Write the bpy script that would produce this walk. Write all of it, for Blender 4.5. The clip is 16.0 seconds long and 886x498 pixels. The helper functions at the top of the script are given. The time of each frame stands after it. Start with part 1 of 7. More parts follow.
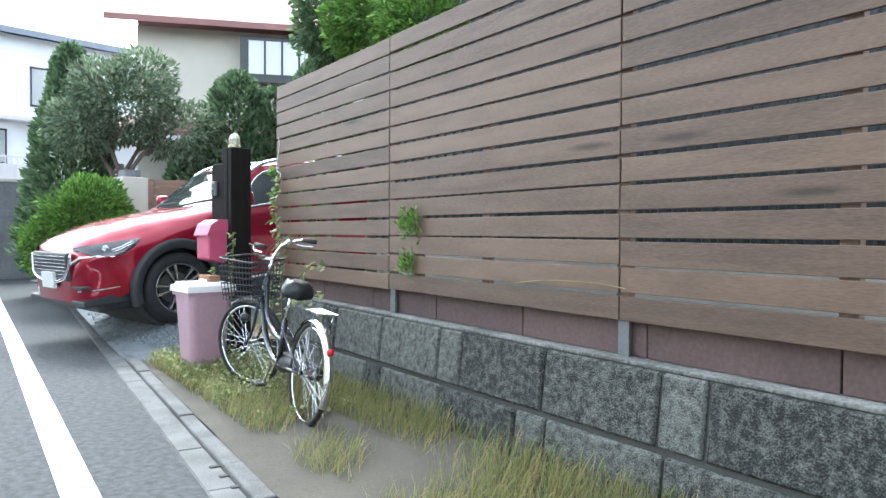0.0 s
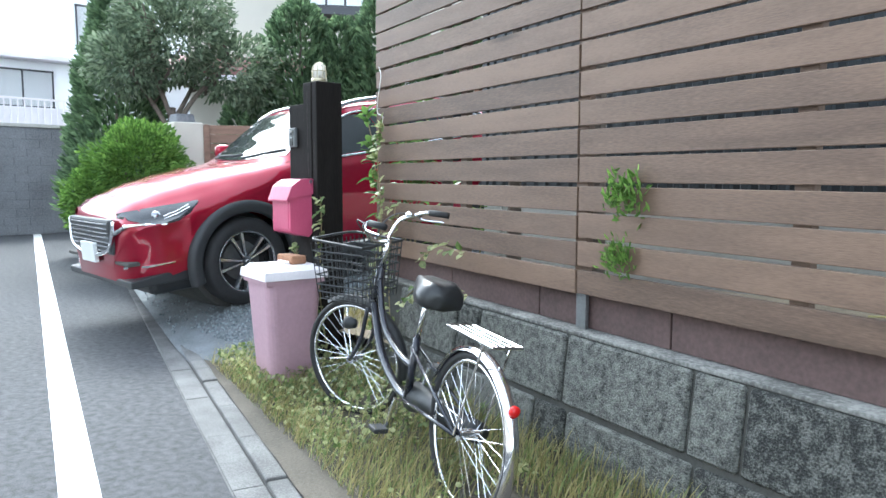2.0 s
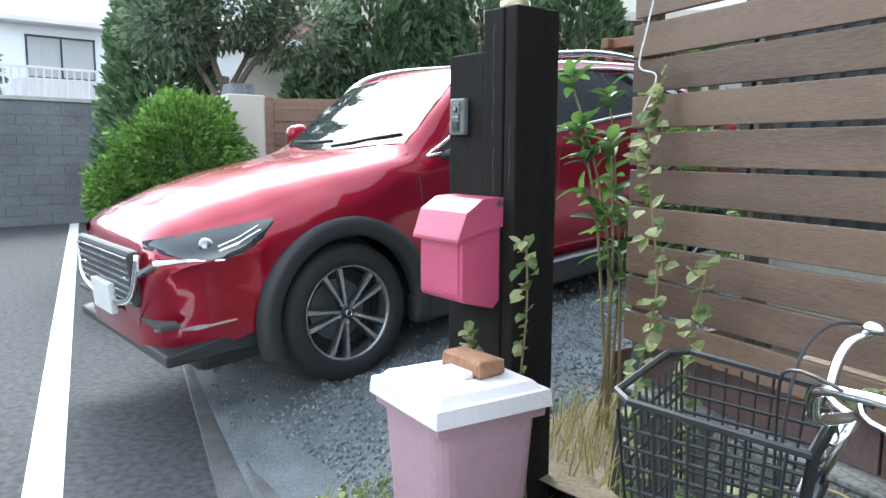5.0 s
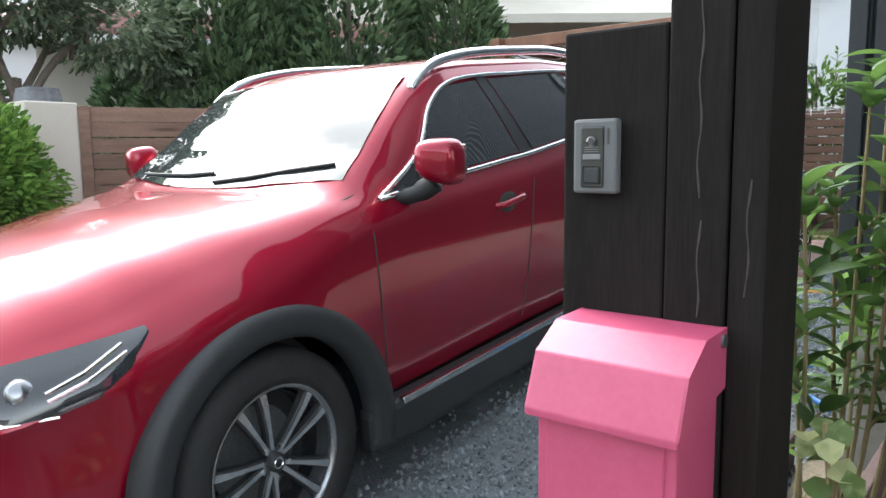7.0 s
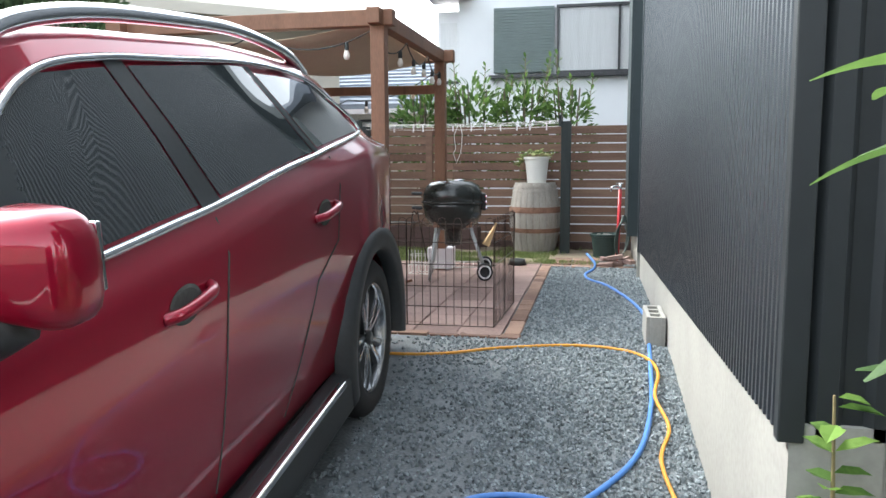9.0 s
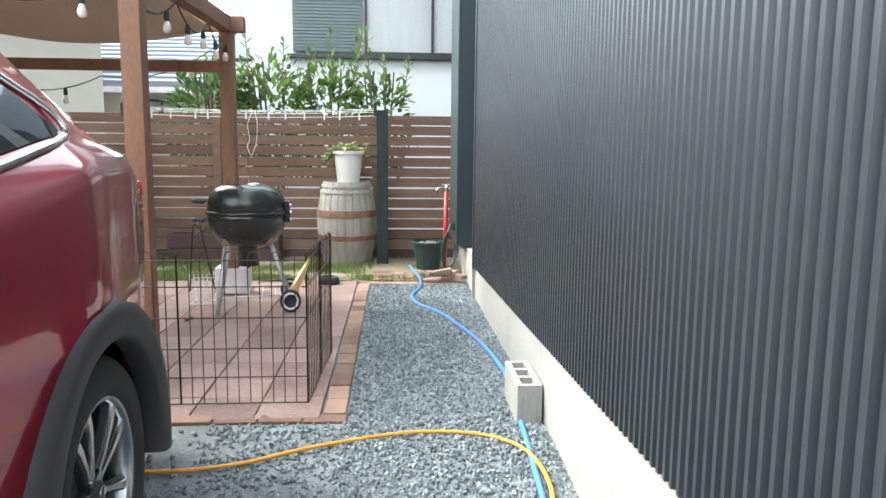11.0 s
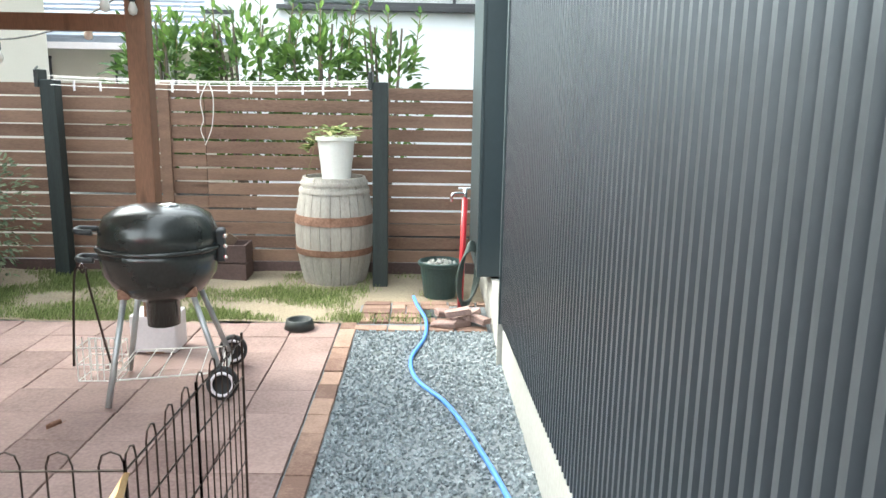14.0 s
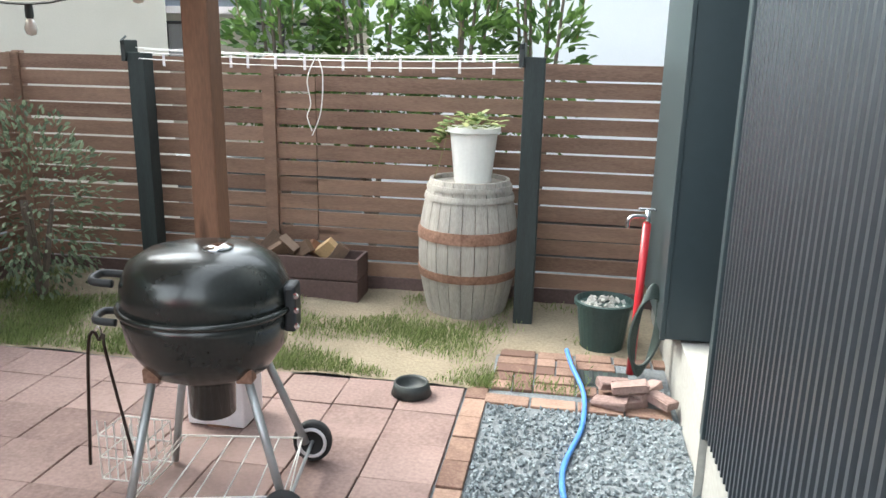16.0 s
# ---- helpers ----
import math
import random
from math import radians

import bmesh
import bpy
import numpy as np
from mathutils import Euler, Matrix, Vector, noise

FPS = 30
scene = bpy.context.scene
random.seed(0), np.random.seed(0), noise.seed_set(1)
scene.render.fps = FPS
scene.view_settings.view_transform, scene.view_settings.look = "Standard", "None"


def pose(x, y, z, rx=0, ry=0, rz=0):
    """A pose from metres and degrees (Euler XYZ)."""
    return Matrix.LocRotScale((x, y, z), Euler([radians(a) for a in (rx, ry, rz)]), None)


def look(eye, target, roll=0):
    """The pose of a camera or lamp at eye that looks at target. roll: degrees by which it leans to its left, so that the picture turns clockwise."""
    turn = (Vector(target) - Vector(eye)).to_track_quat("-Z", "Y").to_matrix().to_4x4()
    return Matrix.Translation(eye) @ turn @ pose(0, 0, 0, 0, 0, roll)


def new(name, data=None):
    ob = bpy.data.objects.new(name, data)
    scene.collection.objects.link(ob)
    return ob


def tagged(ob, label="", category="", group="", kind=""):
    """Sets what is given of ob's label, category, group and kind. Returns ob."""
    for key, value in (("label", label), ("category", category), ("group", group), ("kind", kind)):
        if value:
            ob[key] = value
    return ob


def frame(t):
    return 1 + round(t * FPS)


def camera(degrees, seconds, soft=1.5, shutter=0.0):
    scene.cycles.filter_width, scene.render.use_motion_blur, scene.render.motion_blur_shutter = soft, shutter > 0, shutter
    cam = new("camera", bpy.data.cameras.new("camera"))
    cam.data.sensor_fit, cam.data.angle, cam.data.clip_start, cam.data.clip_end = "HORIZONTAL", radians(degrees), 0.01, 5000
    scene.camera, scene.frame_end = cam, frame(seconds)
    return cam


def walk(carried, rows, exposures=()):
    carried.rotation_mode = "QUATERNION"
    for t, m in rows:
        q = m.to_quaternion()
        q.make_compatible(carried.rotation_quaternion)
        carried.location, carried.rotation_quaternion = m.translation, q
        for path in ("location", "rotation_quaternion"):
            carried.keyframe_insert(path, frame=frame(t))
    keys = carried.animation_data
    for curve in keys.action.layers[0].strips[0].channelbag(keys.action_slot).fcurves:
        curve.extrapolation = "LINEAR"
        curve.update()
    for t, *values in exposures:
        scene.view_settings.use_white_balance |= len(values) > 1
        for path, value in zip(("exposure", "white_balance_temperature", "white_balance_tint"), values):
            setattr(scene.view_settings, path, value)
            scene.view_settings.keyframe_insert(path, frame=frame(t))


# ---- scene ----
cam = camera(61.4, 16.0)
PATH = [
    (0, (0.016, -0.067, 1.255), (-1.43, 1.314, 1.212), 0.3),
    (0.5, (-0.424, 0.042, 1.318), (-1.905, 1.383, 1.223), 0.3),
    (1, (-0.858, 0.239, 1.327), (-2.337, 1.578, 1.192), 0.3),
    (1.5, (-1.297, 0.437, 1.333), (-2.791, 1.757, 1.165), 0.2),
    (2, (-1.779, 0.604, 1.391), (-3.303, 1.885, 1.196), 0.1),
    (2.5, (-2.218, 0.799, 1.415), (-3.756, 2.064, 1.232), 0.2),
    (3, (-2.637, 0.972, 1.424), (-4.197, 2.208, 1.231), 0.0),
    (3.5, (-3.079, 1.067, 1.457), (-4.665, 2.263, 1.225), 0.1),
    (4, (-3.528, 1.157, 1.471), (-5.112, 2.35, 1.216), 0.3),
    (4.2, (-3.688, 1.235, 1.484), (-5.285, 2.411, 1.224), 0.3),
    (6.3, (-5.362, 1.751, 1.651), (-6.855, 3.058, 1.401), -0.4),
    (6.5, (-5.529, 1.799, 1.672), (-6.973, 3.159, 1.418), -0.4),
    (7, (-5.906, 1.986, 1.662), (-7.171, 3.516, 1.417), -0.6),
    (7.5, (-6.277, 2.242, 1.688), (-7.321, 3.931, 1.45), -0.6),
    (8, (-6.606, 2.542, 1.748), (-7.448, 4.341, 1.519), -0.7),
    (8.2, (-6.697, 2.702, 1.761), (-7.452, 4.539, 1.527), -0.3),
    (8.5, (-6.811, 2.922, 1.763), (-7.424, 4.813, 1.542), -0.4),
    (9, (-6.944, 3.273, 1.8), (-7.342, 5.219, 1.562), -0.3),
    (9.5, (-7.103, 3.616, 1.826), (-7.324, 5.586, 1.563), 0.1),
    (10, (-7.185, 3.915, 1.842), (-7.246, 5.895, 1.564), 0.8),
    (10.2, (-7.195, 4.062, 1.851), (-7.201, 6.042, 1.57), 0.9),
    (12.3, (-7.078, 5.549, 2.05), (-6.891, 7.52, 1.769), 0.1),
    (12.5, (-7.052, 5.672, 2.061), (-6.877, 7.643, 1.769), 0.2),
    (13, (-7.038, 6.036, 2.125), (-6.922, 8.002, 1.78), 0.4),
    (13.5, (-7.048, 6.352, 2.106), (-6.948, 8.316, 1.741), 0.9),
    (14, (-6.977, 6.706, 2.159), (-6.919, 8.665, 1.759), 1.0),
    (14.5, (-6.995, 7.088, 2.186), (-7.008, 9.043, 1.763), 0.9),
    (15, (-7.039, 7.428, 2.23), (-7.143, 9.375, 1.781), 1.2),
    (15.5, (-7.025, 7.791, 2.251), (-7.217, 9.725, 1.781), 1.4),
    (16, (-7.084, 8.153, 2.252), (-7.401, 10.063, 1.753), 1.2),
]
EXPOSURE = [(0.0, 2.65, 5800, 2), (2.5, 2.8, 5750, 3), (4.0, 2.75, 5750, 2), (6.5, 2.42, 6200, 4), (8.5, 2.62, 6350, 5), (10.0, 2.85, 6400, 4), (12.5, 3.45, 6500, 0), (14.5, 3.5, 6500, 0), (16.0, 3.15, 6450, 3)]
walk(cam, [(t, look(eye, target, roll)) for t, eye, target, roll in PATH], EXPOSURE)

# ---- world and light ----
world = bpy.data.worlds.new("sky")
scene.world = world
world.use_nodes = True
wn = world.node_tree
sky = wn.nodes.new("ShaderNodeTexSky")
sky.sky_type = 'NISHITA'
sky.sun_disc = False
sky.sun_elevation = radians(45)
sky.sun_rotation = radians(-70)
sky.air_density = 1.0
sky.dust_density = 2.0
grey = wn.nodes.new("ShaderNodeHueSaturation")
grey.inputs["Saturation"].default_value = 0.28
wn.links.new(sky.outputs[0], grey.inputs["Color"])
wn.links.new(grey.outputs[0], wn.nodes["Background"].inputs[0])
wn.nodes["Background"].inputs[1].default_value = 0.15
sun_data = bpy.data.lights.new("sun", 'SUN')
sun_data.energy = 0.6
sun_data.angle = radians(18)
sun_data.color = (1.0, 0.95, 0.88)
sun = new("sun", sun_data)
sun.matrix_world = look((-16, 6, 17), (0, 0, 0))

# ---- materials ----


def material(name, colour, rough=0.6, metal=0.0, vary=0.25, scale=6.0, bump=0.2, fine=60.0, bump_dist=0.004, colour2=None,
             per_object=0.0, per_island=0.0, coat=0.0, spec=0.5, stretch=(1, 1, 1), knots=0.0):
    m = bpy.data.materials.new(name)
    m.use_nodes = True
    nt = m.node_tree
    p = nt.nodes["Principled BSDF"]
    p.inputs["Roughness"].default_value = rough
    p.inputs["Metallic"].default_value = metal
    p.inputs["Coat Weight"].default_value = coat
    p.inputs["Coat Roughness"].default_value = 0.04
    p.inputs["Specular IOR Level"].default_value = spec
    tc = nt.nodes.new("ShaderNodeTexCoord")
    mp = nt.nodes.new("ShaderNodeMapping")
    mp.inputs["Scale"].default_value = stretch
    nt.links.new(tc.outputs["Object"], mp.inputs[0])
    n1 = nt.nodes.new("ShaderNodeTexNoise")
    n1.inputs["Scale"].default_value = scale
    n1.inputs["Detail"].default_value = 6
    n2 = nt.nodes.new("ShaderNodeTexNoise")
    n2.inputs["Scale"].default_value = fine
    n2.inputs["Detail"].default_value = 4
    coords = mp.outputs[0]
    if per_object:
        own = nt.nodes.new("ShaderNodeObjectInfo")
        far = nt.nodes.new("ShaderNodeVectorMath")
        far.operation = 'MULTIPLY_ADD'
        far.inputs[1].default_value = (37, 23, 41)
        nt.links.new(own.outputs["Random"], far.inputs[0])
        nt.links.new(mp.outputs[0], far.inputs[2])
        coords = far.outputs[0]
    nt.links.new(coords, n1.inputs["Vector"])
    nt.links.new(coords, n2.inputs["Vector"])
    mul = nt.nodes.new("ShaderNodeMath")
    mul.operation = 'MULTIPLY_ADD'
    nt.links.new(n2.outputs[0], mul.inputs[0])
    mul.inputs[1].default_value = 0.5
    half = nt.nodes.new("ShaderNodeMath")
    half.operation = 'MULTIPLY'
    half.inputs[1].default_value = 0.5
    nt.links.new(n1.outputs[0], half.inputs[0])
    nt.links.new(half.outputs[0], mul.inputs[2])
    fac = mul.outputs[0]
    if per_object or per_island:
        if per_object:
            info = nt.nodes.new("ShaderNodeObjectInfo")
            rnd, amount = info.outputs["Random"], per_object
        else:
            info = nt.nodes.new("ShaderNodeNewGeometry")
            rnd, amount = info.outputs["Random Per Island"], per_island
        add = nt.nodes.new("ShaderNodeMath")
        add.operation = 'MULTIPLY_ADD'
        sub = nt.nodes.new("ShaderNodeMath")
        sub.operation = 'SUBTRACT'
        sub.inputs[1].default_value = 0.5
        nt.links.new(rnd, sub.inputs[0])
        nt.links.new(sub.outputs[0], add.inputs[0])
        add.inputs[1].default_value = amount
        nt.links.new(fac, add.inputs[2])
        fac = add.outputs[0]
    ramp = nt.nodes.new("ShaderNodeValToRGB")
    c = Vector(colour)
    c2 = Vector(colour2) if colour2 else c * (1 + vary)
    c1 = c * (1 - vary)
    ramp.color_ramp.elements[0].position = 0.3
    ramp.color_ramp.elements[1].position = 0.7
    ramp.color_ramp.elements[0].color = (*c1, 1)
    ramp.color_ramp.elements[1].color = (*c2, 1)
    nt.links.new(fac, ramp.inputs[0])
    shade = ramp.outputs[0]
    if knots:
        cells = nt.nodes.new("ShaderNodeTexVoronoi")
        cells.inputs["Scale"].default_value = knots
        spot = nt.nodes.new("ShaderNodeValToRGB")
        spot.color_ramp.elements[0].position = 0.05
        spot.color_ramp.elements[1].position = 0.16
        spot.color_ramp.elements[0].color = (0.38, 0.34, 0.30, 1)
        spot.color_ramp.elements[1].color = (1, 1, 1, 1)
        mix = nt.nodes.new("ShaderNodeMix")
        mix.data_type = 'RGBA'
        mix.blend_type = 'MULTIPLY'
        mix.inputs[0].default_value = 1.0
        nt.links.new(coords, cells.inputs["Vector"])
        nt.links.new(cells.outputs["Distance"], spot.inputs[0])
        nt.links.new(shade, mix.inputs[6])
        nt.links.new(spot.outputs[0], mix.inputs[7])
        shade = mix.outputs[2]
    nt.links.new(shade, p.inputs["Base Color"])
    if bump:
        b = nt.nodes.new("ShaderNodeBump")
        b.inputs["Strength"].default_value = bump
        b.inputs["Distance"].default_value = bump_dist
        nt.links.new(mul.outputs[0], b.inputs["Height"])
        nt.links.new(b.outputs[0], p.inputs["Normal"])
    return m


M_ASPHALT = material("asphalt", (0.055, 0.057, 0.061), 0.9, vary=0.5, scale=22, fine=170, bump=1.0, bump_dist=0.012)
M_LINE = material("road paint", (0.78, 0.78, 0.76), 0.7, vary=0.1, scale=9, fine=120, bump=0.3)
M_CONCRETE = material("concrete", (0.42, 0.41, 0.38), 0.9, vary=0.25, scale=3, fine=70, bump=0.4)
M_CONCRETE_W = material("pale foundation concrete", (0.33, 0.325, 0.30), 0.85, vary=0.14, scale=2.5, fine=40, bump=0.2)
M_GUTTER = material("gutter concrete", (0.115, 0.115, 0.113), 0.9, vary=0.35, scale=4, fine=120, bump=0.5)
M_BLOCK = material("split-faced retaining block", (0.060, 0.065, 0.062), 0.95, vary=0.7, scale=28, fine=130, bump=1.0,
                   bump_dist=0.025, colour2=(0.185, 0.19, 0.172), per_object=0.15)
M_CAP = material("stained mortar", (0.15, 0.15, 0.14), 0.95, vary=0.45, scale=4, fine=60, bump=0.6, bump_dist=0.008)
M_JOINT = material("dark mortar joint", (0.06, 0.06, 0.055), 0.95, vary=0.3, bump=0.4)
M_BROWN = material("brown-stained fence timber", (0.105, 0.064, 0.042), 0.62, vary=0.3, scale=2.5, fine=40, bump=0.35, per_object=0.25,
                   stretch=(0.8, 6, 6), colour2=(0.17, 0.108, 0.072), knots=1.1)
M_BROWN2 = material("dark brown garden fence timber", (0.18, 0.10, 0.068), 0.65, vary=0.3, scale=2.5, fine=40, bump=0.35, per_object=0.25,
                    stretch=(0.8, 6, 6), colour2=(0.27, 0.165, 0.115), knots=1.1)
M_PERG = material("pergola timber", (0.215, 0.105, 0.06), 0.6, vary=0.3, scale=2, fine=30, bump=0.3, stretch=(5, 5, 0.8), knots=1.2)
M_MAROON = material("maroon painted board", (0.095, 0.06, 0.055), 0.8, vary=0.35, scale=3, fine=50, bump=0.3, per_object=0.2)
M_BLACKWOOD = material("black charred timber", (0.0105, 0.0085, 0.0075), 0.82, vary=0.6, scale=2, fine=30, bump=0.7, spec=0.2, stretch=(6, 6, 0.5), bump_dist=0.003)
M_STREAK = material("dried sap", (0.045, 0.040, 0.033), 0.8, vary=0.4, scale=20, bump=0.1)
M_DARKPOST = material("black-green stained post", (0.022, 0.03, 0.03), 0.7, vary=0.4, scale=3, bump=0.3, stretch=(6, 6, 0.5))
M_STEEL = material("galvanised steel", (0.2, 0.21, 0.215), 0.45, metal=0.8, vary=0.2, bump=0.1)
M_GREYPL = material("mid grey plastic", (0.11, 0.115, 0.115), 0.5, vary=0.1, bump=0.05)
M_CHROME = material("chrome", (0.75, 0.76, 0.78), 0.12, metal=1.0, vary=0.05, bump=0)
M_RED = material("deep red car paint", (0.27, 0.003, 0.022), 0.30, metal=0.45, vary=0.03, bump=0, coat=1.0, spec=0.15)
M_RED.node_tree.nodes["Principled BSDF"].inputs["Coat IOR"].default_value = 1.5
M_GLASS = material("tinted car glass", (0.030, 0.034, 0.036), 0.02, vary=0.05, bump=0, spec=0.9)
M_RUBBER = material("tyre rubber", (0.018, 0.018, 0.019), 0.75, vary=0.3, scale=10, bump=0.2)
M_PLASTIC = material("black plastic cladding", (0.022, 0.024, 0.026), 0.55, vary=0.2, scale=10, bump=0.1)
M_ALLOY = material("grey alloy", (0.33, 0.34, 0.36), 0.25, metal=0.9, vary=0.1, bump=0)
M_SPOKE = material("machined alloy face", (0.62, 0.63, 0.65), 0.22, metal=0.9, vary=0.08, bump=0)
M_HEADLAMP = material("headlamp lens", (0.022, 0.025, 0.03), 0.05, vary=0.3, scale=20, bump=0, coat=1.0)
M_PLATE = material("pale number plate", (0.62, 0.63, 0.62), 0.5, vary=0.05, bump=0)
M_PINK = material("pink painted steel", (0.43, 0.062, 0.135), 0.42, vary=0.05, scale=8, fine=80, bump=0.06, colour2=(0.46, 0.08, 0.155))
M_BIN = material("faded mauve plastic", (0.40, 0.255, 0.30), 0.55, vary=0.10, scale=4, fine=40, bump=0.12)
M_LID = material("white plastic", (0.72, 0.68, 0.70), 0.5, vary=0.08, scale=5, bump=0.1)
M_BRICK = material("red brick", (0.20, 0.113, 0.084), 0.9, vary=0.3, scale=9, fine=80, bump=0.7, per_object=0.45, colour2=(0.31, 0.20, 0.15))
M_TILE = material("faded pink paving slab", (0.215, 0.135, 0.119), 0.85, vary=0.32, scale=3.2, fine=60, bump=0.25, per_object=0.22, colour2=(0.305, 0.21, 0.186))
M_GRAVEL = material("blue-grey gravel bed", (0.15, 0.165, 0.175), 0.9, vary=0.45, scale=5, fine=75, bump=1.0, bump_dist=0.02)
M_STONE = material("blue-grey gravel stone", (0.135, 0.160, 0.176), 0.85, vary=0.3, scale=20, bump=0.2, per_island=0.36, colour2=(0.28, 0.32, 0.338))
M_SOIL = material("dry sandy soil", (0.225, 0.185, 0.13), 0.98, vary=0.35, scale=2.5, fine=60, bump=0.9, bump_dist=0.015)
M_VERGE = material("dark verge soil", (0.075, 0.066, 0.052), 0.98, vary=0.35, scale=3, fine=70, bump=0.9, bump_dist=0.012)
M_GRASS = material("lawn blades", (0.17, 0.235, 0.075), 0.8, vary=0.3, bump=0, per_island=0.6, colour2=(0.28, 0.34, 0.14))
M_DRY = material("dry weeds", (0.33, 0.30, 0.12), 0.85, vary=0.3, bump=0, per_island=0.6, colour2=(0.45, 0.40, 0.20))
M_IVY = material("variegated ivy", (0.14, 0.22, 0.06), 0.6, vary=0.3, bump=0, per_island=0.7, colour2=(0.42, 0.44, 0.22))
M_LEAF = material("glossy evergreen leaf", (0.075, 0.15, 0.04), 0.4, vary=0.3, bump=0, per_island=0.6, colour2=(0.14, 0.24, 0.06))
# conifer green raised so that bright haze is put into the colour
M_CONIFER = material("haze-paled conifer foliage", (0.10, 0.17, 0.085), 0.8, vary=0.35, bump=0, per_island=0.6, colour2=(0.19, 0.28, 0.14))
M_BUSH = material("bright clipped bush", (0.10, 0.21, 0.035), 0.75, vary=0.3, bump=0, per_island=0.6, colour2=(0.20, 0.34, 0.07))
# leaf green paled the same way, with the haze in its colour
M_TREE = material("haze-paled tree leaf", (0.13, 0.18, 0.11), 0.6, vary=0.3, bump=0, per_island=0.6, colour2=(0.24, 0.30, 0.19))
M_BARK = material("grey bark", (0.13, 0.105, 0.085), 0.9, vary=0.3, scale=10, bump=0.5)
M_TWIG = material("green-brown twig", (0.20, 0.16, 0.08), 0.8, vary=0.2, bump=0)
M_CLAD = material("dark grey corrugated steel", (0.06, 0.068, 0.077), 0.36, metal=0.55, vary=0.12, scale=1.2, fine=20, bump=0.03)
M_CLADFLAT = material("dark grey flat steel trim", (0.035, 0.05, 0.056), 0.42, metal=0.2, vary=0.1, scale=1.0, fine=15, bump=0.03)
M_CLADDARK = material("black ribbed steel", (0.018, 0.022, 0.025), 0.55, metal=0.1, vary=0.15, scale=1.0, fine=15, bump=0.03)
M_BARREL = material("weathered grey oak", (0.36, 0.335, 0.30), 0.85, vary=0.3, scale=3, fine=30, bump=0.35, per_island=0.2, stretch=(6, 6, 0.6))
M_RUST = material("rusty iron hoop", (0.22, 0.105, 0.065), 0.9, vary=0.4, scale=9, fine=60, bump=0.5, colour2=(0.36, 0.21, 0.15))
M_POTW = material("white glazed pot", (0.78, 0.78, 0.75), 0.4, vary=0.05, bump=0.05)
M_ENAMEL = material("black enamel", (0.020, 0.023, 0.021), 0.27, vary=0.25, bump=0.03, coat=0.25)
M_GREYLEG = material("grey steel tube", (0.42, 0.43, 0.43), 0.4, metal=0.6, vary=0.1, bump=0.05)
M_WIRE = material("dark bronze wire", (0.035, 0.022, 0.016), 0.4, metal=0.5, vary=0.2, bump=0)
M_WIREW = material("pale wire", (0.75, 0.74, 0.70), 0.5, vary=0.05, bump=0)
M_HOSEB = material("blue hose", (0.07, 0.21, 0.56), 0.5, vary=0.12, scale=12, bump=0.05)
M_HOSEO = material("orange cable", (0.62, 0.28, 0.03), 0.5, vary=0.12, scale=12, bump=0.05)
M_HOSEG = material("dark green hose", (0.035, 0.05, 0.045), 0.5, vary=0.2, bump=0.05)
M_TAPRED = material("red painted pipe", (0.45, 0.02, 0.03), 0.35, vary=0.1, bump=0.03)
M_POTB = material("black plastic pot", (0.028, 0.034, 0.034), 0.55, vary=0.3, scale=6, bump=0.1)
M_POTG = material("dark green plastic pot", (0.025, 0.05, 0.046), 0.5, vary=0.25, scale=6, bump=0.1)
M_WHITEWALL = material("white house render", (0.80, 0.81, 0.83), 0.85, vary=0.05, scale=2, fine=90, bump=0.2)
M_CREAM = material("cream house render", (0.56, 0.52, 0.45), 0.85, vary=0.08, scale=2, fine=90, bump=0.2)
M_ROOF = material("grey-blue roof tile", (0.22, 0.25, 0.30), 0.6, vary=0.2, scale=3, bump=0.2, per_object=0.2)
M_ROOFR = material("reddish roof tile", (0.25, 0.12, 0.11), 0.7, vary=0.2, scale=3, bump=0.2)
M_SHUTTER = material("grey-green shutter", (0.16, 0.20, 0.20), 0.5, vary=0.1, bump=0)
M_FRAME = material("dark bronze window frame", (0.05, 0.05, 0.055), 0.4, metal=0.4, vary=0.1, bump=0)
M_CURTAIN = material("white net curtain", (0.72, 0.73, 0.74), 0.9, vary=0.12, scale=3, bump=0.3, stretch=(8, 8, 0.4))
M_PANE = material("window glass", (0.06, 0.075, 0.085), 0.03, vary=0.1, bump=0, spec=0.8)
M_SAIL = material("beige shade cloth", (0.52, 0.44, 0.34), 0.9, vary=0.1, scale=3, bump=0.1)
M_GREYWALL = material("weathered grey block wall", (0.16, 0.165, 0.175), 0.95, vary=0.4, scale=1.2, fine=30, bump=0.4)
M_SADDLE = material("black vinyl saddle", (0.016, 0.017, 0.018), 0.35, vary=0.2, bump=0.05)
M_BIKE = material("dark navy bicycle frame", (0.02, 0.022, 0.032), 0.25, vary=0.1, bump=0, coat=0.5)
M_REFLECT = material("red reflector", (0.55, 0.01, 0.01), 0.2, vary=0.1, bump=0)
M_AMBER = material("amber reflector", (0.7, 0.22, 0.02), 0.25, vary=0.1, bump=0)
M_BULB = material("clear bulb glass", (0.75, 0.72, 0.66), 0.1, vary=0.05, bump=0, spec=0.8)
M_CARD = material("kraft paper", (0.56, 0.38, 0.20), 0.8, vary=0.15, bump=0.1)
M_BRASS = material("brass cage lamp", (0.45, 0.40, 0.28), 0.35, metal=0.6, vary=0.15, bump=0)


for m, lo_p, hi_p in ((M_BLOCK, 0.38, 0.64), (M_ASPHALT, 0.40, 0.62), (M_GUTTER, 0.40, 0.62), (M_CAP, 0.42, 0.60)):
    for node in m.node_tree.nodes:
        if node.bl_idname == "ShaderNodeValToRGB":
            node.color_ramp.elements[0].position = lo_p
            node.color_ramp.elements[1].position = hi_p


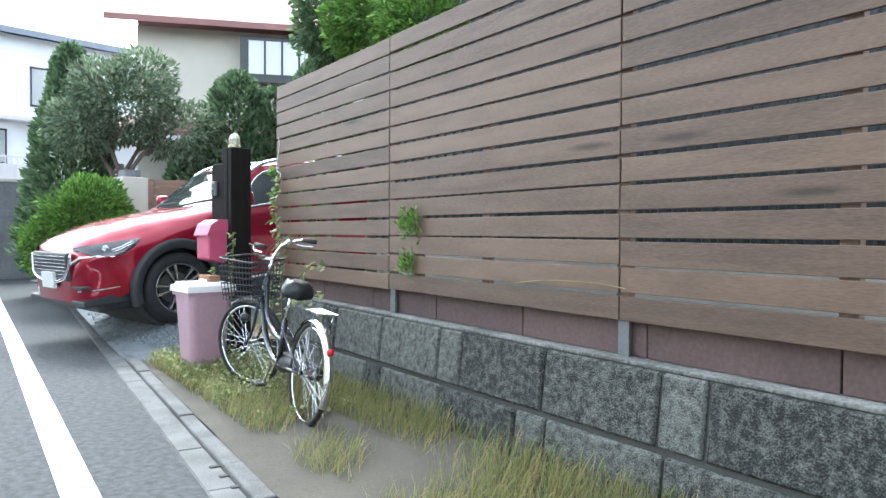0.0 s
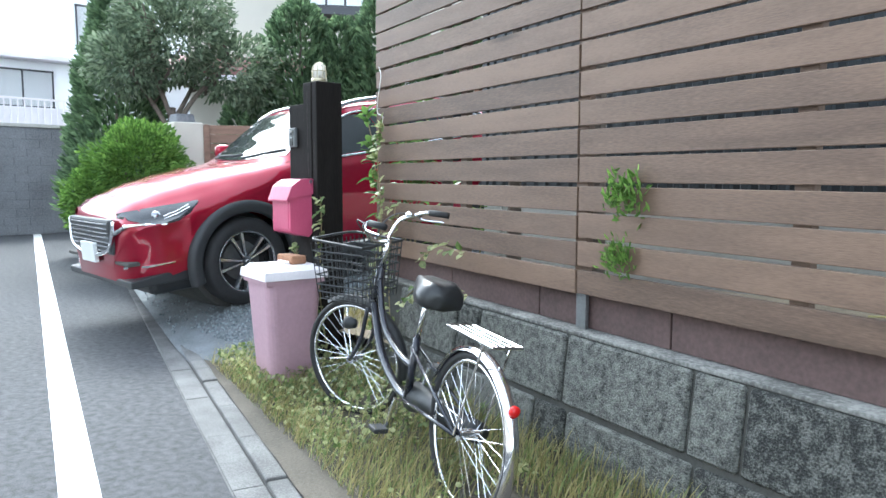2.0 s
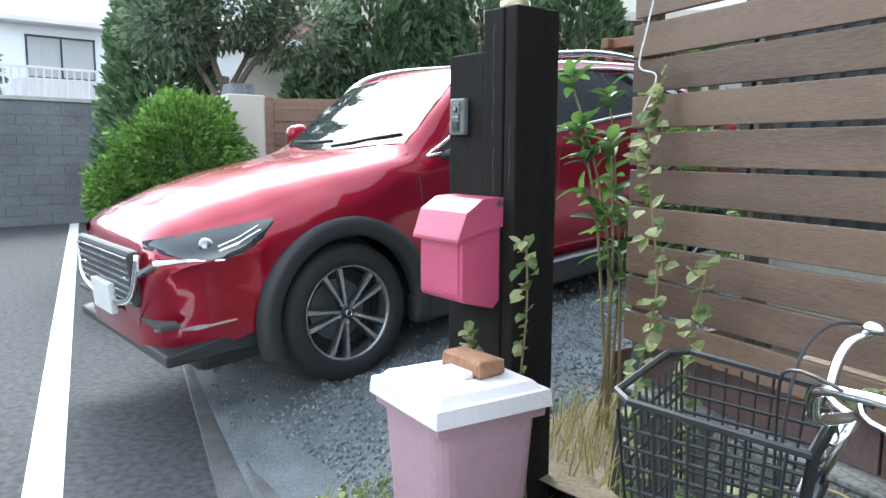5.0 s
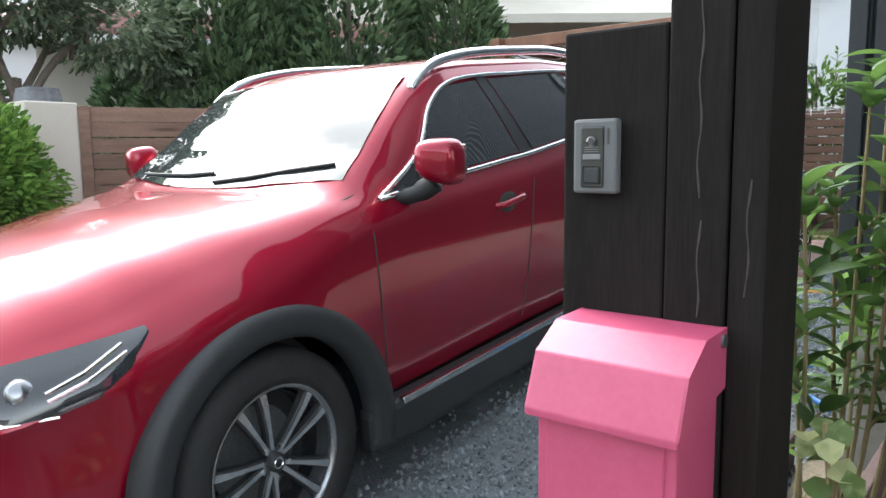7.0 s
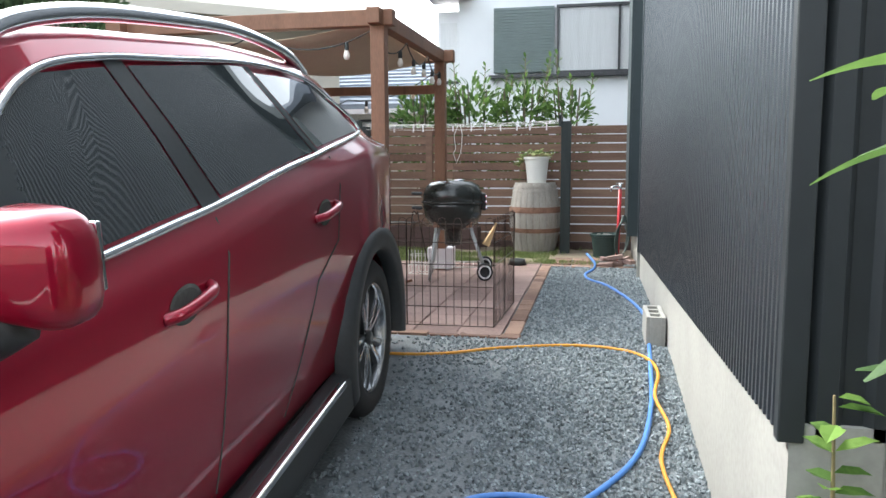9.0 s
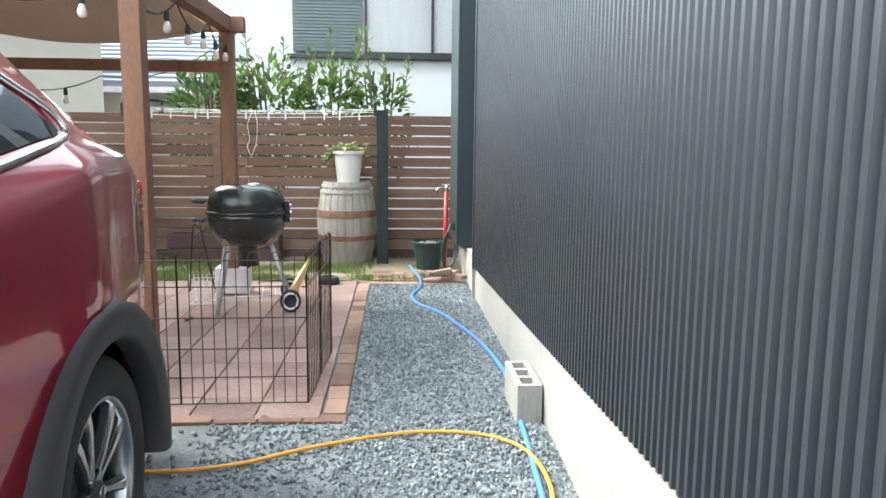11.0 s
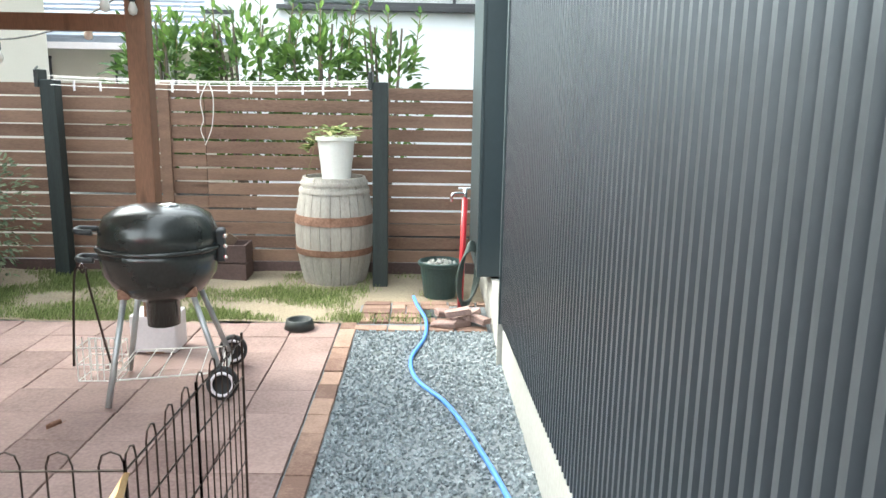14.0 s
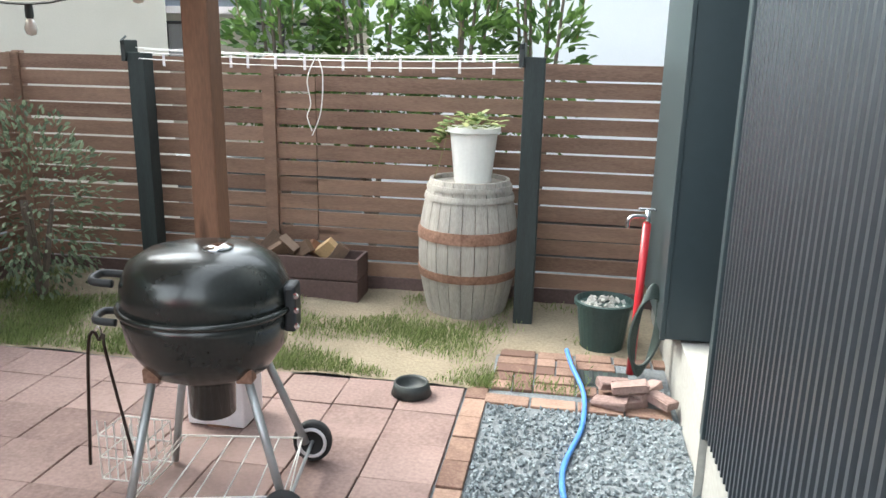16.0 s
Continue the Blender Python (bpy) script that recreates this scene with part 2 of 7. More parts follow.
def let_light_through(m, share):
    """Mixes a translucent layer of the leaf's own colour into a foliage material."""
    nt = m.node_tree
    p, out = nt.nodes["Principled BSDF"], nt.nodes["Material Output"]
    source = p.inputs["Base Color"].links[0].from_socket
    thin = nt.nodes.new("ShaderNodeBsdfTranslucent")
    mix = nt.nodes.new("ShaderNodeMixShader")
    mix.inputs[0].default_value = share
    nt.links.new(source, thin.inputs["Color"])
    nt.links.new(p.outputs[0], mix.inputs[1])
    nt.links.new(thin.outputs[0], mix.inputs[2])
    nt.links.new(mix.outputs[0], out.inputs["Surface"])


for m in (M_LEAF, M_CONIFER, M_BUSH, M_TREE, M_IVY, M_GRASS, M_DRY):
    let_light_through(m, 0.45)

# ---- mesh tools ----


def part(name, bm, mat, parent=None, label="", smooth=False):
    me = bpy.data.meshes.new(name)
    bm.to_mesh(me)
    bm.free()
    me.materials.append(mat)
    if smooth:
        me.polygons.foreach_set("use_smooth", [True] * len(me.polygons))
    ob = new(name, me)
    if parent is not None:
        ob.parent = parent
    return tagged(ob, label)


def thing(name, m, label, category, group="", kind=""):
    ob = new(name)
    ob.empty_display_size = 0.1
    ob.matrix_world = m
    return tagged(ob, label, category, group, kind)


def add_box(bm, lo, hi, bevel=0.0, m=None):
    lo, hi = Vector(lo), Vector(hi)
    c, s = (lo + hi) / 2, hi - lo
    r = bmesh.ops.create_cube(bm, size=1, matrix=(m or Matrix()) @ Matrix.Translation(c) @ Matrix.Diagonal((*s, 1)))
    if bevel:
        es = list({e for v in r["verts"] for e in v.link_edges})
        bmesh.ops.bevel(bm, geom=es, offset=bevel, segments=2, affect='EDGES', profile=0.5)
    return bm


def box(lo, hi, bevel=0.0, m=None):
    return add_box(bmesh.new(), lo, hi, bevel, m)


def add_tube(bm, pts, r, sides=8, closed=False):
    pts = [Vector(p) for p in pts]
    n = len(pts)
    rs = r if isinstance(r, (list, tuple)) else [r] * n
    rings, ref = [], None
    for i, p in enumerate(pts):
        a = pts[i - 1] if (i or closed) else p
        b = pts[(i + 1) % n] if (i < n - 1 or closed) else p
        d = (b - a)
        d = d.normalized() if d.length > 1e-9 else Vector((0, 0, 1))
        if ref is None:
            ref = Vector((0, 0, 1)) if abs(d.z) < 0.9 else Vector((1, 0, 0))
        u = (ref - d * ref.dot(d))
        u = u.normalized() if u.length > 1e-6 else d.orthogonal().normalized()
        ref = u
        v = d.cross(u)
        rings.append([bm.verts.new(p + rs[i] * (u * math.cos(2 * math.pi * k / sides) + v * math.sin(2 * math.pi * k / sides))) for k in range(sides)])
    for i in range(n if closed else n - 1):
        A, B = rings[i], rings[(i + 1) % n]
        for k in range(sides):
            bm.faces.new((A[k], A[(k + 1) % sides], B[(k + 1) % sides], B[k]))
    if not closed:
        bm.faces.new(list(reversed(rings[0])))
        bm.faces.new(rings[-1])
    return bm


def tube(pts, r, sides=8, closed=False):
    return add_tube(bmesh.new(), pts, r, sides, closed)


def curve_pts(pts, per=8, closed=False):
    P = [Vector(p) for p in pts]
    n, out = len(P), []
    for i in range(n if closed else n - 1):
        p0 = P[i - 1] if (i or closed) else P[0]
        p1, p2 = P[i], P[(i + 1) % n]
        p3 = P[(i + 2) % n] if (i + 2 < n or closed) else P[-1]
        for k in range(per):
            t = k / per
            out.append(0.5 * ((2 * p1) + (p2 - p0) * t + (2 * p0 - 5 * p1 + 4 * p2 - p3) * t * t + (3 * p1 - p0 - 3 * p2 + p3) * t ** 3))
    if not closed:
        out.append(P[-1])
    return out


def add_lathe(bm, prof, sides=24, m=None, cap=True):
    m = m or Matrix()
    rings = [[bm.verts.new(m @ Vector((r * math.cos(2 * math.pi * k / sides), r * math.sin(2 * math.pi * k / sides), z))) for k in range(sides)] for r, z in prof]
    for A, B in zip(rings, rings[1:]):
        for k in range(sides):
            bm.faces.new((A[k], A[(k + 1) % sides], B[(k + 1) % sides], B[k]))
    if cap and prof[0][0] > 1e-4:
        bm.faces.new(list(reversed(rings[0])))
    if cap and prof[-1][0] > 1e-4:
        bm.faces.new(rings[-1])
    return bm


def lathe(prof, sides=24, m=None, cap=True):
    return add_lathe(bmesh.new(), prof, sides, m, cap)


def prism(poly, axis_lo, axis_hi, bevel=0.0, m=None):
    """poly in (y, z), extruded along x."""
    bm = bmesh.new()
    a = [bm.verts.new((axis_lo, y, z)) for y, z in poly]
    b = [bm.verts.new((axis_hi, y, z)) for y, z in poly]
    n = len(poly)
    bm.faces.new(list(reversed(a)))
    bm.faces.new(b)
    for i in range(n):
        bm.faces.new((a[i], a[(i + 1) % n], b[(i + 1) % n], b[i]))
    bmesh.ops.recalc_face_normals(bm, faces=bm.faces)
    if bevel:
        bmesh.ops.bevel(bm, geom=bm.edges[:], offset=bevel, segments=2, affect='EDGES', profile=0.5)
    if m:
        bm.transform(m)
    return bm


def leaf_mesh(name, places, mat, parent=None, label="", fold=0.25):
    """places: (centre, direction, up, length, width); each leaf is a folded six-sided blade."""
    vs, fs = [], []
    for c, d, u, l, w in places:
        d = d.normalized()
        s = d.cross(u)
        s = s.normalized() if s.length > 1e-6 else d.orthogonal().normalized()
        n = s.cross(d)
        i = len(vs)
        for a, b, h in ((0, 0, 0), (0.35, 0.5, fold), (0.75, 0.38, fold), (1, 0, -0.1), (0.75, -0.38, fold), (0.35, -0.5, fold), (0.55, 0, 0)):
            vs.append(c + d * (a * l) + s * (b * w) + n * (h * w * 0.6))
        fs += [(i, i + 1, i + 6), (i + 1, i + 2, i + 6), (i + 2, i + 3, i + 6), (i + 3, i + 4, i + 6), (i + 4, i + 5, i + 6), (i + 5, i, i + 6)]
    me = bpy.data.meshes.new(name)
    me.from_pydata([tuple(v) for v in vs], [], fs)
    me.materials.append(mat)
    ob = new(name, me)
    if parent is not None:
        ob.parent = parent
    return tagged(ob, label)


def blades(name, places, mat, parent=None):
    """places: (root, tip, width): grass blades as bent slivers."""
    vs, fs = [], []
    for a, b, w in places:
        d = b - a
        s = d.cross(Vector((0.3, 0.7, 1))).normalized() * w
        mid = a + d * 0.55 + Vector((0, 0, d.length * 0.12))
        i = len(vs)
        vs += [a - s, a + s, mid + s * 0.8, mid - s * 0.8, b]
        fs += [(i, i + 1, i + 2, i + 3), (i + 3, i + 2, i + 4)]
    me = bpy.data.meshes.new(name)
    me.from_pydata([tuple(v) for v in vs], [], fs)
    me.materials.append(mat)
    ob = new(name, me)
    if parent is not None:
        ob.parent = parent
    return ob


R = random.Random(7)


def rvec():
    while True:
        v = Vector((R.uniform(-1, 1), R.uniform(-1, 1), R.uniform(-1, 1)))
        if 0.05 < v.length < 1:
            return v


# ---- plan ----
STREET = Matrix.Translation((-1.6, 2.70, 0)) @ Matrix.Rotation(math.atan2(-0.184, 0.983), 4, 'Z')   # x along the street, y into the plots
PROFILE = [(-50, 0), (2.75, 0.0), (3.1, 0.1), (3.5, 0.24), (5, 0.435), (6.5, 0.55), (7.7, 0.635), (9, 0.63), (11, 0.60), (60, 0.60)]


def yard_z(y):
    for (a, za), (b, zb) in zip(PROFILE, PROFILE[1:]):
        if y <= b:
            return za + (zb - za) * (y - a) / (b - a)
    return PROFILE[-1][1]


def st(x, y, z=0.0):
    return STREET @ Vector((x, y, z))


# ---- ground ----
bm = box((-900, -900, -0.5), (900, 900, -0.012))
tagged(part("ground", bm, M_ASPHALT), "dark grey asphalt ground reaching the horizon", "ground", kind="structure")
bm = bmesh.new()
add_box(bm, (-45, -9, -0.3), (25, -0.85, 0.0), m=STREET)
tagged(part("road", bm, M_ASPHALT), "worn grey asphalt lane", "road", kind="structure")
LINE = STREET @ pose(-4.0, -1.925, 0, 0, 0, -0.45)
tagged(part("road_line", box((-20, -0.082, 0.001), (12, 0.082, 0.006), m=LINE), M_LINE), "solid white painted edge line on the asphalt", "road line", kind="structure")
LANE_EDGE = STREET @ pose(0, -1.507, 0, 0, 0, -3.0)   # the gutter runs a little askew to the wall
gutter = tagged(part("gutter", box((-24, 0.0, -0.3), (5, 0.15, 0.004), m=LANE_EDGE), M_GUTTER), "grey concrete gutter along the lane edge", "gutter", kind="structure")
for i in range(26):
    x = -15 + i * 0.75
    part("gutter_slab", box((x, 0.006, 0), (x + 0.742, 0.145, 0.010 + 0.002 * math.sin(i * 1.7)), 0.003, m=LANE_EDGE), M_GUTTER, gutter)
kerb = tagged(part("kerb", box((-24, 0.15, -0.3), (5, 0.26, 0.01), m=LANE_EDGE), M_JOINT), "low concrete kerb beside the gutter", "kerb", kind="structure")
for i in range(33):
    x = -15 + i * 0.6
    part("kerb_stone", box((x, 0.154, 0), (x + 0.594, 0.255, 0.034 + 0.005 * math.sin(i * 2.1)), 0.012, m=LANE_EDGE), M_GUTTER, kerb)
drain = thing("drain_grate", STREET, "grey concrete drain cover with slots", "drain")
for x in (-1.85, -1.67, -1.48):
    part("slot", box((x - 0.016, -1.315, 0.008), (x + 0.016, -1.20, 0.016), 0.002, m=pose(0, 0, 0)), M_JOINT, drain)

# dirt strip under the retaining wall
bm = bmesh.new()
nx, ny = 60, 8
grid = []
for i in range(nx + 1):
    row = []
    for j in range(ny + 1):
        x = -5.4 + 9.4 * i / nx
        y0 = -1.252 - 0.0525 * x
        y = y0 + (0.03 - y0) * j / ny
        z = 0.03 + 0.10 * j / ny + 0.018 * noise.noise(Vector((x * 3, y * 3, 0)))
        row.append(bm.verts.new(st(x, y, z)))
    grid.append(row)
for i in range(nx):
    for j in range(ny):
        bm.faces.new((grid[i][j], grid[i + 1][j], grid[i + 1][j + 1], grid[i][j + 1]))
tagged(part("verge", bm, M_VERGE, smooth=True), "dry soil verge below the retaining wall", "verge", kind="structure")

# gravel drive and yard
bm = bmesh.new()
xs = [-16 + 0.25 * i for i in range(39)]
ys = [2.3 + 0.2 * i for i in range(60)]
grid = [[bm.verts.new((x, max(y, 3.02 - 0.187 * (x + 6.2) - 0.55), yard_z(max(y, 3.02 - 0.187 * (x + 6.2) - 0.55)) + 0.006 * noise.noise(Vector((x * 2, y * 2, 3))) + 0.02)) for y in ys] for x in xs]
for i in range(len(xs) - 1):
    for j in range(len(ys) - 1):
        bm.faces.new((grid[i][j], grid[i + 1][j], grid[i + 1][j + 1], grid[i][j + 1]))
tagged(part("gravel_drive", bm, M_GRAVEL, smooth=True), "blue-grey crushed gravel drive rising from the lane", "gravel", kind="structure")

# ---- retaining wall, maroon band and street fence ----
wall = tagged(part("wall_retaining", prism([(0.03, -0.3), (-0.085, -0.3), (0.025, 0.692), (0.6, 0.692), (0.6, -0.3)], -4.5, 6.0, m=STREET), M_JOINT),
              "battered grey split-faced concrete block retaining wall", "wall", kind="structure")


def batter(z):
    return -0.085 + 0.11 * (z + 0.3) / 0.955


def wall_block(x0, x1, z0, z1):
    g = 0.008
    d = 0.022
    bm = bmesh.new()
    lo, hi = batter(z0), batter(z1)
    add_box(bm, (x0 + g, 0, z0 + g), (x1 - g, 1, z1 - g))
    for v in bm.verts:
        t = (v.co.z - z0) / (z1 - z0)
        base = lo + (hi - lo) * t
        v.co.y = base + (-d if v.co.y < 0.5 else 0.04)
    bmesh.ops.bevel(bm, geom=bm.edges[:], offset=0.012, segments=1, affect='EDGES')
    bm.transform(STREET)
    part("block", bm, M_BLOCK, wall)


for z0, z1, start in ((0.368, 0.692, -1.66), (0.03, 0.358, -0.895), (-0.25, 0.02, -1.66)):
    x, i = start - 3 * 1.68, 0
    while x < 5.5:
        w = (0.235, 0.722, 0.723)[i % 3]
        if x > -4.6:
            wall_block(x, x + w, z0, z1)
        x += w
        i += 1
cap = tagged(part("wall_cap", box((-4.5, 0.016, 0.688), (6.0, 0.22, 0.706), 0.005, m=STREET), M_CAP), "thin stained mortar cap on the retaining wall", "cap", kind="structure")
band = tagged(part("wall_band", box((-4.45, 0.135, 0.70), (6.0, 0.2, 0.9), m=STREET), M_JOINT), "maroon painted boards below the fence", "wall", kind="structure")
for i in range(12):
    x = -4.45 + 0.86 * i
    part("band_board", box((x + 0.004, 0.115, 0.707), (x + 0.855, 0.14, 0.905), 0.003, m=STREET), M_MAROON, band)

fence = thing("street_fence", STREET, "brown-stained horizontal slat timber fence above the wall", "fence", kind="structure")
SPANS = [(-4.53, -2.385), (-2.38, -0.265), (-0.26, 1.855), (1.86, 3.975), (3.98, 6.0)]
for a, b in SPANS:
    for i in range(14):
        z = 0.868 + 0.1238 * i
        bm = box((a + 0.002, 0.055, z), (b - 0.002, 0.075, z + 0.108 + R.uniform(-0.002, 0.003)), 0.003)
        ob = part("slat", bm, M_BROWN, fence)
        ob.location = (0, R.uniform(-0.002, 0.002), R.uniform(-0.003, 0.003))
        ob.rotation_euler = (0, radians(R.uniform(-0.08, 0.08)), 0)
for x in (-4.48, -2.38, -0.26, 1.86, 3.98):
    part("post", box((x - 0.04, 0.078, 0.905), (x + 0.04, 0.112, 2.58), 0.004), M_BROWN, fence)
    part("bracket", box((x - 0.035, 0.085, 0.66), (x + 0.03, 0.105, 0.92), 0.002), M_STEEL, fence, "galvanised steel bracket")
for x in (-3.4, -1.3, 0.75, 2.9):
    part("post", box((x - 0.035, 0.078, 0.9), (x + 0.035, 0.115, 2.55), 0.004), M_BROWN, fence)

# ---- the dark house ----
CLAD_LO, CLAD_HI = 5.06, 10.85


def clad_z(y):
    return 1.165 - 0.047 * (y - 5.06)


def rib_sheet(y0, y1, pitch=0.046, depth=0.014):
    prof, y = [], y0
    while y < y1:
        for f, d in ((0, 0), (0.32, 0), (0.46, 1), (0.82, 1), (0.96, 0)):
            prof.append((min(y + f * pitch, y1), d * depth))
        y += pitch
    return prof


bm = bmesh.new()
prof = rib_sheet(CLAD_LO, CLAD_HI)
lo = [bm.verts.new((-6.505 - d, y, clad_z(y))) for y, d in prof]
hi = [bm.verts.new((-6.505 - d, y, 6.0)) for y, d in prof]
for i in range(len(prof) - 1):
    bm.faces.new((lo[i], lo[i + 1], hi[i + 1], hi[i]))
house = thing("dark_house", pose(0, 0, 0), "house clad in dark grey corrugated steel on a concrete base", "house")
part("cladding", bm, M_CLAD, house, "dark grey corrugated steel cladding")
bm = bmesh.new()
prof = rib_sheet(-6.5, 0.5, 0.12, 0.02)
lo = [bm.verts.new((x, CLAD_LO - d, clad_z(CLAD_LO))) for x, d in prof]
hi = [bm.verts.new((x, CLAD_LO - d, 6.0)) for x, d in prof]
for i in range(len(prof) - 1):
    bm.faces.new((lo[i], lo[i + 1], hi[i + 1], hi[i]))
part("end_cladding", bm, M_CLADDARK, house, "dark grey ribbed steel end wall")
part("corner_trim", box((-6.528, CLAD_LO - 0.03, clad_z(CLAD_LO) - 0.01), (-6.47, CLAD_LO + 0.012, 6.0), 0.004), M_CLADDARK, house)
part("edge_trim", box((-6.53, CLAD_HI - 0.04, clad_z(CLAD_HI) - 0.01), (-6.47, CLAD_HI + 0.012, 6.0), 0.004), M_CLADFLAT, house)
part("core", box((-6.49, CLAD_LO + 0.01, 0.9), (0.5, CLAD_HI, 6.0)), M_CLADFLAT, house)
part("side_wall", box((-6.36, CLAD_HI, 0.9), (0.5, 13.0, 6.0)), M_CLADFLAT, house)
part("bay", box((-6.59, 11.66, 0.955), (-6.3, 12.62, 6.0), 0.006), M_CLADFLAT, house, "flat dark steel box bay")
part("bay_seam", box((-6.598, 11.655, 0.95), (-6.575, 11.69, 6.0), 0.003), M_CLADFLAT, house)
part("roof", box((-6.8, 4.8, 6.0), (0.8, 13.3, 6.2), 0.02), M_CLADFLAT, house)
bm = bmesh.new()
for y0, y1 in ((CLAD_LO - 0.02, 8.0), (8.004, CLAD_HI)):
    v = [bm.verts.new(p) for p in ((-6.50, y0, 0.3), (-6.50, y1, 0.3), (-6.50, y1, clad_z(y1) + 0.03), (-6.50, y0, clad_z(y0) + 0.03),
                                   (-6.3, y0, 0.3), (-6.3, y1, 0.3), (-6.3, y1, clad_z(y1) + 0.03), (-6.3, y0, clad_z(y0) + 0.03))]
    for f in ((0, 1, 2, 3), (5, 4, 7, 6), (4, 0, 3, 7), (1, 5, 6, 2), (3, 2, 6, 7)):
        bm.faces.new([v[i] for i in f])
part("foundation", bm, M_CONCRETE_W, house, "pale cast concrete foundation")
part("foundation", box((-6.3, CLAD_LO - 0.0, 0.3), (0.5, CLAD_LO + 0.1, clad_z(CLAD_LO) + 0.02)), M_CONCRETE_W, house)
part("foundation", box((-6.495, CLAD_HI + 0.001, 0.3), (-6.3, 12.9, 0.94)), M_CONCRETE_W, house)
part("flashing", box((-6.53, CLAD_HI - 0.01, 0.3), (-6.40, CLAD_HI + 0.01, clad_z(CLAD_HI))), M_CONCRETE_W, house)

# ---- the red car ----
car = thing("car", pose(-8.78, 3.534, 0.266, 5.2, 0, 2.3), "glossy deep red suv parked nose to the lane", "car")
AR = 0.455   # wheel arch radius
FC, RC = -0.045, 3.20   # axle places
HZ = 0.38   # hub height


def lerp_table(t, x):
    if x <= t[0][0]:
        return t[0][1]
    for (a, va), (b, vb) in zip(t, t[1:]):
        if x <= b:
            s = (x - a) / (b - a)
            s = s * s * (3 - 2 * s) * 0.35 + s * 0.65
            return va + (vb - va) * s
    return t[-1][1]


TOP = [(-1.035, 0.70), (-1.005, 0.86), (-0.96, 0.95), (-0.86, 1.02), (-0.6, 1.115), (-0.3, 1.175), (0, 1.21), (0.3, 1.23), (0.38, 1.235), (0.62, 1.38), (0.85, 1.545), (1.05, 1.675), (1.25, 1.735), (1.6, 1.765), (2.2, 1.775), (3.0, 1.745), (3.5, 1.69), (3.75, 1.62), (3.9, 1.49), (4.1, 1.24), (4.2, 1.04), (4.28, 0.8)]
EDGE = [(-1.035, 0.66), (-1.005, 0.80), (-0.96, 0.895), (-0.86, 0.945), (-0.5, 1.0), (-0.2, 1.065), (0.12, 1.137), (0.39, 1.195), (0.52, 1.214), (0.64, 1.29), (0.75, 1.372), (0.9, 1.49), (1.08, 1.62), (1.25, 1.676), (1.5, 1.695), (2.2, 1.71), (2.6, 1.69), (3.0, 1.66), (3.3, 1.61), (3.6, 1.54), (3.8, 1.44), (4.0, 1.25), (4.15, 1.05), (4.28, 0.75)]
BELT = [(-1.035, 0.64), (-1.005, 0.76), (-0.96, 0.845), (-0.86, 0.89), (-0.5, 0.945), (0, 1.05), (0.45, 1.165), (0.59, 1.185), (1.18, 1.22), (1.63, 1.242), (2.42, 1.305), (2.9, 1.335), (3.3, 1.36), (3.7, 1.33), (3.9, 1.24), (4.1, 1.1), (4.2, 0.95), (4.28, 0.72)]
WIDE = [(-1.035, 0.50), (-1.005, 0.64), (-0.96, 0.74), (-0.8, 0.84), (-0.5, 0.905), (-0.05, 0.93), (0.6, 0.915), (1.6, 0.905), (2.6, 0.92), (3.2, 0.935), (3.7, 0.90), (4.0, 0.84), (4.2, 0.74), (4.28, 0.64)]
WBELT = [(-1.035, 0.45), (-1.005, 0.58), (-0.96, 0.68), (-0.8, 0.77), (-0.5, 0.825), (0, 0.845), (0.6, 0.855), (2.6, 0.86), (3.3, 0.84), (3.8, 0.77), (4.2, 0.68), (4.28, 0.6)]
WROOF = [(-1.035, 0.38), (-0.96, 0.60), (-0.8, 0.68), (-0.5, 0.745), (0, 0.775), (0.58, 0.79), (0.8, 0.765), (1.08, 0.715), (1.3, 0.695), (2.2, 0.69), (3.0, 0.67), (3.5, 0.63), (3.9, 0.60), (4.28, 0.55)]


def low(y):
    z = 0.40 if -0.55 < y < 3.75 else 0.40 - 0.06 * min(1, max(-0.55 - y, y - 3.75, 0) / 0.2)
    for c in (FC, RC):
        if abs(y - c) < AR:
            z = max(z, HZ + math.sqrt(AR * AR - (y - c) ** 2) - 0.01)
    return z


def ring(y):
    zb, w, wb, wr = low(y), lerp_table(WIDE, y), lerp_table(WBELT, y), lerp_table(WROOF, y)
    tb, te, tt = lerp_table(BELT, y), lerp_table(EDGE, y), lerp_table(TOP, y)
    sh = tb - 0.10
    arch = max((1 - min(1, abs(y - c) / 0.66)) for c in (FC, RC))
    w2 = w + 0.022 * arch
    z1 = max(zb, min(zb + 0.10, sh - 0.1))
    zm = max(zb + 0.02, 0.62)
    zm2 = max(zb + 0.03, 0.80)
    pts = [(w2 - 0.03 - 0.035 * (1 - arch), zb), (w2 - 0.012 - 0.035 * (1 - arch), max(z1, zb + 0.01)), (w2 - 0.030 * (1 - arch), zm), (w2 - 0.014, min(zm2, sh - 0.03)), (w, sh - 0.005), (w - 0.02, sh + 0.05), (wb, tb)]
    pts += [(wb + (wr - wb) * 0.5 + 0.012, tb + (te - tb) * 0.5), (wr, te), (wr - 0.05, te + (tt - te) * 0.45), (wr * 0.55, te + (tt - te) * 0.86), (wr * 0.25, tt - (tt - te) * 0.04), (0, tt)]
    return [Vector((x, y, z)) for x, z in pts]


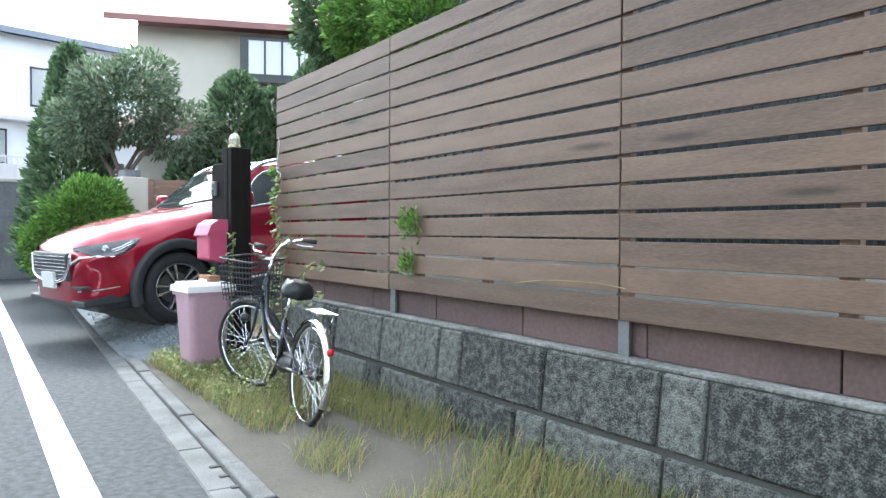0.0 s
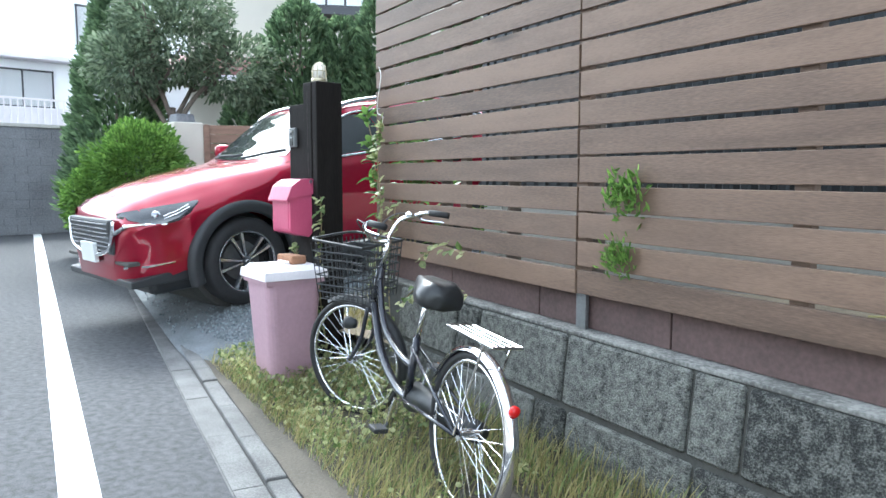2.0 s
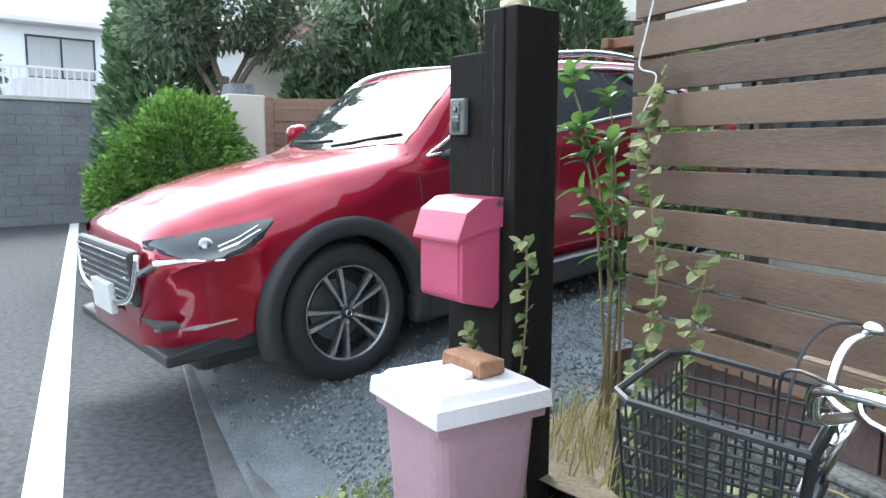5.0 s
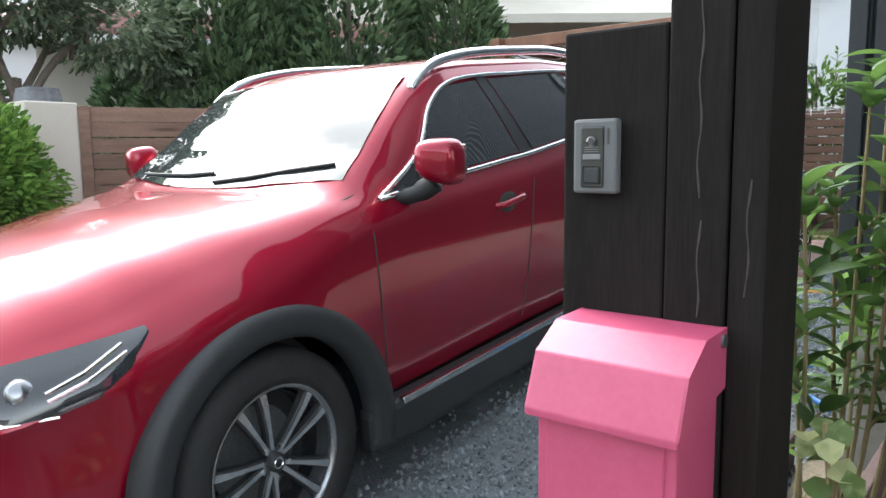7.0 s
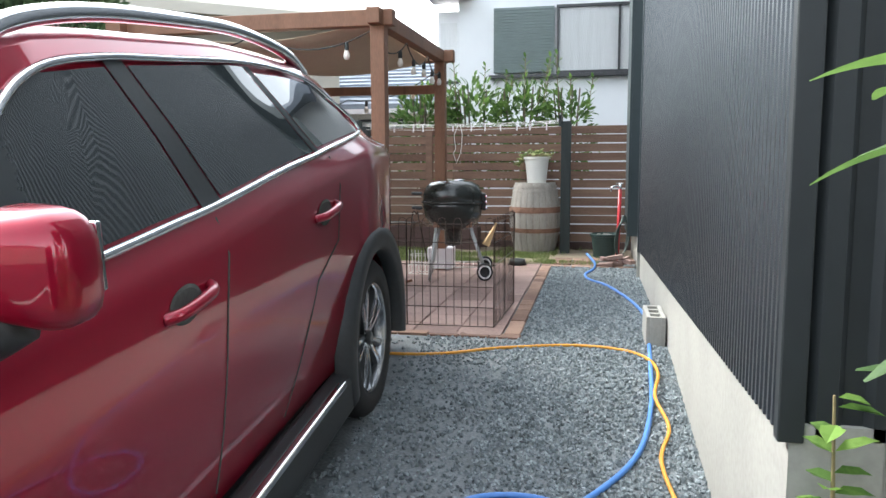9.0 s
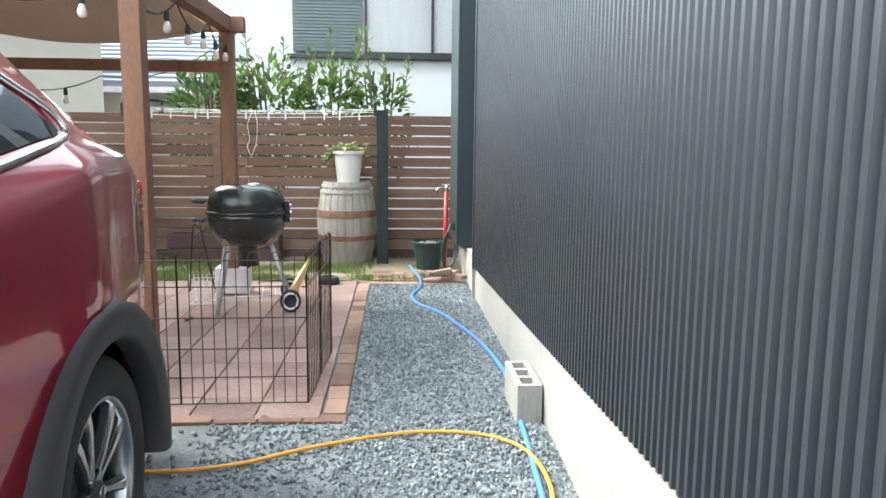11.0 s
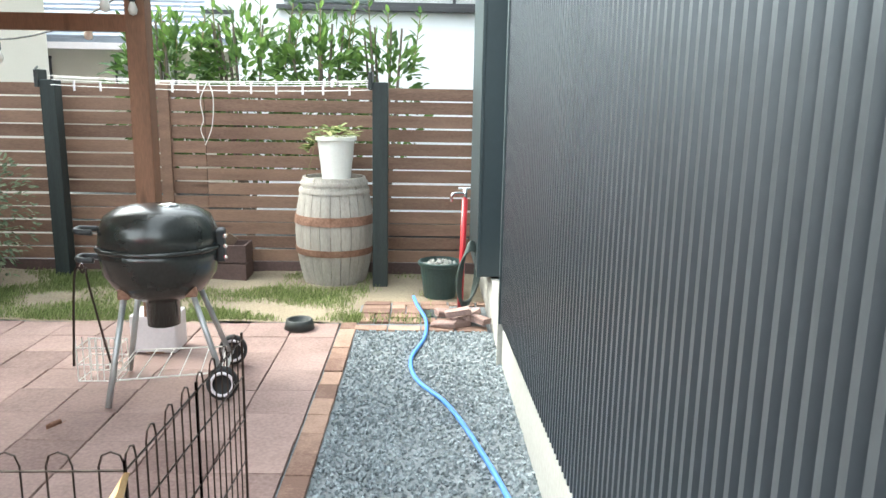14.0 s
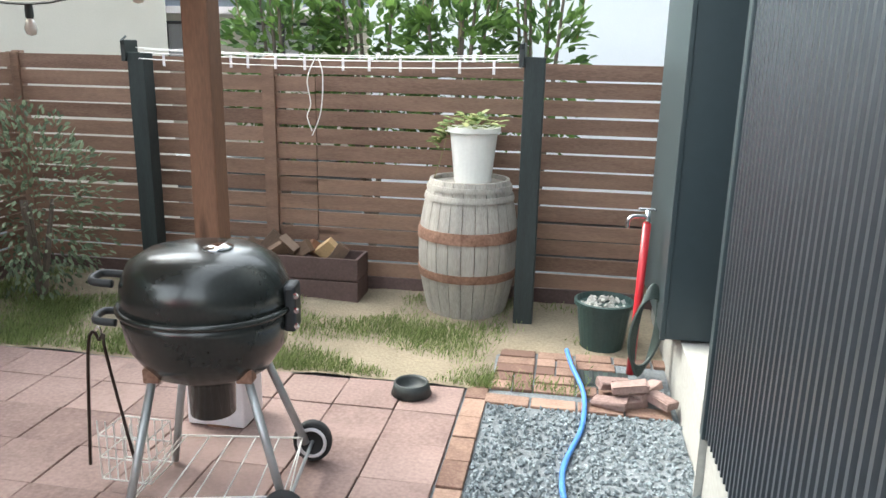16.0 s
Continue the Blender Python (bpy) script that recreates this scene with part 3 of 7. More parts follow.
def stations():
    s = [-1.035, -1.022, -1.005, -0.985, -0.96, -0.91, -0.86, -0.78, -0.7, -0.6, -0.53]
    s += [FC - AR + 2 * AR * i / 20 for i in range(21)]
    s += [0.45, 0.5, 0.55, 0.6, 0.66, 0.72, 0.8, 0.9, 1.0, 1.1, 1.2, 1.3, 1.45, 1.6, 1.8, 2.0, 2.2, 2.4, 2.6, 2.7]
    s += [RC - AR + 2 * AR * i / 20 for i in range(21)]
    s += [3.7, 3.75, 3.82, 3.88, 3.92, 3.97, 4.02, 4.07, 4.12, 4.18, 4.23, 4.26, 4.28]
    return sorted(set(round(v, 4) for v in s))


def loft(ys, i0, i1, side=0, out=0.0):
    """Strip of the shell between ring points i0 and i1; side 1 or -1 for one flank, 0 for both mirrored."""
    bm = bmesh.new()
    rows = [ring(y)[i0:i1 + 1] for y in ys]
    for sgn in ((1, -1) if side == 0 else (side,)):
        grid = []
        for r in rows:
            grid.append([bm.verts.new((sgn * (p.x + (out if i0 + k < 8 else 0)), p.y, p.z + (out if i0 + k >= 8 else 0))) for k, p in enumerate(r)])
        for a, b in zip(grid, grid[1:]):
            for k in range(len(a) - 1):
                f = (a[k], b[k], b[k + 1], a[k + 1])
                bm.faces.new(f if sgn > 0 else tuple(reversed(f)))
    bmesh.ops.remove_doubles(bm, verts=bm.verts[:], dist=0.0005)
    return bm


YS = stations()
bm = loft(YS, 0, 12)
fr = [v for v in bm.verts if abs(v.co.y - YS[0]) < 1e-4]
bk = [v for v in bm.verts if abs(v.co.y - YS[-1]) < 1e-4]
for vs in (fr, bk):
    vs.sort(key=lambda v: math.atan2(v.co.z - 0.5, v.co.x))
    bm.faces.new(vs)
body = part("body", bm, M_RED, car, smooth=True)
body.data.set_sharp_from_angle(angle=radians(40))
part("underbody", box((-0.72, -0.85, 0.2), (0.72, 4.10, 0.55), 0.05), M_PLASTIC, car)
for c in (FC, RC):
    part("wheel_well", lathe([(0.47, -0.72), (0.485, -0.55), (0.485, 0.55), (0.47, 0.72)], 28, Matrix.Translation((0, c, HZ)) @ Matrix.Rotation(radians(90), 4, 'Y') @ Matrix.Diagonal((0.93, 0.93, 0.97, 1))), M_JOINT, car)

# glass: windscreen and side windows
def skin_z(x, y):
    """Height of the bonnet, screen or roof at a place in plan."""
    top = ring(y)[8:]
    x = min(abs(x), top[0].x)
    for p, q in zip(top, top[1:]):
        if q.x <= x:
            return q.z + (p.z - q.z) * (x - q.x) / max(p.x - q.x, 1e-6)
    return top[-1].z


def skin_x(y, z):
    """Half width of the flank at a height."""
    side_pts = ring(y)[:9]
    for p, q in zip(side_pts, side_pts[1:]):
        if p.z <= z <= q.z:
            return p.x + (q.x - p.x) * (z - p.z) / max(q.z - p.z, 1e-6)
    return side_pts[-1].x


def screen(y_mid, y_side, x_side, top_mid, top_side, x_top, out):
    bm = bmesh.new()
    grid = []
    for i in range(25):
        u = -1 + i / 12
        row = []
        for j in range(15):
            v = j / 14
            y = (y_mid + (y_side - y_mid) * u * u) * (1 - v) + (top_mid + (top_side - top_mid) * u * u) * v
            x = u * (x_side * (1 - v) + x_top * v)
            row.append(bm.verts.new((x, y - out * 0.5, skin_z(x, y) + out)))
        grid.append(row)
    for i in range(24):
        for j in range(14):
            bm.faces.new((grid[i][j], grid[i + 1][j], grid[i + 1][j + 1], grid[i][j + 1]))
    bmesh.ops.recalc_face_normals(bm, faces=bm.faces)
    return bm


part("windscreen", screen(0.39, 0.53, 0.745, 1.05, 1.11, 0.62, 0.006), M_GLASS, car, "pale reflecting windscreen", smooth=True)
part("rear_screen", loft([3.80, 3.88, 3.97, 4.05, 4.11], 9, 12, 0, 0.006), M_GLASS, car, smooth=True)


def flank(y, f, out=0.0, side=1):
    r = ring(y)
    a, b, c = r[6], r[7], r[8]
    p = a.lerp(b, f * 2) if f < 0.5 else b.lerp(c, f * 2 - 1)
    return Vector((side * (p.x + out), p.y, p.z))


def side_window(y0, y1, lo_f, hi_f, side, slant0=0.0, slant1=0.0):
    bm = bmesh.new()
    n, mrows = 14, 6
    grid = []
    for i in range(n + 1):
        row = []
        for j in range(mrows + 1):
            f = lo_f + (hi_f - lo_f) * j / mrows
            a, b = y0 + slant0 * f, y1 + slant1 * f
            row.append(bm.verts.new(flank(a + (b - a) * i / n, f, 0.007, side)))
        grid.append(row)
    for i in range(n):
        for j in range(mrows):
            q = (grid[i][j], grid[i + 1][j], grid[i + 1][j + 1], grid[i][j + 1])
            bm.faces.new(q if side > 0 else tuple(reversed(q)))
    return bm


for side in (1, -1):
    part("side_window", side_window(0.61, 1.67, 0.06, 0.86, side, 0.60, -0.20), M_GLASS, car, smooth=True)
    part("side_window", side_window(1.80, 2.62, 0.06, 0.87, side, -0.23, -0.36), M_GLASS, car, smooth=True)
    part("side_window", side_window(2.69, 3.36, 0.08, 0.83, side, -0.36, -0.30), M_GLASS, car, smooth=True)
    part("pillar_trim", side_window(1.68, 1.79, 0.04, 0.89, side, -0.20, -0.23), M_PLASTIC, car, smooth=True)
    part("pillar_trim", side_window(2.63, 2.68, 0.04, 0.88, side, -0.36, -0.36), M_PLASTIC, car, smooth=True)
    ys = [0.60 + 0.1 * i for i in range(27)]
    trim = [flank(y, 0.02, 0.012, side) for y in ys] + [flank(3.30, 0.04, 0.012, side), flank(3.38, 0.12, 0.012, side)]
    part("belt_trim", tube(trim, 0.013, 6), M_CHROME, car, "chrome window trim", smooth=True)
    upper = [flank(0.60, 0.02, 0.01, side), flank(0.90, 0.48, 0.012, side), flank(1.07, 0.77, 0.012, side), flank(1.25, 0.88, 0.012, side)] + [flank(y, 0.91, 0.012, side) for y in (1.5, 1.8, 2.3, 2.7)] + [flank(3.0, 0.84, 0.012, side), flank(3.22, 0.62, 0.012, side), flank(3.36, 0.35, 0.014, side), flank(3.38, 0.12, 0.014, side)]
    part("upper_trim", tube(curve_pts(upper, 5), 0.011, 6), M_CHROME, car, "chrome window trim", smooth=True)
    rail = [Vector((ring(y)[8].x - 0.03, y, z)) for y, z in ((1.05, 1.60), (1.13, 1.66), (1.29, 1.725), (1.6, 1.768), (2.1, 1.785), (2.4, 1.785), (2.75, 1.755), (3.0, 1.71), (3.2, 1.645))]
    rail = [Vector((side * p.x, p.y, p.z)) for p in rail]
    part("roof_rail", tube(curve_pts(rail, 6), 0.024, 8), M_CHROME, car, "satin silver roof rail", smooth=True)
    # sills and arch cladding
    part("sill", box((side * 0.90 - 0.05, FC + 0.42, 0.22), (side * 0.90 + 0.05, RC - 0.42, 0.40), 0.03), M_PLASTIC, car)
    part("sill_trim", box((side * 0.94 - 0.014, 0.55, 0.375), (side * 0.94 + 0.014, RC - 0.62, 0.405), 0.006), M_CHROME, car, "bright sill strip")
    for c in (FC, RC):
        bm = bmesh.new()
        prev = None
        for k in range(33):
            a = radians(-14 + 208 * k / 32)
            pts = []
            for rr, xo in ((AR - 0.02, 0.88), (AR - 0.02, 0.945), (AR, 0.957), (AR + 0.045, 0.962), (AR + 0.085, 0.955), (AR + 0.09, 0.88)):
                pts.append(bm.verts.new((side * xo, c + rr * math.cos(a), HZ + rr * math.sin(a))))
            if prev:
                for i in range(5):
                    bm.faces.new((prev[i], pts[i], pts[i + 1], prev[i + 1]))
            prev = pts
        bmesh.ops.recalc_face_normals(bm, faces=bm.faces)
        part("arch_trim", bm, M_PLASTIC, car, "matt black wheel arch", smooth=True)
        # wheel
        wm = Matrix.Translation((side * 0.80, c, HZ)) @ Matrix.Rotation(radians(90 * side), 4, 'Y')
        wheel = new("wheel")
        wheel.parent = car
        wheel.matrix_local = wm
        part("tyre", lathe([(0.268, -0.10), (0.30, -0.118), (0.36, -0.112), (0.386, -0.085), (0.391, -0.05), (0.391, 0.05), (0.386, 0.085), (0.36, 0.112), (0.30, 0.118), (0.272, 0.105), (0.262, 0.03)], 48, None, False), M_RUBBER, wheel, smooth=True)
        part("rim", lathe([(0.275, 0.098), (0.268, 0.106), (0.258, 0.10), (0.252, 0.085), (0.245, 0.03), (0.235, -0.06)], 48, None, False), M_ALLOY, wheel, "grey alloy rim", smooth=True)
        part("brake_disc", lathe([(0.0, -0.03), (0.175, -0.03), (0.175, -0.045), (0, -0.045)], 30), M_STEEL, wheel)
        part("barrel_well", lathe([(0.24, 0.02), (0.238, -0.05), (0.0, -0.055)], 30, None, False), M_PLASTIC, wheel)
        for k in range(10):
            a = 2 * math.pi * k / 10 + (0.11 if k % 2 else -0.11)
            ca, sa = math.cos(a), math.sin(a)
            for name, mat, wide, lift in (("spoke", M_SPOKE, (0.011, 0.009, 0.017), 0.0), ("spoke_side", M_PLASTIC, (0.019, 0.015, 0.026), -0.010)):
                bm = bmesh.new()
                rows = []
                for r, w, z in ((0.03, wide[0], 0.078), (0.12, wide[1], 0.088), (0.20, (wide[1] + wide[2]) / 2, 0.094), (0.258, wide[2], 0.092)):
                    rows.append([bm.verts.new((r * ca - q * w * sa, r * sa + q * w * ca, z + lift + h)) for q, h in ((-1, -0.022), (-0.8, 0), (0.8, 0), (1, -0.022))])
                for r0, r1 in zip(rows, rows[1:]):
                    for i in range(4):
                        bm.faces.new((r0[i], r1[i], r1[(i + 1) % 4], r0[(i + 1) % 4]))
                bmesh.ops.recalc_face_normals(bm, faces=bm.faces)
                part(name, bm, mat, wheel, "bright machined spoke face" if name == "spoke" else "dark spoke flank")
        part("hub_cap", lathe([(0.034, 0.06), (0.034, 0.092), (0.026, 0.098), (0, 0.098)], 20), M_PLASTIC, wheel, smooth=True)
        part("hub_badge", tube([(0.018 * math.cos(q), 0.018 * math.sin(q), 0.098) for q in [2 * math.pi * i / 16 for i in range(16)]], 0.0025, 5, True), M_CHROME, wheel)
        for k in range(5):
            a = 2 * math.pi * k / 5
            part("wheel_nut", lathe([(0.009, 0.06), (0.009, 0.085), (0, 0.085)], 6, Matrix.Translation((0.057 * math.cos(a), 0.057 * math.sin(a), 0))), M_CHROME, wheel)
    # door handles, shut lines and mirror
    for hy, hz in ((1.475, 1.055), (2.545, 1.112)):
        w = skin_x(hy, hz)
        handle = part("door_handle", tube(curve_pts([(side * (w - 0.005), hy - 0.12, hz - 0.012), (side * (w + 0.03), hy - 0.07, hz - 0.004), (side * (w + 0.034), hy + 0.06, hz + 0.012), (side * (w - 0.005), hy + 0.125, hz + 0.014)], 5), 0.017, 8), M_RED, car, smooth=True)
        # flat dark disc: shade of the handle recess put into colour
        part("handle_cup_shade", lathe([(0.0, 0.0), (0.05, 0.002), (0.062, 0.0)], 20, Matrix.Translation((side * (w + 0.004), hy - 0.02, hz)) @ Matrix.Rotation(radians(90 * side), 4, 'Y') @ Matrix.Diagonal((0.8, 1.3, 1, 1))), M_JOINT, car)
    for y0, step in ((0.49, 0.008), (1.72, -0.012), (2.74, -0.075)):
        line = []
        for k in range(9):
            y = y0 + step * k
            z = lerp_table(BELT, y) - 0.02 - (lerp_table(BELT, y) - 0.46) * k / 8
            if y0 > 2:
                y = min(y, RC - math.sqrt(max(0.0, 0.56 ** 2 - (z - HZ) ** 2)) - 0.0) if abs(z - HZ) < 0.56 else y0 - 0.02 * k
            line.append((side * (skin_x(y, z) + 0.001), y, z))
        part("shut_line", tube(line, 0.0035, 5), M_JOINT, car)
    mx = side * 1.05
    bm = bmesh.new()
    bmesh.ops.create_uvsphere(bm, u_segments=20, v_segments=12, radius=1)
    for v in bm.verts:
        x, y, z = [math.copysign(abs(q) ** 0.62, q) for q in v.co]
        v.co = Vector((mx + x * 0.090, 0.79 + (y * 0.105 if y < 0 else y * 0.045) * (1 - 0.25 * x * side), 1.325 + z * (0.080 if z > 0 else 0.095) * (1 + 0.10 * x * side) - 0.012 * x * side))
    mirror = part("wing_mirror", bm, M_RED, car, "red wing mirror housing", smooth=True)
    part("mirror_glass", box((mx - 0.075, 0.82, 1.265), (mx + 0.075, 0.834, 1.375), 0.004), M_CHROME, mirror)
    part("mirror_base", tube(curve_pts([(side * 0.85, 0.72, 1.175), (side * 0.93, 0.75, 1.19), (side * 1.01, 0.78, 1.235)], 4), [0.034] * 5 + [0.042] * 4, 10), M_PLASTIC, mirror, smooth=True)
    # headlamp
    bm = bmesh.new()
    prev = None
    lamp_rows = ((-0.985, 0.865, 0.905), (-0.95, 0.85, 0.915), (-0.88, 0.825, 0.925), (-0.80, 0.808, 0.935), (-0.70, 0.80, 0.943), (-0.60, 0.815, 0.95), (-0.50, 0.875, 0.957), (-0.41, 0.945, 0.963))
    for y, z0, z1 in lamp_rows:
        row = [bm.verts.new((side * (skin_x(y, z0 + (z1 - z0) * q / 4) + 0.012 * math.sin(math.pi * (0.15 + 0.7 * q / 4))), y - 0.004, z0 + (z1 - z0) * q / 4)) for q in range(5)]
        if prev:
            for i in range(4):
                bm.faces.new((prev[i], row[i], row[i + 1], prev[i + 1]))
        prev = row
    bmesh.ops.recalc_face_normals(bm, faces=bm.faces)
    lampob = part("headlight", bm, M_HEADLAMP, car, "slim dark headlight", smooth=True)
    part("lamp_lens", lathe([(0.0, 0.012), (0.03, 0.008), (0.04, -0.004)], 16, Matrix.Translation((side * (skin_x(-0.76, 0.875) + 0.01), -0.765, 0.875)) @ Matrix.Rotation(radians(70 * side), 4, 'Y')), M_ALLOY, lampob, smooth=True)
    for q, (za, zb) in enumerate(((0.862, 0.905), (0.842, 0.885))):
        part("lamp_strip", tube([(side * (skin_x(y, z) + 0.012), y, z) for y, z in ((-0.72, za), (-0.62, (za + zb) / 2 + 0.006), (-0.50, zb + 0.03))], 0.006, 6), M_CHROME, lampob)
    part("headlight_trim", tube([(side * 0.36, -1.045, 0.70), (side * 0.55, -1.03, 0.74), (side * 0.68, -0.985, 0.80), (side * (skin_x(-0.86, 0.812) + 0.008), -0.86, 0.812), (side * (skin_x(-0.70, 0.795) + 0.006), -0.70, 0.795)], [0.02, 0.02, 0.018, 0.012, 0.005], 6), M_CHROME, car)
    part("bumper_fog", tube([(side * 0.60, -1.0, 0.455), (side * (skin_x(-0.85, 0.46) + 0.004), -0.85, 0.46), (side * (skin_x(-0.66, 0.475) + 0.004), -0.66, 0.475)], [0.016, 0.014, 0.006], 6), M_CHROME, car, "chrome strip in the lower bumper")
    part("fog_slot", box((side * 0.62 - 0.16, -1.03, 0.48), (side * 0.62 + 0.16, -0.93, 0.51), 0.008), M_JOINT, car)
    part("tail_light", box((side * 0.70 - 0.12, 3.86, 1.06), (side * 0.70 + 0.11, 4.13, 1.15), 0.03), M_REFLECT, car)
part("bumper_lip", prism([(-1.03, 0.30), (-1.03, 0.36), (-0.5, 0.42), (-0.5, 0.30)], -0.80, 0.80, 0.012), M_PLASTIC, car)
grille = part("grille", box((-0.52, -1.058, 0.56), (0.52, -1.0, 0.86), 0.025), M_PLASTIC, car, "black slatted grille")
for i in range(7):
    part("grille_bar", box((-0.48, -1.066, 0.585 + 0.038 * i), (0.48, -1.054, 0.597 + 0.038 * i), 0.003), M_ALLOY, grille)
part("grille_wing", tube(curve_pts([(-0.57, -1.03, 0.84), (-0.50, -1.058, 0.64), (-0.3, -1.066, 0.565), (0, -1.07, 0.55), (0.3, -1.066, 0.565), (0.50, -1.058, 0.64), (0.57, -1.03, 0.84)], 5), 0.018, 6), M_CHROME, car, "chrome grille surround", smooth=True)
part("number_plate", box((-0.17, -1.092, 0.48), (0.17, -1.055, 0.65), 0.004), M_PLATE, car, "blank pale number plate")
for sx in (1, -1):
    part("bonnet_line", tube([(sx * (s.x + 0.012), s.y, s.z - 0.012) for s in [ring(y)[8] for y in (-0.9, -0.7, -0.4, -0.1, 0.2, 0.42, 0.55)]], 0.004, 5), M_JOINT, car)
for x0 in (0.08, -0.56):
    pts = [(x, 0.415 + 0.14 * (x / 0.745) ** 2 + 0.09 * (x - x0)) for x in (x0, x0 + 0.2, x0 + 0.4, x0 + 0.58)]
    part("wiper", tube([(x, y, skin_z(x, y) + 0.016) for x, y in pts], 0.007, 6), M_PLASTIC, car)
part("dashboard", box((-0.70, 0.7, 1.05), (0.70, 0.95, 1.18), 0.03), M_PLASTIC, car)

# ---- gate post with mailbox ----
gate = thing("gate_post", pose(-6.32, 3.35, yard_z(3.3)), "tall black charred timber gate post pair", "post")
GZ = -yard_z(3.3)
part("plank", box((-0.328, -0.10, -0.05), (-0.122, 0.02, 1.89 + GZ), 0.006), M_BLACKWOOD, gate)
part("timber", box((-0.12, -0.105, -0.05), (-0.012, 0.11, 2.03 + GZ), 0.006), M_BLACKWOOD, gate)
part("timber", box((-0.009, -0.10, -0.05), (0.052, 0.105, 2.03 + GZ), 0.006), M_BLACKWOOD, gate)
inter = thing("intercom", pose(-6.568, 3.247, 1.66), "grey doorbell intercom panel on the black post", "intercom")
part("case", box((-0.044, -0.024, -0.068), (0.044, 0, 0.068), 0.006), M_GREYPL, inter)
part("panel", box((-0.026, -0.0275, -0.057), (0.020, -0.02, 0.054), 0.003), M_ENAMEL, inter, "black glass panel")
part("lens", lathe([(0.010, 0), (0.010, 0.003), (0.006, 0.005), (0, 0.005)], 16, Matrix.Translation((-0.003, -0.0275, 0.027)) @ Matrix.Rotation(radians(90), 4, 'X')), M_GLASS, inter)
part("name_strip", box((-0.021, -0.0295, -0.006), (0.015, -0.027, 0.004), 0.001), M_STEEL, inter, "pale strip with worn marks")
for k in range(3):
    part("speaker_slot", box((-0.017, -0.0292, 0.008 + 0.004 * k), (0.011, -0.027, 0.0096 + 0.004 * k)), M_GREYPL, inter)
part("button", box((-0.020, -0.0305, -0.050), (0.014, -0.027, -0.018), 0.004), M_PLASTIC, inter)
part("side_slit", box((0.027, -0.0255, 0.022), (0.030, -0.0235, 0.050)), M_JOINT, inter)
for x0, z0, n in ((-0.062, 1.98, 15), (-0.058, 1.55, 7), (0.022, 1.62, 8)):
    path = [(x0 + 0.003 * math.sin(k * 1.3 + z0), -0.105 if x0 < 0 else -0.1, z0 - 0.028 * k - yard_z(3.3)) for k in range(n)]
    part("sap_streak", tube(path, [0.0013 + 0.0010 * (k % 4 == 1) for k in range(n)], 5), M_STREAK, gate, "thin pale dried streak")
lamp = thing("post_lamp", pose(-6.385, 3.345, 2.03), "small brass bulkhead lamp with a ribbed dome on the post", "lamp")
part("base", lathe([(0.055, 0), (0.055, 0.03), (0.048, 0.035), (0.0, 0.035)], 20), M_BRASS, lamp, smooth=True)
part("dome", lathe([(0.043, 0.035), (0.045, 0.09), (0.038, 0.12), (0.02, 0.137), (0, 0.14)], 20), M_BULB, lamp, "clear glass dome", smooth=True)
for i in range(4):
    a = math.pi * i / 4
    arc = [(0.049 * math.cos(b) * math.cos(a), 0.049 * math.cos(b) * math.sin(a), 0.09 + 0.054 * math.sin(b)) for b in [math.pi * j / 10 for j in range(11)]]
    part("cage_bar", tube([(arc[0][0], arc[0][1], 0.03)] + arc + [(arc[-1][0], arc[-1][1], 0.03)], 0.004, 5), M_BRASS, lamp)
part("cage_ring", tube([(0.05 * math.cos(2 * math.pi * i / 20), 0.05 * math.sin(2 * math.pi * i / 20), 0.085) for i in range(20)], 0.004, 5, True), M_BRASS, lamp)

mail = thing("mailbox", pose(-6.465, 3.25, 0.965), "pink painted steel mailbox with a hinged lid", "mailbox")
part("body", prism([(0, 0.03), (-0.03, 0.0), (-0.165, 0.035), (-0.175, 0.05), (-0.175, 0.33), (0, 0.36)], -0.127, 0.127, 0.004), M_PINK, mail)
part("lid", prism([(0.0, 0.405), (-0.095, 0.40), (-0.165, 0.355), (-0.203, 0.262), (-0.203, 0.248), (-0.18, 0.255), (-0.14, 0.335), (0, 0.35)], -0.138, 0.138, 0.003), M_PINK, mail)
part("front_panel", box((-0.108, -0.180, 0.06), (0.108, -0.172, 0.25), 0.003), M_PINK, mail)
for sx in (-1, 1):
    part("hinge", lathe([(0.012, -0.004), (0.012, 0.004), (0, 0.004)], 12, Matrix.Translation((sx * 0.140, -0.02, 0.385)) @ Matrix.Rotation(radians(90), 4, 'Y')), M_STEEL, mail)
    part("lid_cheek", prism([(0.0, 0.405), (-0.095, 0.40), (-0.165, 0.355), (-0.2, 0.262), (0, 0.30)], sx * 0.137 - 0.002, sx * 0.137 + 0.0025), M_PINK, mail)

# ---- patio, bricks ----
patio = thing("patio", pose(0, 0, 0), "faded pink square paving slabs", "patio", kind="structure")
TS = 0.302
slab = box((0.003, 0.003, -0.04), (TS - 0.003, TS - 0.003, 0.0), 0.004)
slab_me = bpy.data.meshes.new("slab")
slab.to_mesh(slab_me)
slab.free()
slab_me.materials.append(M_TILE)
for i in range(11):
    for j in range(12):
        ob = new("slab", slab_me)
        ob.parent = patio
        y = 11.60 - (j + 1) * TS
        ob.location = (-7.525 - (i + 1) * TS, y, yard_z(y) + 0.034 + R.uniform(-0.002, 0.002))
        ob.rotation_euler = (radians(R.uniform(-0.4, 0.4)), radians(R.uniform(-0.4, 0.4)), radians(R.uniform(-0.4, 0.4)))
tagged(part("patio_bed", box((-10.9, 7.95, 0.2), (-7.53, 11.62, 0.615)), M_JOINT), "dark bedding under the paving slabs", "patio", kind="structure")
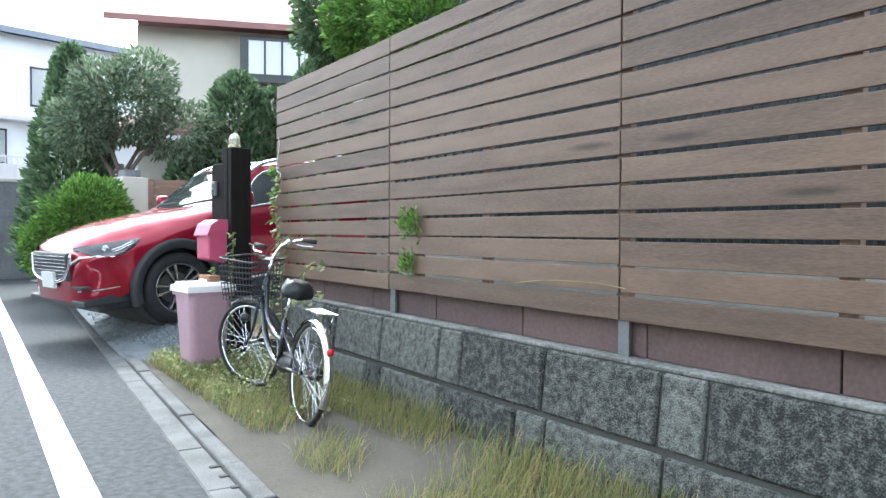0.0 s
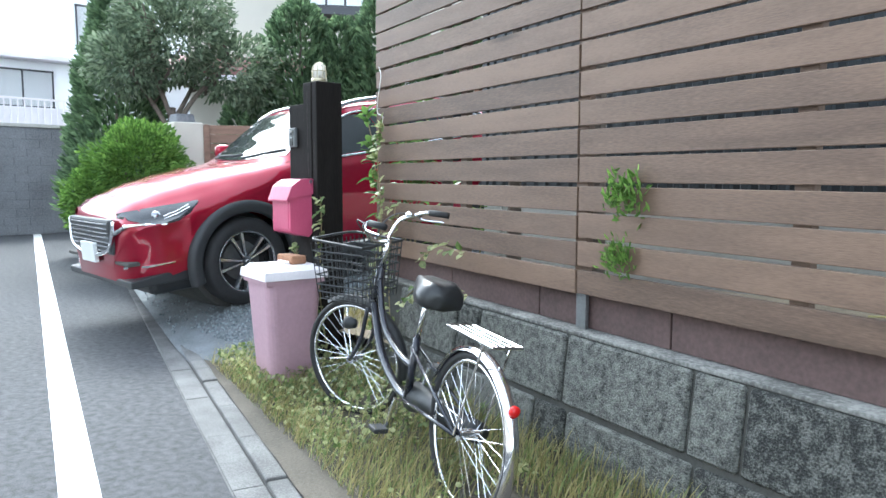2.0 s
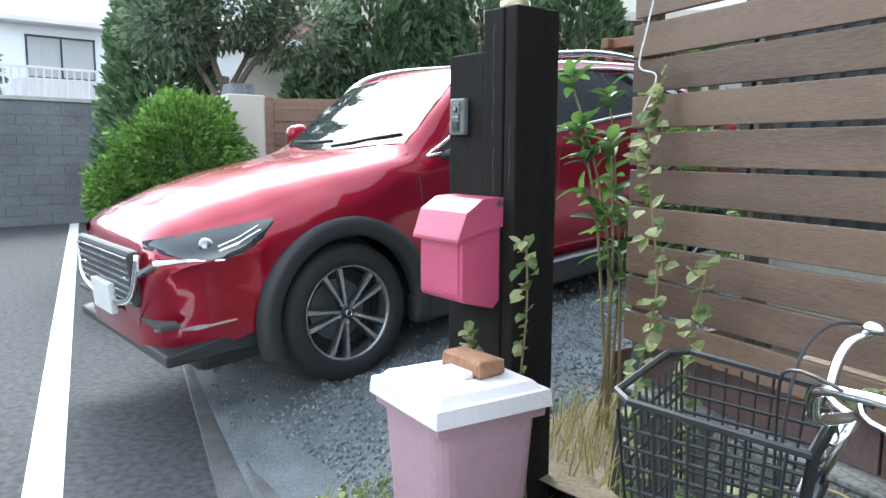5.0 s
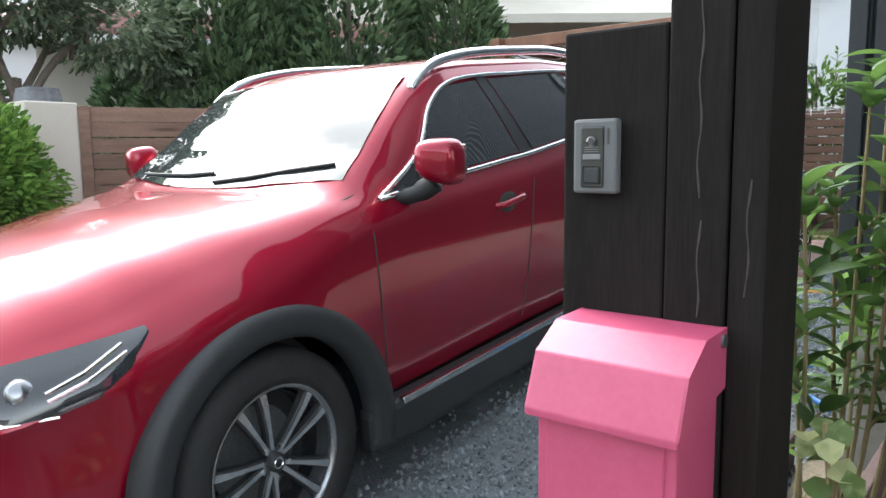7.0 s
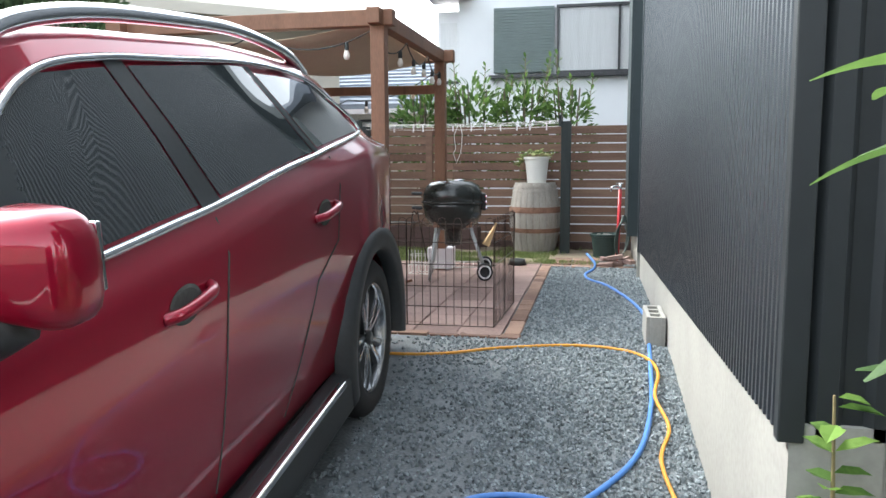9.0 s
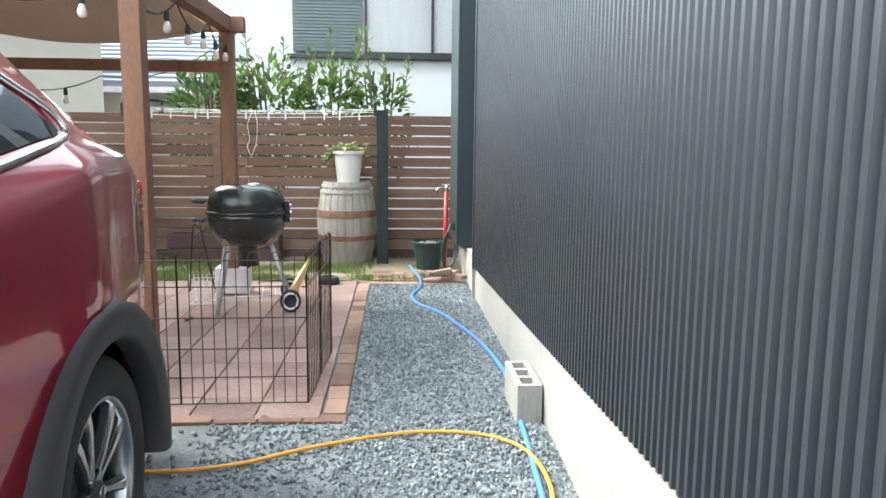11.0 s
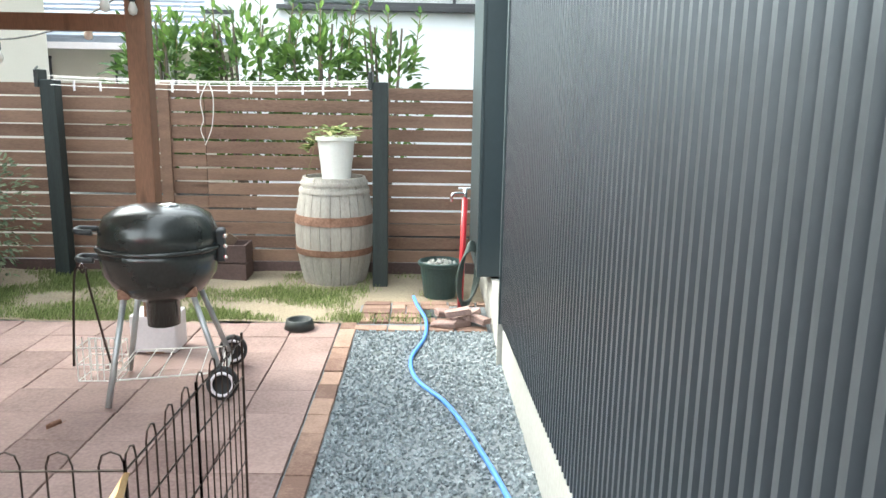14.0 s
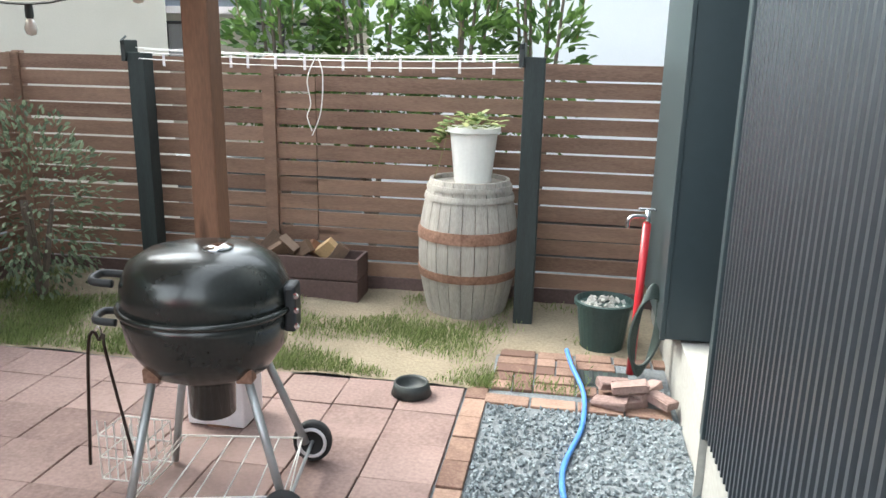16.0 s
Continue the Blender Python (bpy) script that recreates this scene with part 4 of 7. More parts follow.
edging = thing("brick_edging", pose(0, 0, 0), "red brick edging between gravel and patio", "edging", kind="structure")


def brick(x, y, w, l, parent, z=None, rz=0.0, mat=None):
    bm = box((-w / 2 + 0.003, -l / 2 + 0.003, -0.06), (w / 2 - 0.003, l / 2 - 0.003, 0.0), 0.005)
    ob = part("brick", bm, mat or M_BRICK, parent)
    ob.location = (x, y, (yard_z(y) + 0.036 if z is None else z) + R.uniform(-0.004, 0.004))
    ob.rotation_euler = (radians(R.uniform(-1, 1)), radians(R.uniform(-1, 1)), radians(rz + R.uniform(-1.2, 1.2)))


y = 8.05
while y < 11.6:
    brick(-7.463, y + 0.1, 0.112, 0.20, edging)
    y += 0.203
x = -7.40
while x > -10.8:
    brick(x - 0.1, 7.99, 0.20, 0.10, edging)
    x -= 0.203
for i in range(4):
    brick(-7.31 + 0.225 * i, 11.52, 0.22, 0.105, edging)
for i in range(3):
    for j in range(4):
        if i == 2 and j in (1, 2):
            continue
        x, y = -7.30 + 0.215 * i, 11.69 + 0.108 * 1.0 * j
        if (i + j // 2) % 2:
            brick(x, y, 0.21, 0.104, edging)
        else:
            brick(x - 0.052, y, 0.104, 0.104, edging)
            brick(x + 0.055, y, 0.104, 0.104, edging)
for i in range(5):
    brick(-7.3 + 0.21 * i, 12.13, 0.2, 0.1, edging)
heap = thing("broken_bricks", pose(-6.68, 11.62, yard_z(11.6) + 0.035), "loose pale broken bricks beside the gravel", "brick")
for i in range(7):
    bm = box((-0.085, -0.036, -0.02), (0.085, 0.036, 0.02), 0.006)
    for v in bm.verts:
        v.co += Vector((R.uniform(-1, 1), R.uniform(-1, 1), R.uniform(-1, 1))) * 0.006
    ob = part("brick", bm, M_TILE, heap)
    ob.location = (-0.12 + 0.055 * (i % 5) + R.uniform(-0.02, 0.02), R.uniform(-0.10, 0.12), 0.02 + 0.035 * (i // 3))
    ob.rotation_euler = (radians(R.uniform(-12, 12)), radians(R.uniform(-12, 12)), radians(R.uniform(-50, 50)))
sump = thing("drain_pan", pose(-6.85, 11.86, yard_z(11.8) + 0.03), "dark square tap drain pan set in the bricks", "drain")
part("pan", box((-0.15, -0.12, -0.03), (0.15, 0.12, 0.0), 0.01), M_POTB, sump)
part("grid", box((-0.12, -0.09, 0.0), (0.12, 0.09, 0.006), 0.003), M_HOSEG, sump)
for i in range(5):
    part("bar", box((-0.11 + 0.05 * i, -0.085, 0.004), (-0.085 + 0.05 * i, 0.085, 0.012), 0.002), M_POTB, sump)

# garden soil
bm = bmesh.new()
grid = []
for i in range(49):
    row = []
    for j in range(17):
        x, y = -11.1 + 4.62 * i / 48, 11.60 + 1.62 * j / 16
        row.append(bm.verts.new((x, y, 0.618 + 0.02 * noise.noise(Vector((x * 2.3, y * 2.3, 1))) + 0.008 * noise.noise(Vector((x * 11, y * 11, 5))) + (0.02 if x < -7.36 else (-0.05 if y < 12.2 else 0.014)))))
    grid.append(row)
for i in range(48):
    for j in range(16):
        bm.faces.new((grid[i][j], grid[i + 1][j], grid[i + 1][j + 1], grid[i][j + 1]))
tagged(part("garden_soil", bm, M_SOIL, smooth=True), "dry sandy soil with sparse grass", "soil", kind="structure")
pl = []
for k in range(90000):
    x, y = R.uniform(-11.0, -6.9), R.uniform(11.62, 13.0)
    d = noise.noise(Vector((x * 1.6, y * 1.9, 9)))
    edge = (11.95 - y) * 1.2
    if x > -7.4 and R.random() < 0.85:
        continue
    if d + max(edge, -0.25) + (0.15 if x < -9.2 else 0) < R.uniform(-0.3, 0.22):
        continue
    a = Vector((x, y, 0.63))
    pl.append((a, a + Vector((R.uniform(-0.03, 0.03), R.uniform(-0.03, 0.03), R.uniform(0.015, 0.055))), 0.0022))
tagged(blades("lawn_grass", pl, M_GRASS), "thin patchy green grass", "grass", kind="stuff")

# ---- garden fences ----


def slat_fence(name, m, length, zlo, n, pitch, board, label, posts, mat=M_BROWN2):
    f = thing(name, m, label, "fence", kind="structure")
    nb = max(1, round(length / 2.0))
    for i in range(n):
        for k in range(nb):
            a, b = length * k / nb, length * (k + 1) / nb
            ob = part("slat", box((a + 0.002, -0.01, 0), (b - 0.002, 0.01, board), 0.002), mat, f)
            ob.location = (0, R.uniform(-0.002, 0.002), zlo + pitch * i + R.uniform(-0.004, 0.004))
    for x in posts:
        part("post", box((x - 0.045, -0.035, zlo - 0.12), (x + 0.045, -0.012, zlo + n * pitch - 0.01), 0.003), mat, f)
        part("post", box((x - 0.035, 0.012, zlo - 0.12), (x + 0.035, 0.06, zlo + n * pitch), 0.003), mat, f)
    part("base_board", box((0, -0.006, zlo - 0.13), (length, 0.02, zlo - 0.01), 0.003), M_MAROON, f, "maroon base board")
    return f


slat_fence("garden_fence", pose(-11.3, 13.1, 0), 5.0, 0.735, 13, 0.1155, 0.1, "brown-stained horizontal slat garden fence", (2.17, 0.24))
slat_fence("garden_fence", pose(-11.07, 7.2, 0, 0, 0, 90), 5.85, 0.735, 13, 0.1155, 0.1, "brown-stained horizontal slat side fence", (5.3, 3.4, 1.5))

# black posts with clothes lines
for i, (x, y, top) in enumerate(((-7.31, 12.67, 2.26), (-9.97, 12.92, 2.24))):
    p = thing("line_post", pose(x, y, 0.6), "black stained timber post holding clothes lines", "post", group="clothes line posts")
    part("post", box((-0.06, -0.06, -0.1), (0.06, 0.06, top - 0.6), 0.006), M_DARKPOST, p)
    part("arm", box((-0.09, -0.08, top - 0.66), (-0.058, 0.08, top - 0.52), 0.006), M_POTB, p)
    part("hook", tube([(-0.075, -0.05, top - 0.6), (-0.075, -0.09, top - 0.53), (-0.075, -0.03, top - 0.5)], 0.008, 6), M_POTB, p)
lines = thing("clothes_line", pose(0, 0, 0), "white washing lines strung between black posts", "line")
for k, (dy, dz) in enumerate(((-0.05, 0.03), (0.0, 0.0), (0.05, 0.02), (-0.02, -0.04))):
    pts = [(-9.93 + (2.55) * t, 12.86 + dy - 0.2 * t, 2.24 + dz - 0.10 * t * (1 - t)) for t in [i / 16 for i in range(17)]]
    part("cord", tube(pts, 0.003, 5), M_WIREW, lines)
for k in range(12):
    t = 0.08 + 0.078 * k + R.uniform(-0.015, 0.015)
    x, yy = -9.93 + 2.55 * min(t, 0.97), 12.86 - 0.2 * t
    peg = thing("clothes_peg", pose(x, yy + R.choice((-0.05, 0, 0.05)), 2.185), "white plastic clothes peg on the line", "peg", group="pegs")
    part("peg_half", box((-0.008, -0.004, -0.03), (0.008, 0.0, 0.05), 0.002), M_LID, peg)
    part("peg_half", box((-0.008, 0.001, -0.03), (0.008, 0.005, 0.05), 0.002), M_LID, peg)
string = thing("loose_string", pose(-8.67, 12.72, 2.2), "white string hanging from the washing line", "string")
part("strand", tube(curve_pts([(0, 0, 0.03), (-0.05, -0.01, -0.1), (-0.035, 0, -0.25), (-0.06, 0, -0.33), (-0.03, 0, -0.42)], 5), 0.004, 5), M_WIREW, string)
part("strand", tube(curve_pts([(0.02, 0, 0.03), (0.05, -0.01, -0.08), (0.03, 0, -0.3), (-0.03, 0, -0.45)], 5), 0.004, 5), M_WIREW, string)

# ---- pergola ----
perg = thing("pergola", pose(0, 0, 0), "reddish-brown square timber pergola with string lights", "pergola")
PZ = 2.80
for x, y, s in ((-8.57, 8.85, 0.055), (-8.546, 11.017, 0.055), (-10.7, 8.85, 0.055), (-10.7, 11.017, 0.055)):
    part("post", box((x - s, y - s, 0.6), (x + s, y + s, PZ), 0.006), M_PERG, perg)
part("beam", box((-10.85, 8.80, PZ), (-8.45, 8.90, PZ + 0.12), 0.006), M_PERG, perg)
part("beam", box((-10.85, 10.967, PZ), (-8.40, 11.067, PZ + 0.12), 0.006), M_PERG, perg)
part("beam", box((-0.05, -0.15, PZ + 0.002), (0.05, 2.32, PZ + 0.118), 0.006, pose(-8.57, 8.85, 0, 0, 0, -0.6)), M_PERG, perg)
part("beam", box((-10.75, 8.7, PZ + 0.002), (-10.65, 11.17, PZ + 0.118), 0.006), M_PERG, perg)
part("post_footing", box((-8.69, 10.96, 0.64), (-8.42, 11.17, 0.87), 0.012), M_LID, perg, "white concrete post footing")
part("crossbeam", box((-10.7, 10.987, 2.48), (-8.6, 11.047, 2.57), 0.004), M_PERG, perg)
bm = bmesh.new()
grid = []
for i in range(13):
    row = []
    for j in range(9):
        u, v = i / 12, j / 8
        x, y = -10.65 + 2.0 * u, 8.95 + 2.1 * v
        row.append(bm.verts.new((x, y, PZ + 0.06 - 0.24 * math.sin(math.pi * u) * (0.5 + 0.3 * math.sin(math.pi * v)) - 0.04 * v)))
    grid.append(row)
for i in range(12):
    for j in range(8):
        bm.faces.new((grid[i][j], grid[i + 1][j], grid[i + 1][j + 1], grid[i][j + 1]))
sail = part("shade_cloth", bm, M_SAIL, None, smooth=True)
sail.modifiers.new("thick", 'SOLIDIFY').thickness = 0.006
tagged(sail, "beige shade cloth slung under the pergola", "shade cloth")
sl = thing("string_lights", pose(0, 0, 0), "black cable of bare bulb string lights on the pergola", "string lights")
cable = []
anchors = [(-10.6, 8.86, PZ - 0.03), (-9.6, 8.84, PZ - 0.03), (-8.63, 8.84, PZ - 0.03), (-8.52, 9.5, PZ - 0.03), (-8.52, 10.3, PZ - 0.03), (-8.55, 11.1, PZ - 0.03), (-9.6, 11.15, 2.45), (-10.6, 11.15, 2.45)]
for a, b in zip(anchors, anchors[1:]):
    a, b = Vector(a), Vector(b)
    for i in range(10):
        t = i / 10
        cable.append(a.lerp(b, t) + Vector((0, 0, -0.5 * t * (1 - t))))
cable.append(Vector(anchors[-1]))
part("cable", tube(cable, 0.006, 5), M_POTB, sl)
for i in range(3, len(cable), 5):
    c = cable[i]
    bulb = part("socket", lathe([(0.014, 0), (0.017, -0.02), (0.017, -0.055), (0.012, -0.06)], 10, Matrix.Translation(c)), M_POTB, sl)
    part("bulb", lathe([(0.012, -0.06), (0.02, -0.08), (0.026, -0.10), (0.02, -0.125), (0, -0.132)], 12, Matrix.Translation(c)), M_BULB, bulb, "clear bulb", smooth=True)

# ---- barrel, pot, planter box ----
bar = thing("barrel", pose(-7.70, 12.86, 0.615), "weathered grey oak wine barrel with rusty hoops", "barrel")


def bar_r(t):
    return 0.245 + 0.08 * math.sin(math.pi * (0.06 + 0.88 * t)) ** 1.2


BH = 0.89
for i in range(24):
    a0, a1 = 2 * math.pi * i / 24 + 0.008, 2 * math.pi * (i + 1) / 24 - 0.008
    bm = bmesh.new()
    rows = []
    for j in range(11):
        t = j / 10
        r = bar_r(t)
        row = []
        for a in (a0, (a0 + a1) / 2, a1):
            row.append(bm.verts.new((r * math.cos(a), r * math.sin(a), BH * t)))
        row += [bm.verts.new(((r - 0.02) * math.cos(a1), (r - 0.02) * math.sin(a1), BH * t)), bm.verts.new(((r - 0.02) * math.cos(a0), (r - 0.02) * math.sin(a0), BH * t))]
        rows.append(row)
    for A, B in zip(rows, rows[1:]):
        for k in range(5):
            bm.faces.new((A[k], A[(k + 1) % 5], B[(k + 1) % 5], B[k]))
    bm.faces.new(rows[-1])
    part("stave", bm, M_BARREL, bar)
part("head", lathe([(0.0, BH - 0.035), (0.25, BH - 0.03), (0.25, BH - 0.05), (0, BH - 0.06)], 28), M_BARREL, bar)
for t0, t1 in ((0.30, 0.36), (0.58, 0.66), (0.86, 0.90), (0.93, 0.965)):
    mat = M_RUST if t0 < 0.8 else M_BARREL
    part("hoop", lathe([(bar_r(t0) + 0.001, BH * t0), (bar_r(t0) + 0.008, BH * t0), (bar_r((t0 + t1) / 2) + 0.009, BH * (t0 + t1) / 2), (bar_r(t1) + 0.008, BH * t1), (bar_r(t1) + 0.001, BH * t1)], 36), mat, bar, "rusty iron hoop" if t0 < 0.8 else "grey hoop")
pot = thing("flower_pot", pose(-7.68, 12.84, 0.615 + BH - 0.03), "white tapered pot with trailing leaves on the barrel", "pot")
part("pot", lathe([(0.0, 0.0), (0.11, 0.0), (0.118, 0.02), (0.15, 0.32), (0.168, 0.325), (0.168, 0.355), (0.15, 0.355), (0.14, 0.33), (0, 0.32)], 28), M_POTW, pot, smooth=False)
pl = []
for k in range(120):
    a, r = R.uniform(0, 6.28), R.uniform(0, 0.17)
    c = Vector((r * math.cos(a), r * math.sin(a), 0.35 + R.uniform(0, 0.08)))
    if k > 85:
        t = R.random()
        c = Vector((-0.17 - 0.06 * t, R.uniform(-0.06, 0.02), 0.34 - 0.12 * t + R.uniform(-0.03, 0.05)))
    pl.append((c, Vector((math.cos(a), math.sin(a), R.uniform(-0.2, 0.5))), Vector((0, 0, 1)), R.uniform(0.05, 0.09), R.uniform(0.03, 0.05)))
leaf_mesh("leaves", pl, M_IVY, pot, "trailing green leaves")
part("vine", tube(curve_pts([(-0.16, -0.03, 0.33), (-0.2, -0.06, 0.15), (-0.25, -0.08, -0.02), (-0.28, -0.1, -0.2)], 5), 0.004, 5), M_TWIG, pot)

crate = thing("planter_box", pose(-9.0, 12.93, 0.615), "weathered wooden planter box holding scrap wood", "planter")
for z in (0.0, 0.16):
    part("board", box((-0.62, -0.14, z), (0.57, -0.12, z + 0.15), 0.004), M_MAROON, crate)
    part("board", box((-0.62, 0.10, z), (0.57, 0.12, z + 0.15), 0.004), M_MAROON, crate)
    for x in (-0.62, 0.55):
        part("end_board", box((x, -0.118, z), (x + 0.02, 0.098, z + 0.15), 0.003), M_MAROON, crate)
for i in range(9):
    s = thing("wood_offcut", pose(-9.28 + 0.085 * i, 12.92 + R.uniform(-0.06, 0.06), 0.93 + R.uniform(-0.02, 0.05), R.uniform(-30, 30), R.uniform(20, 60) * R.choice((-1, 1)), R.uniform(-40, 40)), "sawn timber offcut in the planter box", "wood", group="offcuts")
    part("wood_block", box((-0.075, -0.03, -0.045), (0.075, 0.03, 0.045), 0.004), R.choice((M_CARD, M_PERG, M_BROWN)) if i > 5 else M_BROWN, s)

# ---- kettle grill ----
GX, GY = -8.32, 10.50
grill = thing("kettle_grill", pose(GX, GY, 0.645, 0, 0, 8) @ Matrix.Diagonal((0.96, 0.96, 1.06, 1)), "black enamel kettle barbecue on tubular legs", "barbecue")
GC = 0.70
part("bowl", lathe([(0.0, GC - 0.27), (0.12, GC - 0.262), (0.22, GC - 0.215), (0.28, GC - 0.13), (0.298, GC - 0.04), (0.30, GC - 0.004), (0.29, GC - 0.004), (0, GC - 0.02)], 44, Matrix.Diagonal((1.03, 0.92, 1, 1))), M_ENAMEL, grill, smooth=True)
part("lid", lathe([(0.292, GC + 0.002), (0.30, GC + 0.01), (0.292, GC + 0.085), (0.262, GC + 0.15), (0.20, GC + 0.185), (0.1, GC + 0.198), (0, GC + 0.20)], 44, Matrix.Diagonal((1.03, 0.92, 1, 1))), M_ENAMEL, grill, smooth=True)
part("rim", tube([(1.03 * 0.304 * math.cos(a), 0.92 * 0.304 * math.sin(a), GC) for a in [2 * math.pi * i / 44 for i in range(44)]], 0.012, 8, True), M_ENAMEL, grill, smooth=True)
part("vent", lathe([(0.055, GC + 0.192), (0.055, GC + 0.204), (0.02, GC + 0.21), (0, GC + 0.21)], 24, Matrix.Translation((0.06, -0.02, 0.0))), M_CHROME, grill, smooth=True)
part("ash_can", lathe([(0.0, GC - 0.40), (0.085, GC - 0.395), (0.09, GC - 0.26), (0.11, GC - 0.25)], 28), M_ENAMEL, grill, smooth=True)
part("can_knob", lathe([(0.0, GC - 0.42), (0.015, GC - 0.415), (0.015, GC - 0.395)], 12), M_PLASTIC, grill)
for z0 in (GC + 0.075, GC - 0.06):
    part("handle", tube(curve_pts([(-0.32, -0.06, z0), (-0.40, -0.05, z0 + 0.005), (-0.41, 0.05, z0 + 0.005), (-0.32, 0.06, z0)], 5), 0.014, 8), M_PLASTIC, grill, smooth=True)
part("hinge_plate", box((0.295, -0.05, GC - 0.08), (0.34, 0.05, GC + 0.08), 0.012), M_PLASTIC, grill)
for z in (-0.055, 0.0, 0.05):
    part("bolt", lathe([(0.011, 0), (0.011, 0.006), (0, 0.008)], 10, Matrix.Translation((0.345, -0.05, GC + z)) @ Matrix.Rotation(radians(90), 4, 'X')), M_CHROME, grill)
LEGS = [(-0.16, -0.14, -0.22, -0.36), (-0.14, 0.12, -0.24, 0.18), (0.17, -0.12, 0.33, -0.26), (0.16, 0.12, 0.31, 0.20)]
for x0, y0, x1, y1 in LEGS:
    zt = GC - 0.20
    part("leg", tube([(x0, y0, zt), (x1, y1, 0.01 if x1 < 0 else 0.09)], 0.016, 10), M_GREYLEG, grill, "grey steel tube leg", smooth=True)
    part("leg_bracket", box((x0 - 0.03, y0 - 0.03, zt - 0.03), (x0 + 0.03, y0 + 0.03, zt + 0.02), 0.006), M_RUST, grill)
for y0 in (-0.29, 0.24):
    w = part("wheel", lathe([(0.05, -0.022), (0.078, -0.022), (0.082, -0.01), (0.082, 0.01), (0.078, 0.022), (0.05, 0.022), (0.048, 0.01), (0.0, 0.012)], 30, Matrix.Translation((0.33, y0, 0.082)) @ Matrix.Rotation(radians(90), 4, 'X')), M_RUBBER, grill, smooth=True)
    part("wheel_ring", tube([(0.33 + 0.056 * math.cos(a), y0 - 0.023, 0.082 + 0.056 * math.sin(a)) for a in [2 * math.pi * i / 28 for i in range(28)]], 0.0075, 6, True), M_LID, w, "white wheel ring", smooth=True)
part("axle", tube([(0.33, -0.28, 0.082), (0.33, 0.24, 0.082)], 0.008, 8), M_GREYLEG, grill)
for i in range(6):
    t = i / 5
    part("rack_wire", tube([(-0.20 + 0.52 * t, -0.28, 0.12), (-0.18 + 0.48 * t, 0.17, 0.12)], 0.003, 5), M_WIREW, grill)
part("rack_edge", tube([(-0.21, -0.30, 0.12), (0.34, -0.24, 0.12), (0.30, 0.18, 0.12), (-0.2, 0.17, 0.12)], 0.004, 6, True), M_WIREW, grill)
tool = thing("grill_tongs", pose(GX - 0.34, GY - 0.14, 1.27), "dark steel tongs hung on the grill handle", "tongs")
part("arm", tube(curve_pts([(0.0, 0, 0), (-0.02, 0, 0.03), (-0.04, -0.01, -0.05), (-0.07, -0.02, -0.48)], 5), 0.006, 6), M_WIRE, tool)
part("arm", tube(curve_pts([(0.0, 0, 0), (0.02, 0, 0.02), (0.03, -0.01, -0.05), (0.12, -0.03, -0.46)], 5), 0.006, 6), M_WIRE, tool)
part("ring", tube([(0.012 * math.cos(a), 0, 0.03 + 0.02 * math.sin(a)) for a in [2 * math.pi * i / 12 for i in range(12)]], 0.003, 5, True), M_CHROME, tool)
bask = thing("wire_basket", pose(GX - 0.34, GY + 0.02, 0.65), "small pale wire fire basket below the grill", "basket")
for i in range(7):
    t = i / 6
    part("wire", tube([(-0.1 + 0.2 * t, -0.08, 0.02), (-0.1 + 0.2 * t, -0.08, 0.26)], 0.003, 5), M_WIREW, bask)
    part("wire", tube([(-0.1 + 0.2 * t, 0.08, 0.02), (-0.1 + 0.2 * t, 0.08, 0.20)], 0.003, 5), M_WIREW, bask)
for z in (0.02, 0.11, 0.20):
    part("wire_ring", tube([(-0.1, -0.08, z), (0.1, -0.08, z), (0.1, 0.08, z), (-0.1, 0.08, z)], 0.0035, 5, True), M_WIREW, bask)
bowl = thing("dog_bowl", pose(-7.78, 11.48, 0.64), "black plastic pet bowl on the slabs", "bowl")
part("bowl", lathe([(0.10, 0.0), (0.085, 0.06), (0.078, 0.062), (0.07, 0.05), (0.06, 0.02), (0, 0.018)], 28), M_POTB, bowl, smooth=True)


def cinder(m, label, mat=M_CONCRETE_W):
    b = thing("concrete_block", m, label, "concrete block", group="concrete blocks")
    bm = bmesh.new()
    L, W, H = 0.39, 0.115, 0.19
    add_box(bm, (0, 0, 0), (L, 0.026, H), 0.003)
    add_box(bm, (0, W - 0.026, 0), (L, W, H), 0.003)
    for i in range(4):
        x = (L - 0.03) * i / 3
        add_box(bm, (x, 0.0262, 0.001), (x + 0.03, W - 0.0262, H - 0.001), 0.002)
    part("shell", bm, mat, b)
    return b


cinder(pose(-6.51, 7.9, 0.65, 0, 0, 90), "pale hollow concrete block against the foundation")
cinder(pose(-8.55, 8.22, 0.66, 0, 0, 90), "white painted concrete block at the pergola post", M_LID)
cinder(pose(-8.41, 8.26, 0.66, 0, 0, 95), "white painted concrete block beside the pergola post", M_LID)

# ---- wire pen ----
pen = thing("wire_pen", pose(0, 0, 0), "dark bronze folding wire pet pen", "pen")
PENZ = 0.655


